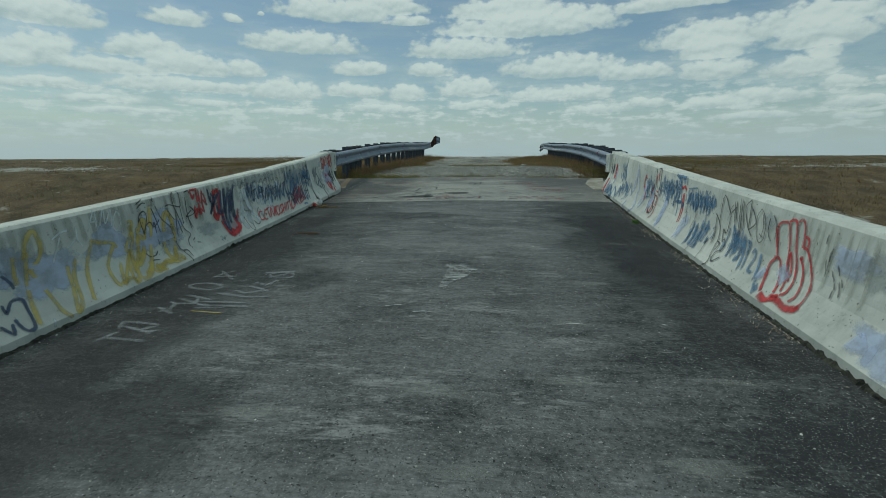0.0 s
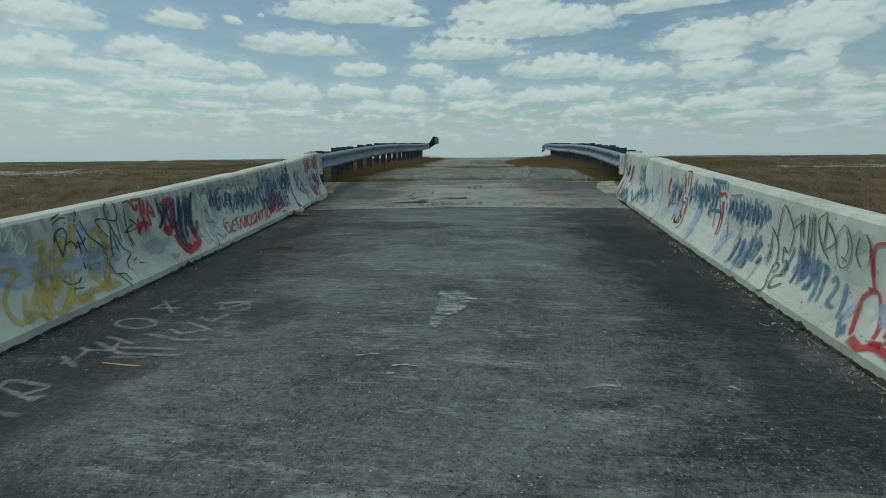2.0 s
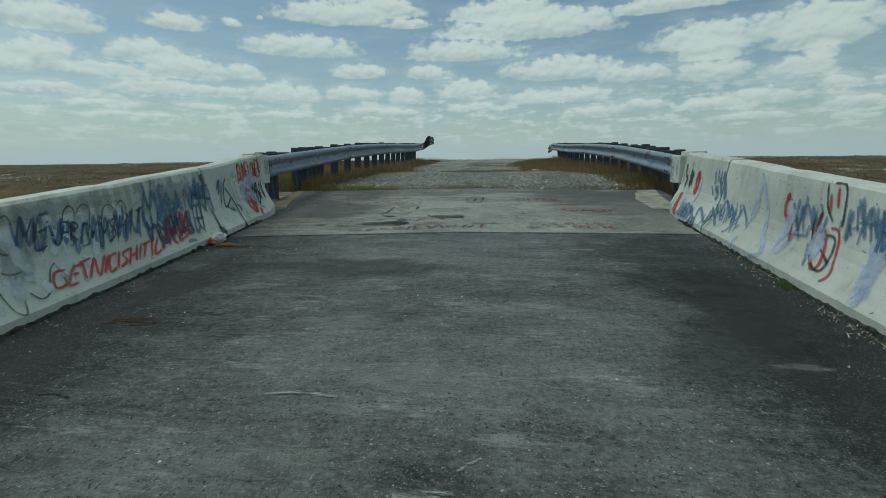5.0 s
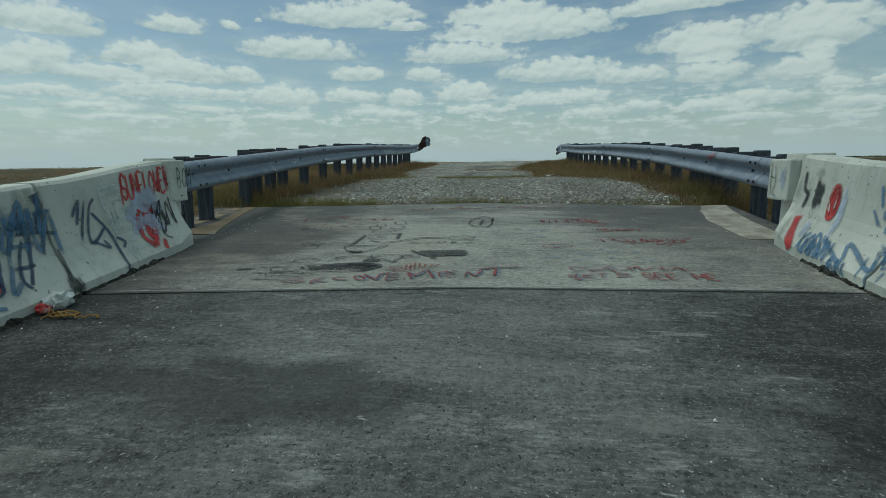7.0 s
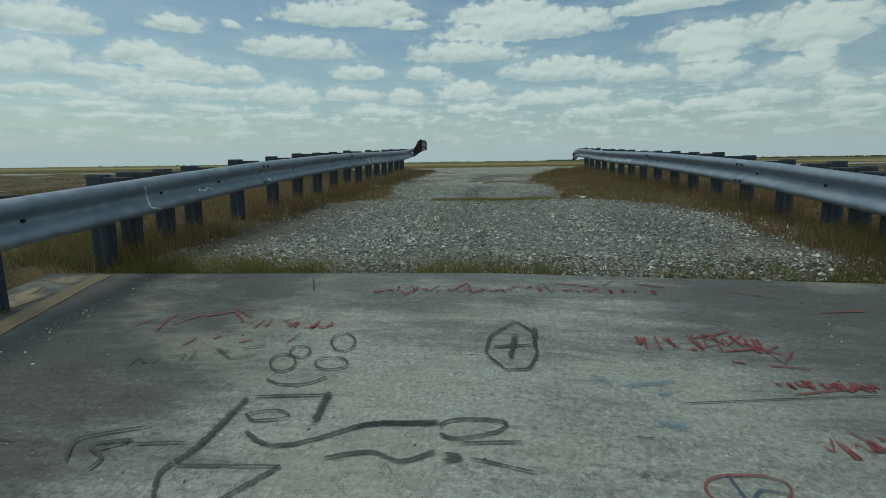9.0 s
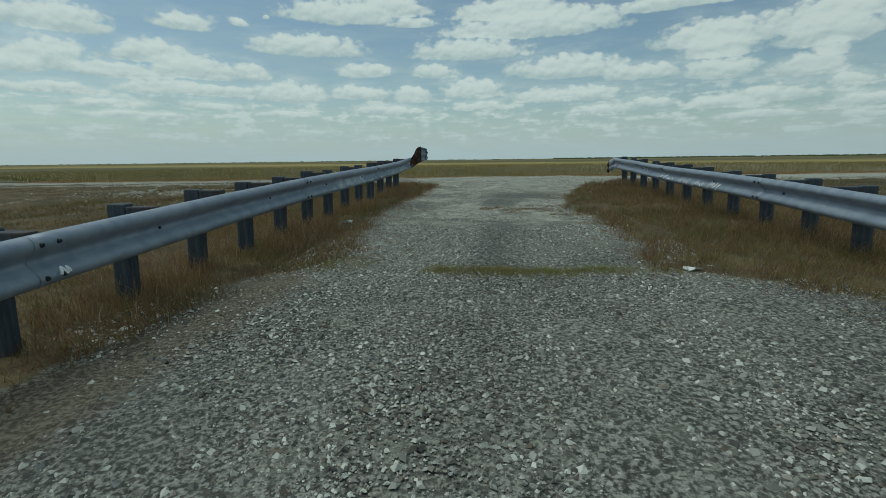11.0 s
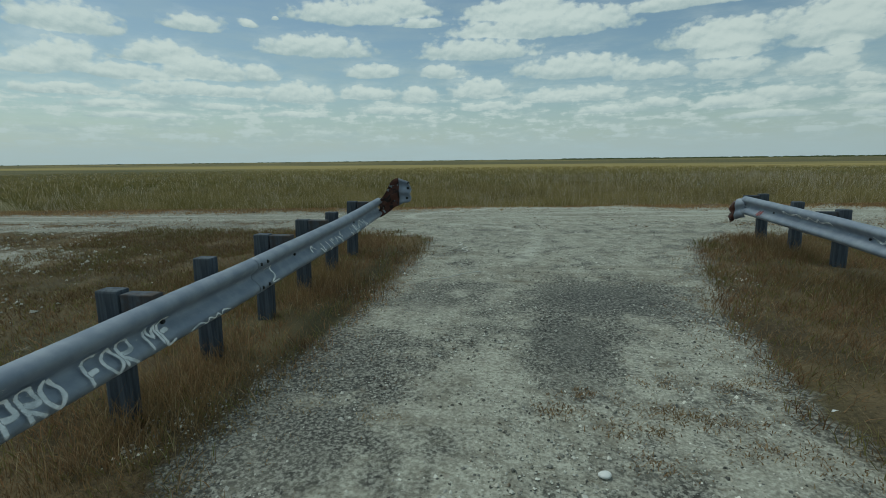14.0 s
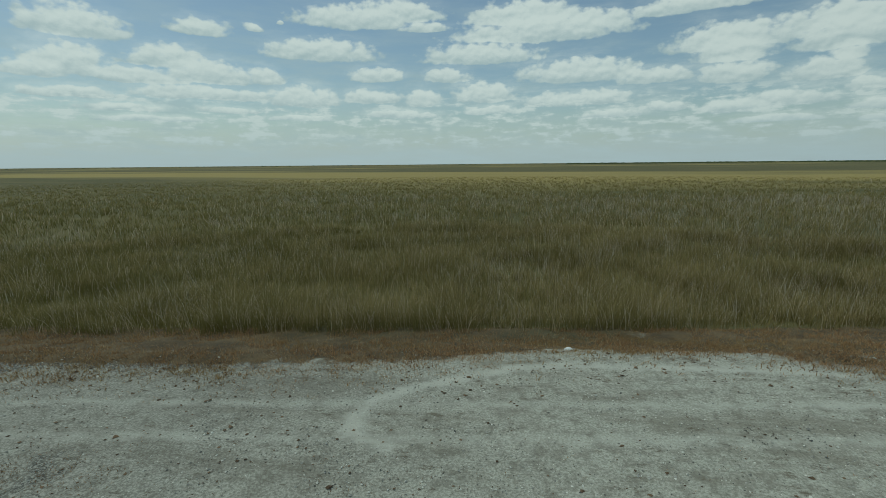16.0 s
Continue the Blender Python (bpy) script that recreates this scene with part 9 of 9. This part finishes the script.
# thin litter of dead stalks on the road and at the edges of the lane
c = np.concatenate([np.column_stack([rng.uniform(-9, 8, 420), rng.uniform(28.3, 30.2, 420)]), np.column_stack([rng.uniform(-9, 8, 420), rng.uniform(31.6, 33.0, 420)])])
c[:, 1] += SKEW * c[:, 0]
stand("dead_stalks", tufts(c, 7, 0.035, rng), 0.008, 0.035, 0.007, 1.8, MAT["dry"], "dead brown stalks strewn on the dirt road", 33)
# the levee on both sides, and its bank
c = np.column_stack([rng.choice([-1, 1], 14000) * (4.2 + rng.exponential(9.0, 14000)), rng.uniform(4.0, 28.5, 14000)])
c = np.concatenate([c, np.column_stack([rng.choice([-1, 1, -1], 8000) * rng.uniform(4.4, 11.0, 8000), rng.uniform(17.0, 27.8, 8000)])])
c[:, 1] += SKEW * c[:, 0]
c = np.concatenate([c, np.column_stack([rng.uniform(-9.0, -3.1, 5200), rng.uniform(23.0, 27.9, 5200)])])
part_a = rng.random(len(c)) < 0.75
stand("levee_dry_grass", tufts(c[part_a], 6, 0.09, rng), 0.025, 0.11, 0.010, 1.3, MAT["levee"], "dry brown grass over the levee", 26)
stand("levee_olive_grass", tufts(c[~part_a], 6, 0.09, rng), 0.025, 0.11, 0.010, 1.3, MAT["olive"], "olive grass over the levee", 27)
# dead grass on the near side of the road
c = np.concatenate([np.column_stack([rng.uniform(-14, -5.6, 700), rng.normal(29.5, 0.3, 700)]), np.column_stack([rng.uniform(3.8, 9, 350), rng.normal(28.8, 0.3, 350)])])
c[:, 1] += SKEW * c[:, 0]
stand("creeping_grass", tufts(c, 9, 0.06, rng), 0.015, 0.06, 0.007, 1.6, MAT["dry"], "low dead grass creeping over the road's edge", 34)
# verge beyond the road
gx = rng.uniform(-20, 17, 15000)
v = far_edge(gx) + np.where(rng.random(15000) < 0.85, rng.uniform(-0.1, 1.0, 15000) * (35.5 - far_edge(gx)), rng.normal(-0.2, 0.35, 15000))
stand("road_verge", tufts(np.column_stack([gx, v + SKEW * gx]), 8, 0.06, rng), 0.02, 0.10, 0.009, 1.5, MAT["verge"], "low brown grass along the far side of the road", 28)


def sawgrass(name, clumps, per, near, far, wide, spread, seed):
    """Clumps of long blades that lean every way."""
    rng = np.random.default_rng(seed)
    a = rng.uniform(radians(-58), radians(46), clumps)
    r = near + (far - near) * rng.random(clumps) ** 1.15
    centre = np.column_stack([-1.2 + r * np.sin(a), 24.0 + r * np.cos(a)])
    patch = np.array([noise.noise(Vector((p * 0.35, q * 0.35, 0))) for p, q in centre])
    keep = (centre[:, 1] - SKEW * centre[:, 0] > 35.0 + 0.045 * (centre[:, 0].clip(-14, 12) + 3) + rng.exponential(0.15, clumps)) & (rng.random(clumps) < 0.85 + 0.5 * patch)
    centre, r, patch = centre[keep], r[keep], patch[keep]
    tall = rng.uniform(0.40, 0.78, len(centre)) * (1 + 0.6 * patch) * np.interp(r, [40, 80, 150], [1.0, 0.5, 0.12])
    xy = tufts(centre, per, spread, rng)
    count = len(xy)
    tall = np.repeat(tall, per) * rng.uniform(0.55, 1.1, count)
    width = np.repeat(wide * np.interp(r, [near, far], [1.0, 1.0 + (far - near) / 34]), per) * rng.uniform(0.6, 1.4, count)
    z = land_z(xy[:, 0], xy[:, 1]) - 0.02
    blades(name, np.column_stack([xy, z]), tall, width, rng.uniform(0.05, 1.0, count) ** 1.3 * 0.95, MAT["saw"], "tall grey-green sawgrass covering the marsh", seed, "sawgrass")


sawgrass("sawgrass_near", 17000, 9, 9.5, 30.0, 0.0095, 0.09, 30)
sawgrass("sawgrass_middle", 24000, 6, 28.0, 150.0, 0.024, 0.18, 31)


# bleached stalks that stand out of the sawgrass
stalk_rng = np.random.default_rng(60)
centre = np.column_stack([stalk_rng.uniform(-30, 34, 5200), 33.0 + 46.0 * stalk_rng.random(5200) ** 1.6])
thick = np.array([noise.noise(Vector((p * 0.22, q * 0.22, 4.0))) for p, q in centre])
centre = centre[(centre[:, 1] - SKEW * centre[:, 0] > 35.4 + 0.045 * (centre[:, 0].clip(-14, 12) + 3)) & (stalk_rng.random(5200) < 0.40 + 1.0 * thick + 0.012 * centre[:, 0])]
xy = tufts(centre, 7, 0.16, stalk_rng)
far_off = np.interp(xy[:, 1], [35, 80], [1.0, 2.6])
blades("bleached_stalks", np.column_stack([xy, land_z(xy[:, 0], xy[:, 1])]), stalk_rng.uniform(0.45, 0.95, len(xy)), stalk_rng.uniform(0.004, 0.010, len(xy)) * far_off, stalk_rng.uniform(0.05, 0.75, len(xy)), MAT["stalk"], "bleached stalks leaning out of the sawgrass", 61, "sawgrass")


# ---- woods on the horizon ----
def build_woods(name, a0, a1, distance, low, high, count, seed, label):
    rng = random.Random(seed)
    verts, faces = [], []
    for _ in range(count):
        a = radians(rng.uniform(a0, a1))
        d = distance * rng.uniform(0.9, 1.1)
        x, y, h = d * math.sin(a), d * math.cos(a), rng.uniform(low, high)
        w = h * rng.uniform(1.0, 2.6)
        first = len(verts)
        verts.extend([(x - w, y, 0.9), (x + w, y, 0.9), (x, y - w, 0.9), (x + w * 0.5, y, 0.9 + h * 0.8), (x - w * 0.6, y + w * 0.2, 0.9 + h * 0.75), (x, y, 0.9 + h)])
        faces.extend([(first, first + 2, first + 4), (first + 2, first + 5, first + 4), (first + 2, first + 3, first + 5), (first + 2, first + 1, first + 3)])
    tagged(raw_mesh(name, verts, faces, MAT["wood"]), label, "far woods", kind="stuff")


build_woods("far_woods", 6.0, 55.0, 1400.0, 1.6, 3.6, 900, 40, "thin dark line of trees on the horizon")
build_woods("far_trees", -60.0, 6.0, 1900.0, 1.0, 3.0, 160, 41, "scattered far trees on the horizon")

# a weed in the gutter
gutter = np.random.default_rng(50)
roots = gutter.normal((2.66, 7.45), (0.022, 0.04), (70, 2))
blades("gutter_weed", np.column_stack([roots, deck_zs(roots[:, 0], roots[:, 1]) - 0.005]), gutter.uniform(0.02, 0.07, 70), gutter.uniform(0.005, 0.010, 70), gutter.uniform(0.3, 1.2, 70), leafy("green_weed", (0.07, 0.15, 0.03), (0.12, 0.20, 0.05), (0.10, 0.18, 0.04)), "small green weed growing at the barrier's toe", 50, "weed")

# dead stalks and crumbs caught along the toes
roots = np.column_stack([2.70 - gutter.exponential(0.05, 900).clip(0, 0.3), gutter.uniform(3.6, 8.6, 900)])
thick = np.array([noise.noise(Vector((0.0, q * 1.7, 2.0))) for q in roots[:, 1]])
roots = roots[gutter.random(900) < 0.45 + 1.2 * thick]
blades("toe_debris", np.column_stack([roots, deck_zs(roots[:, 0], roots[:, 1]) + 0.004]), gutter.uniform(0.006, 0.022, len(roots)), gutter.uniform(0.004, 0.012, len(roots)), gutter.uniform(0.8, 2.6, len(roots)), MAT["stalk"], "pale dead stalks caught along the barrier's toe", 52, "debris")
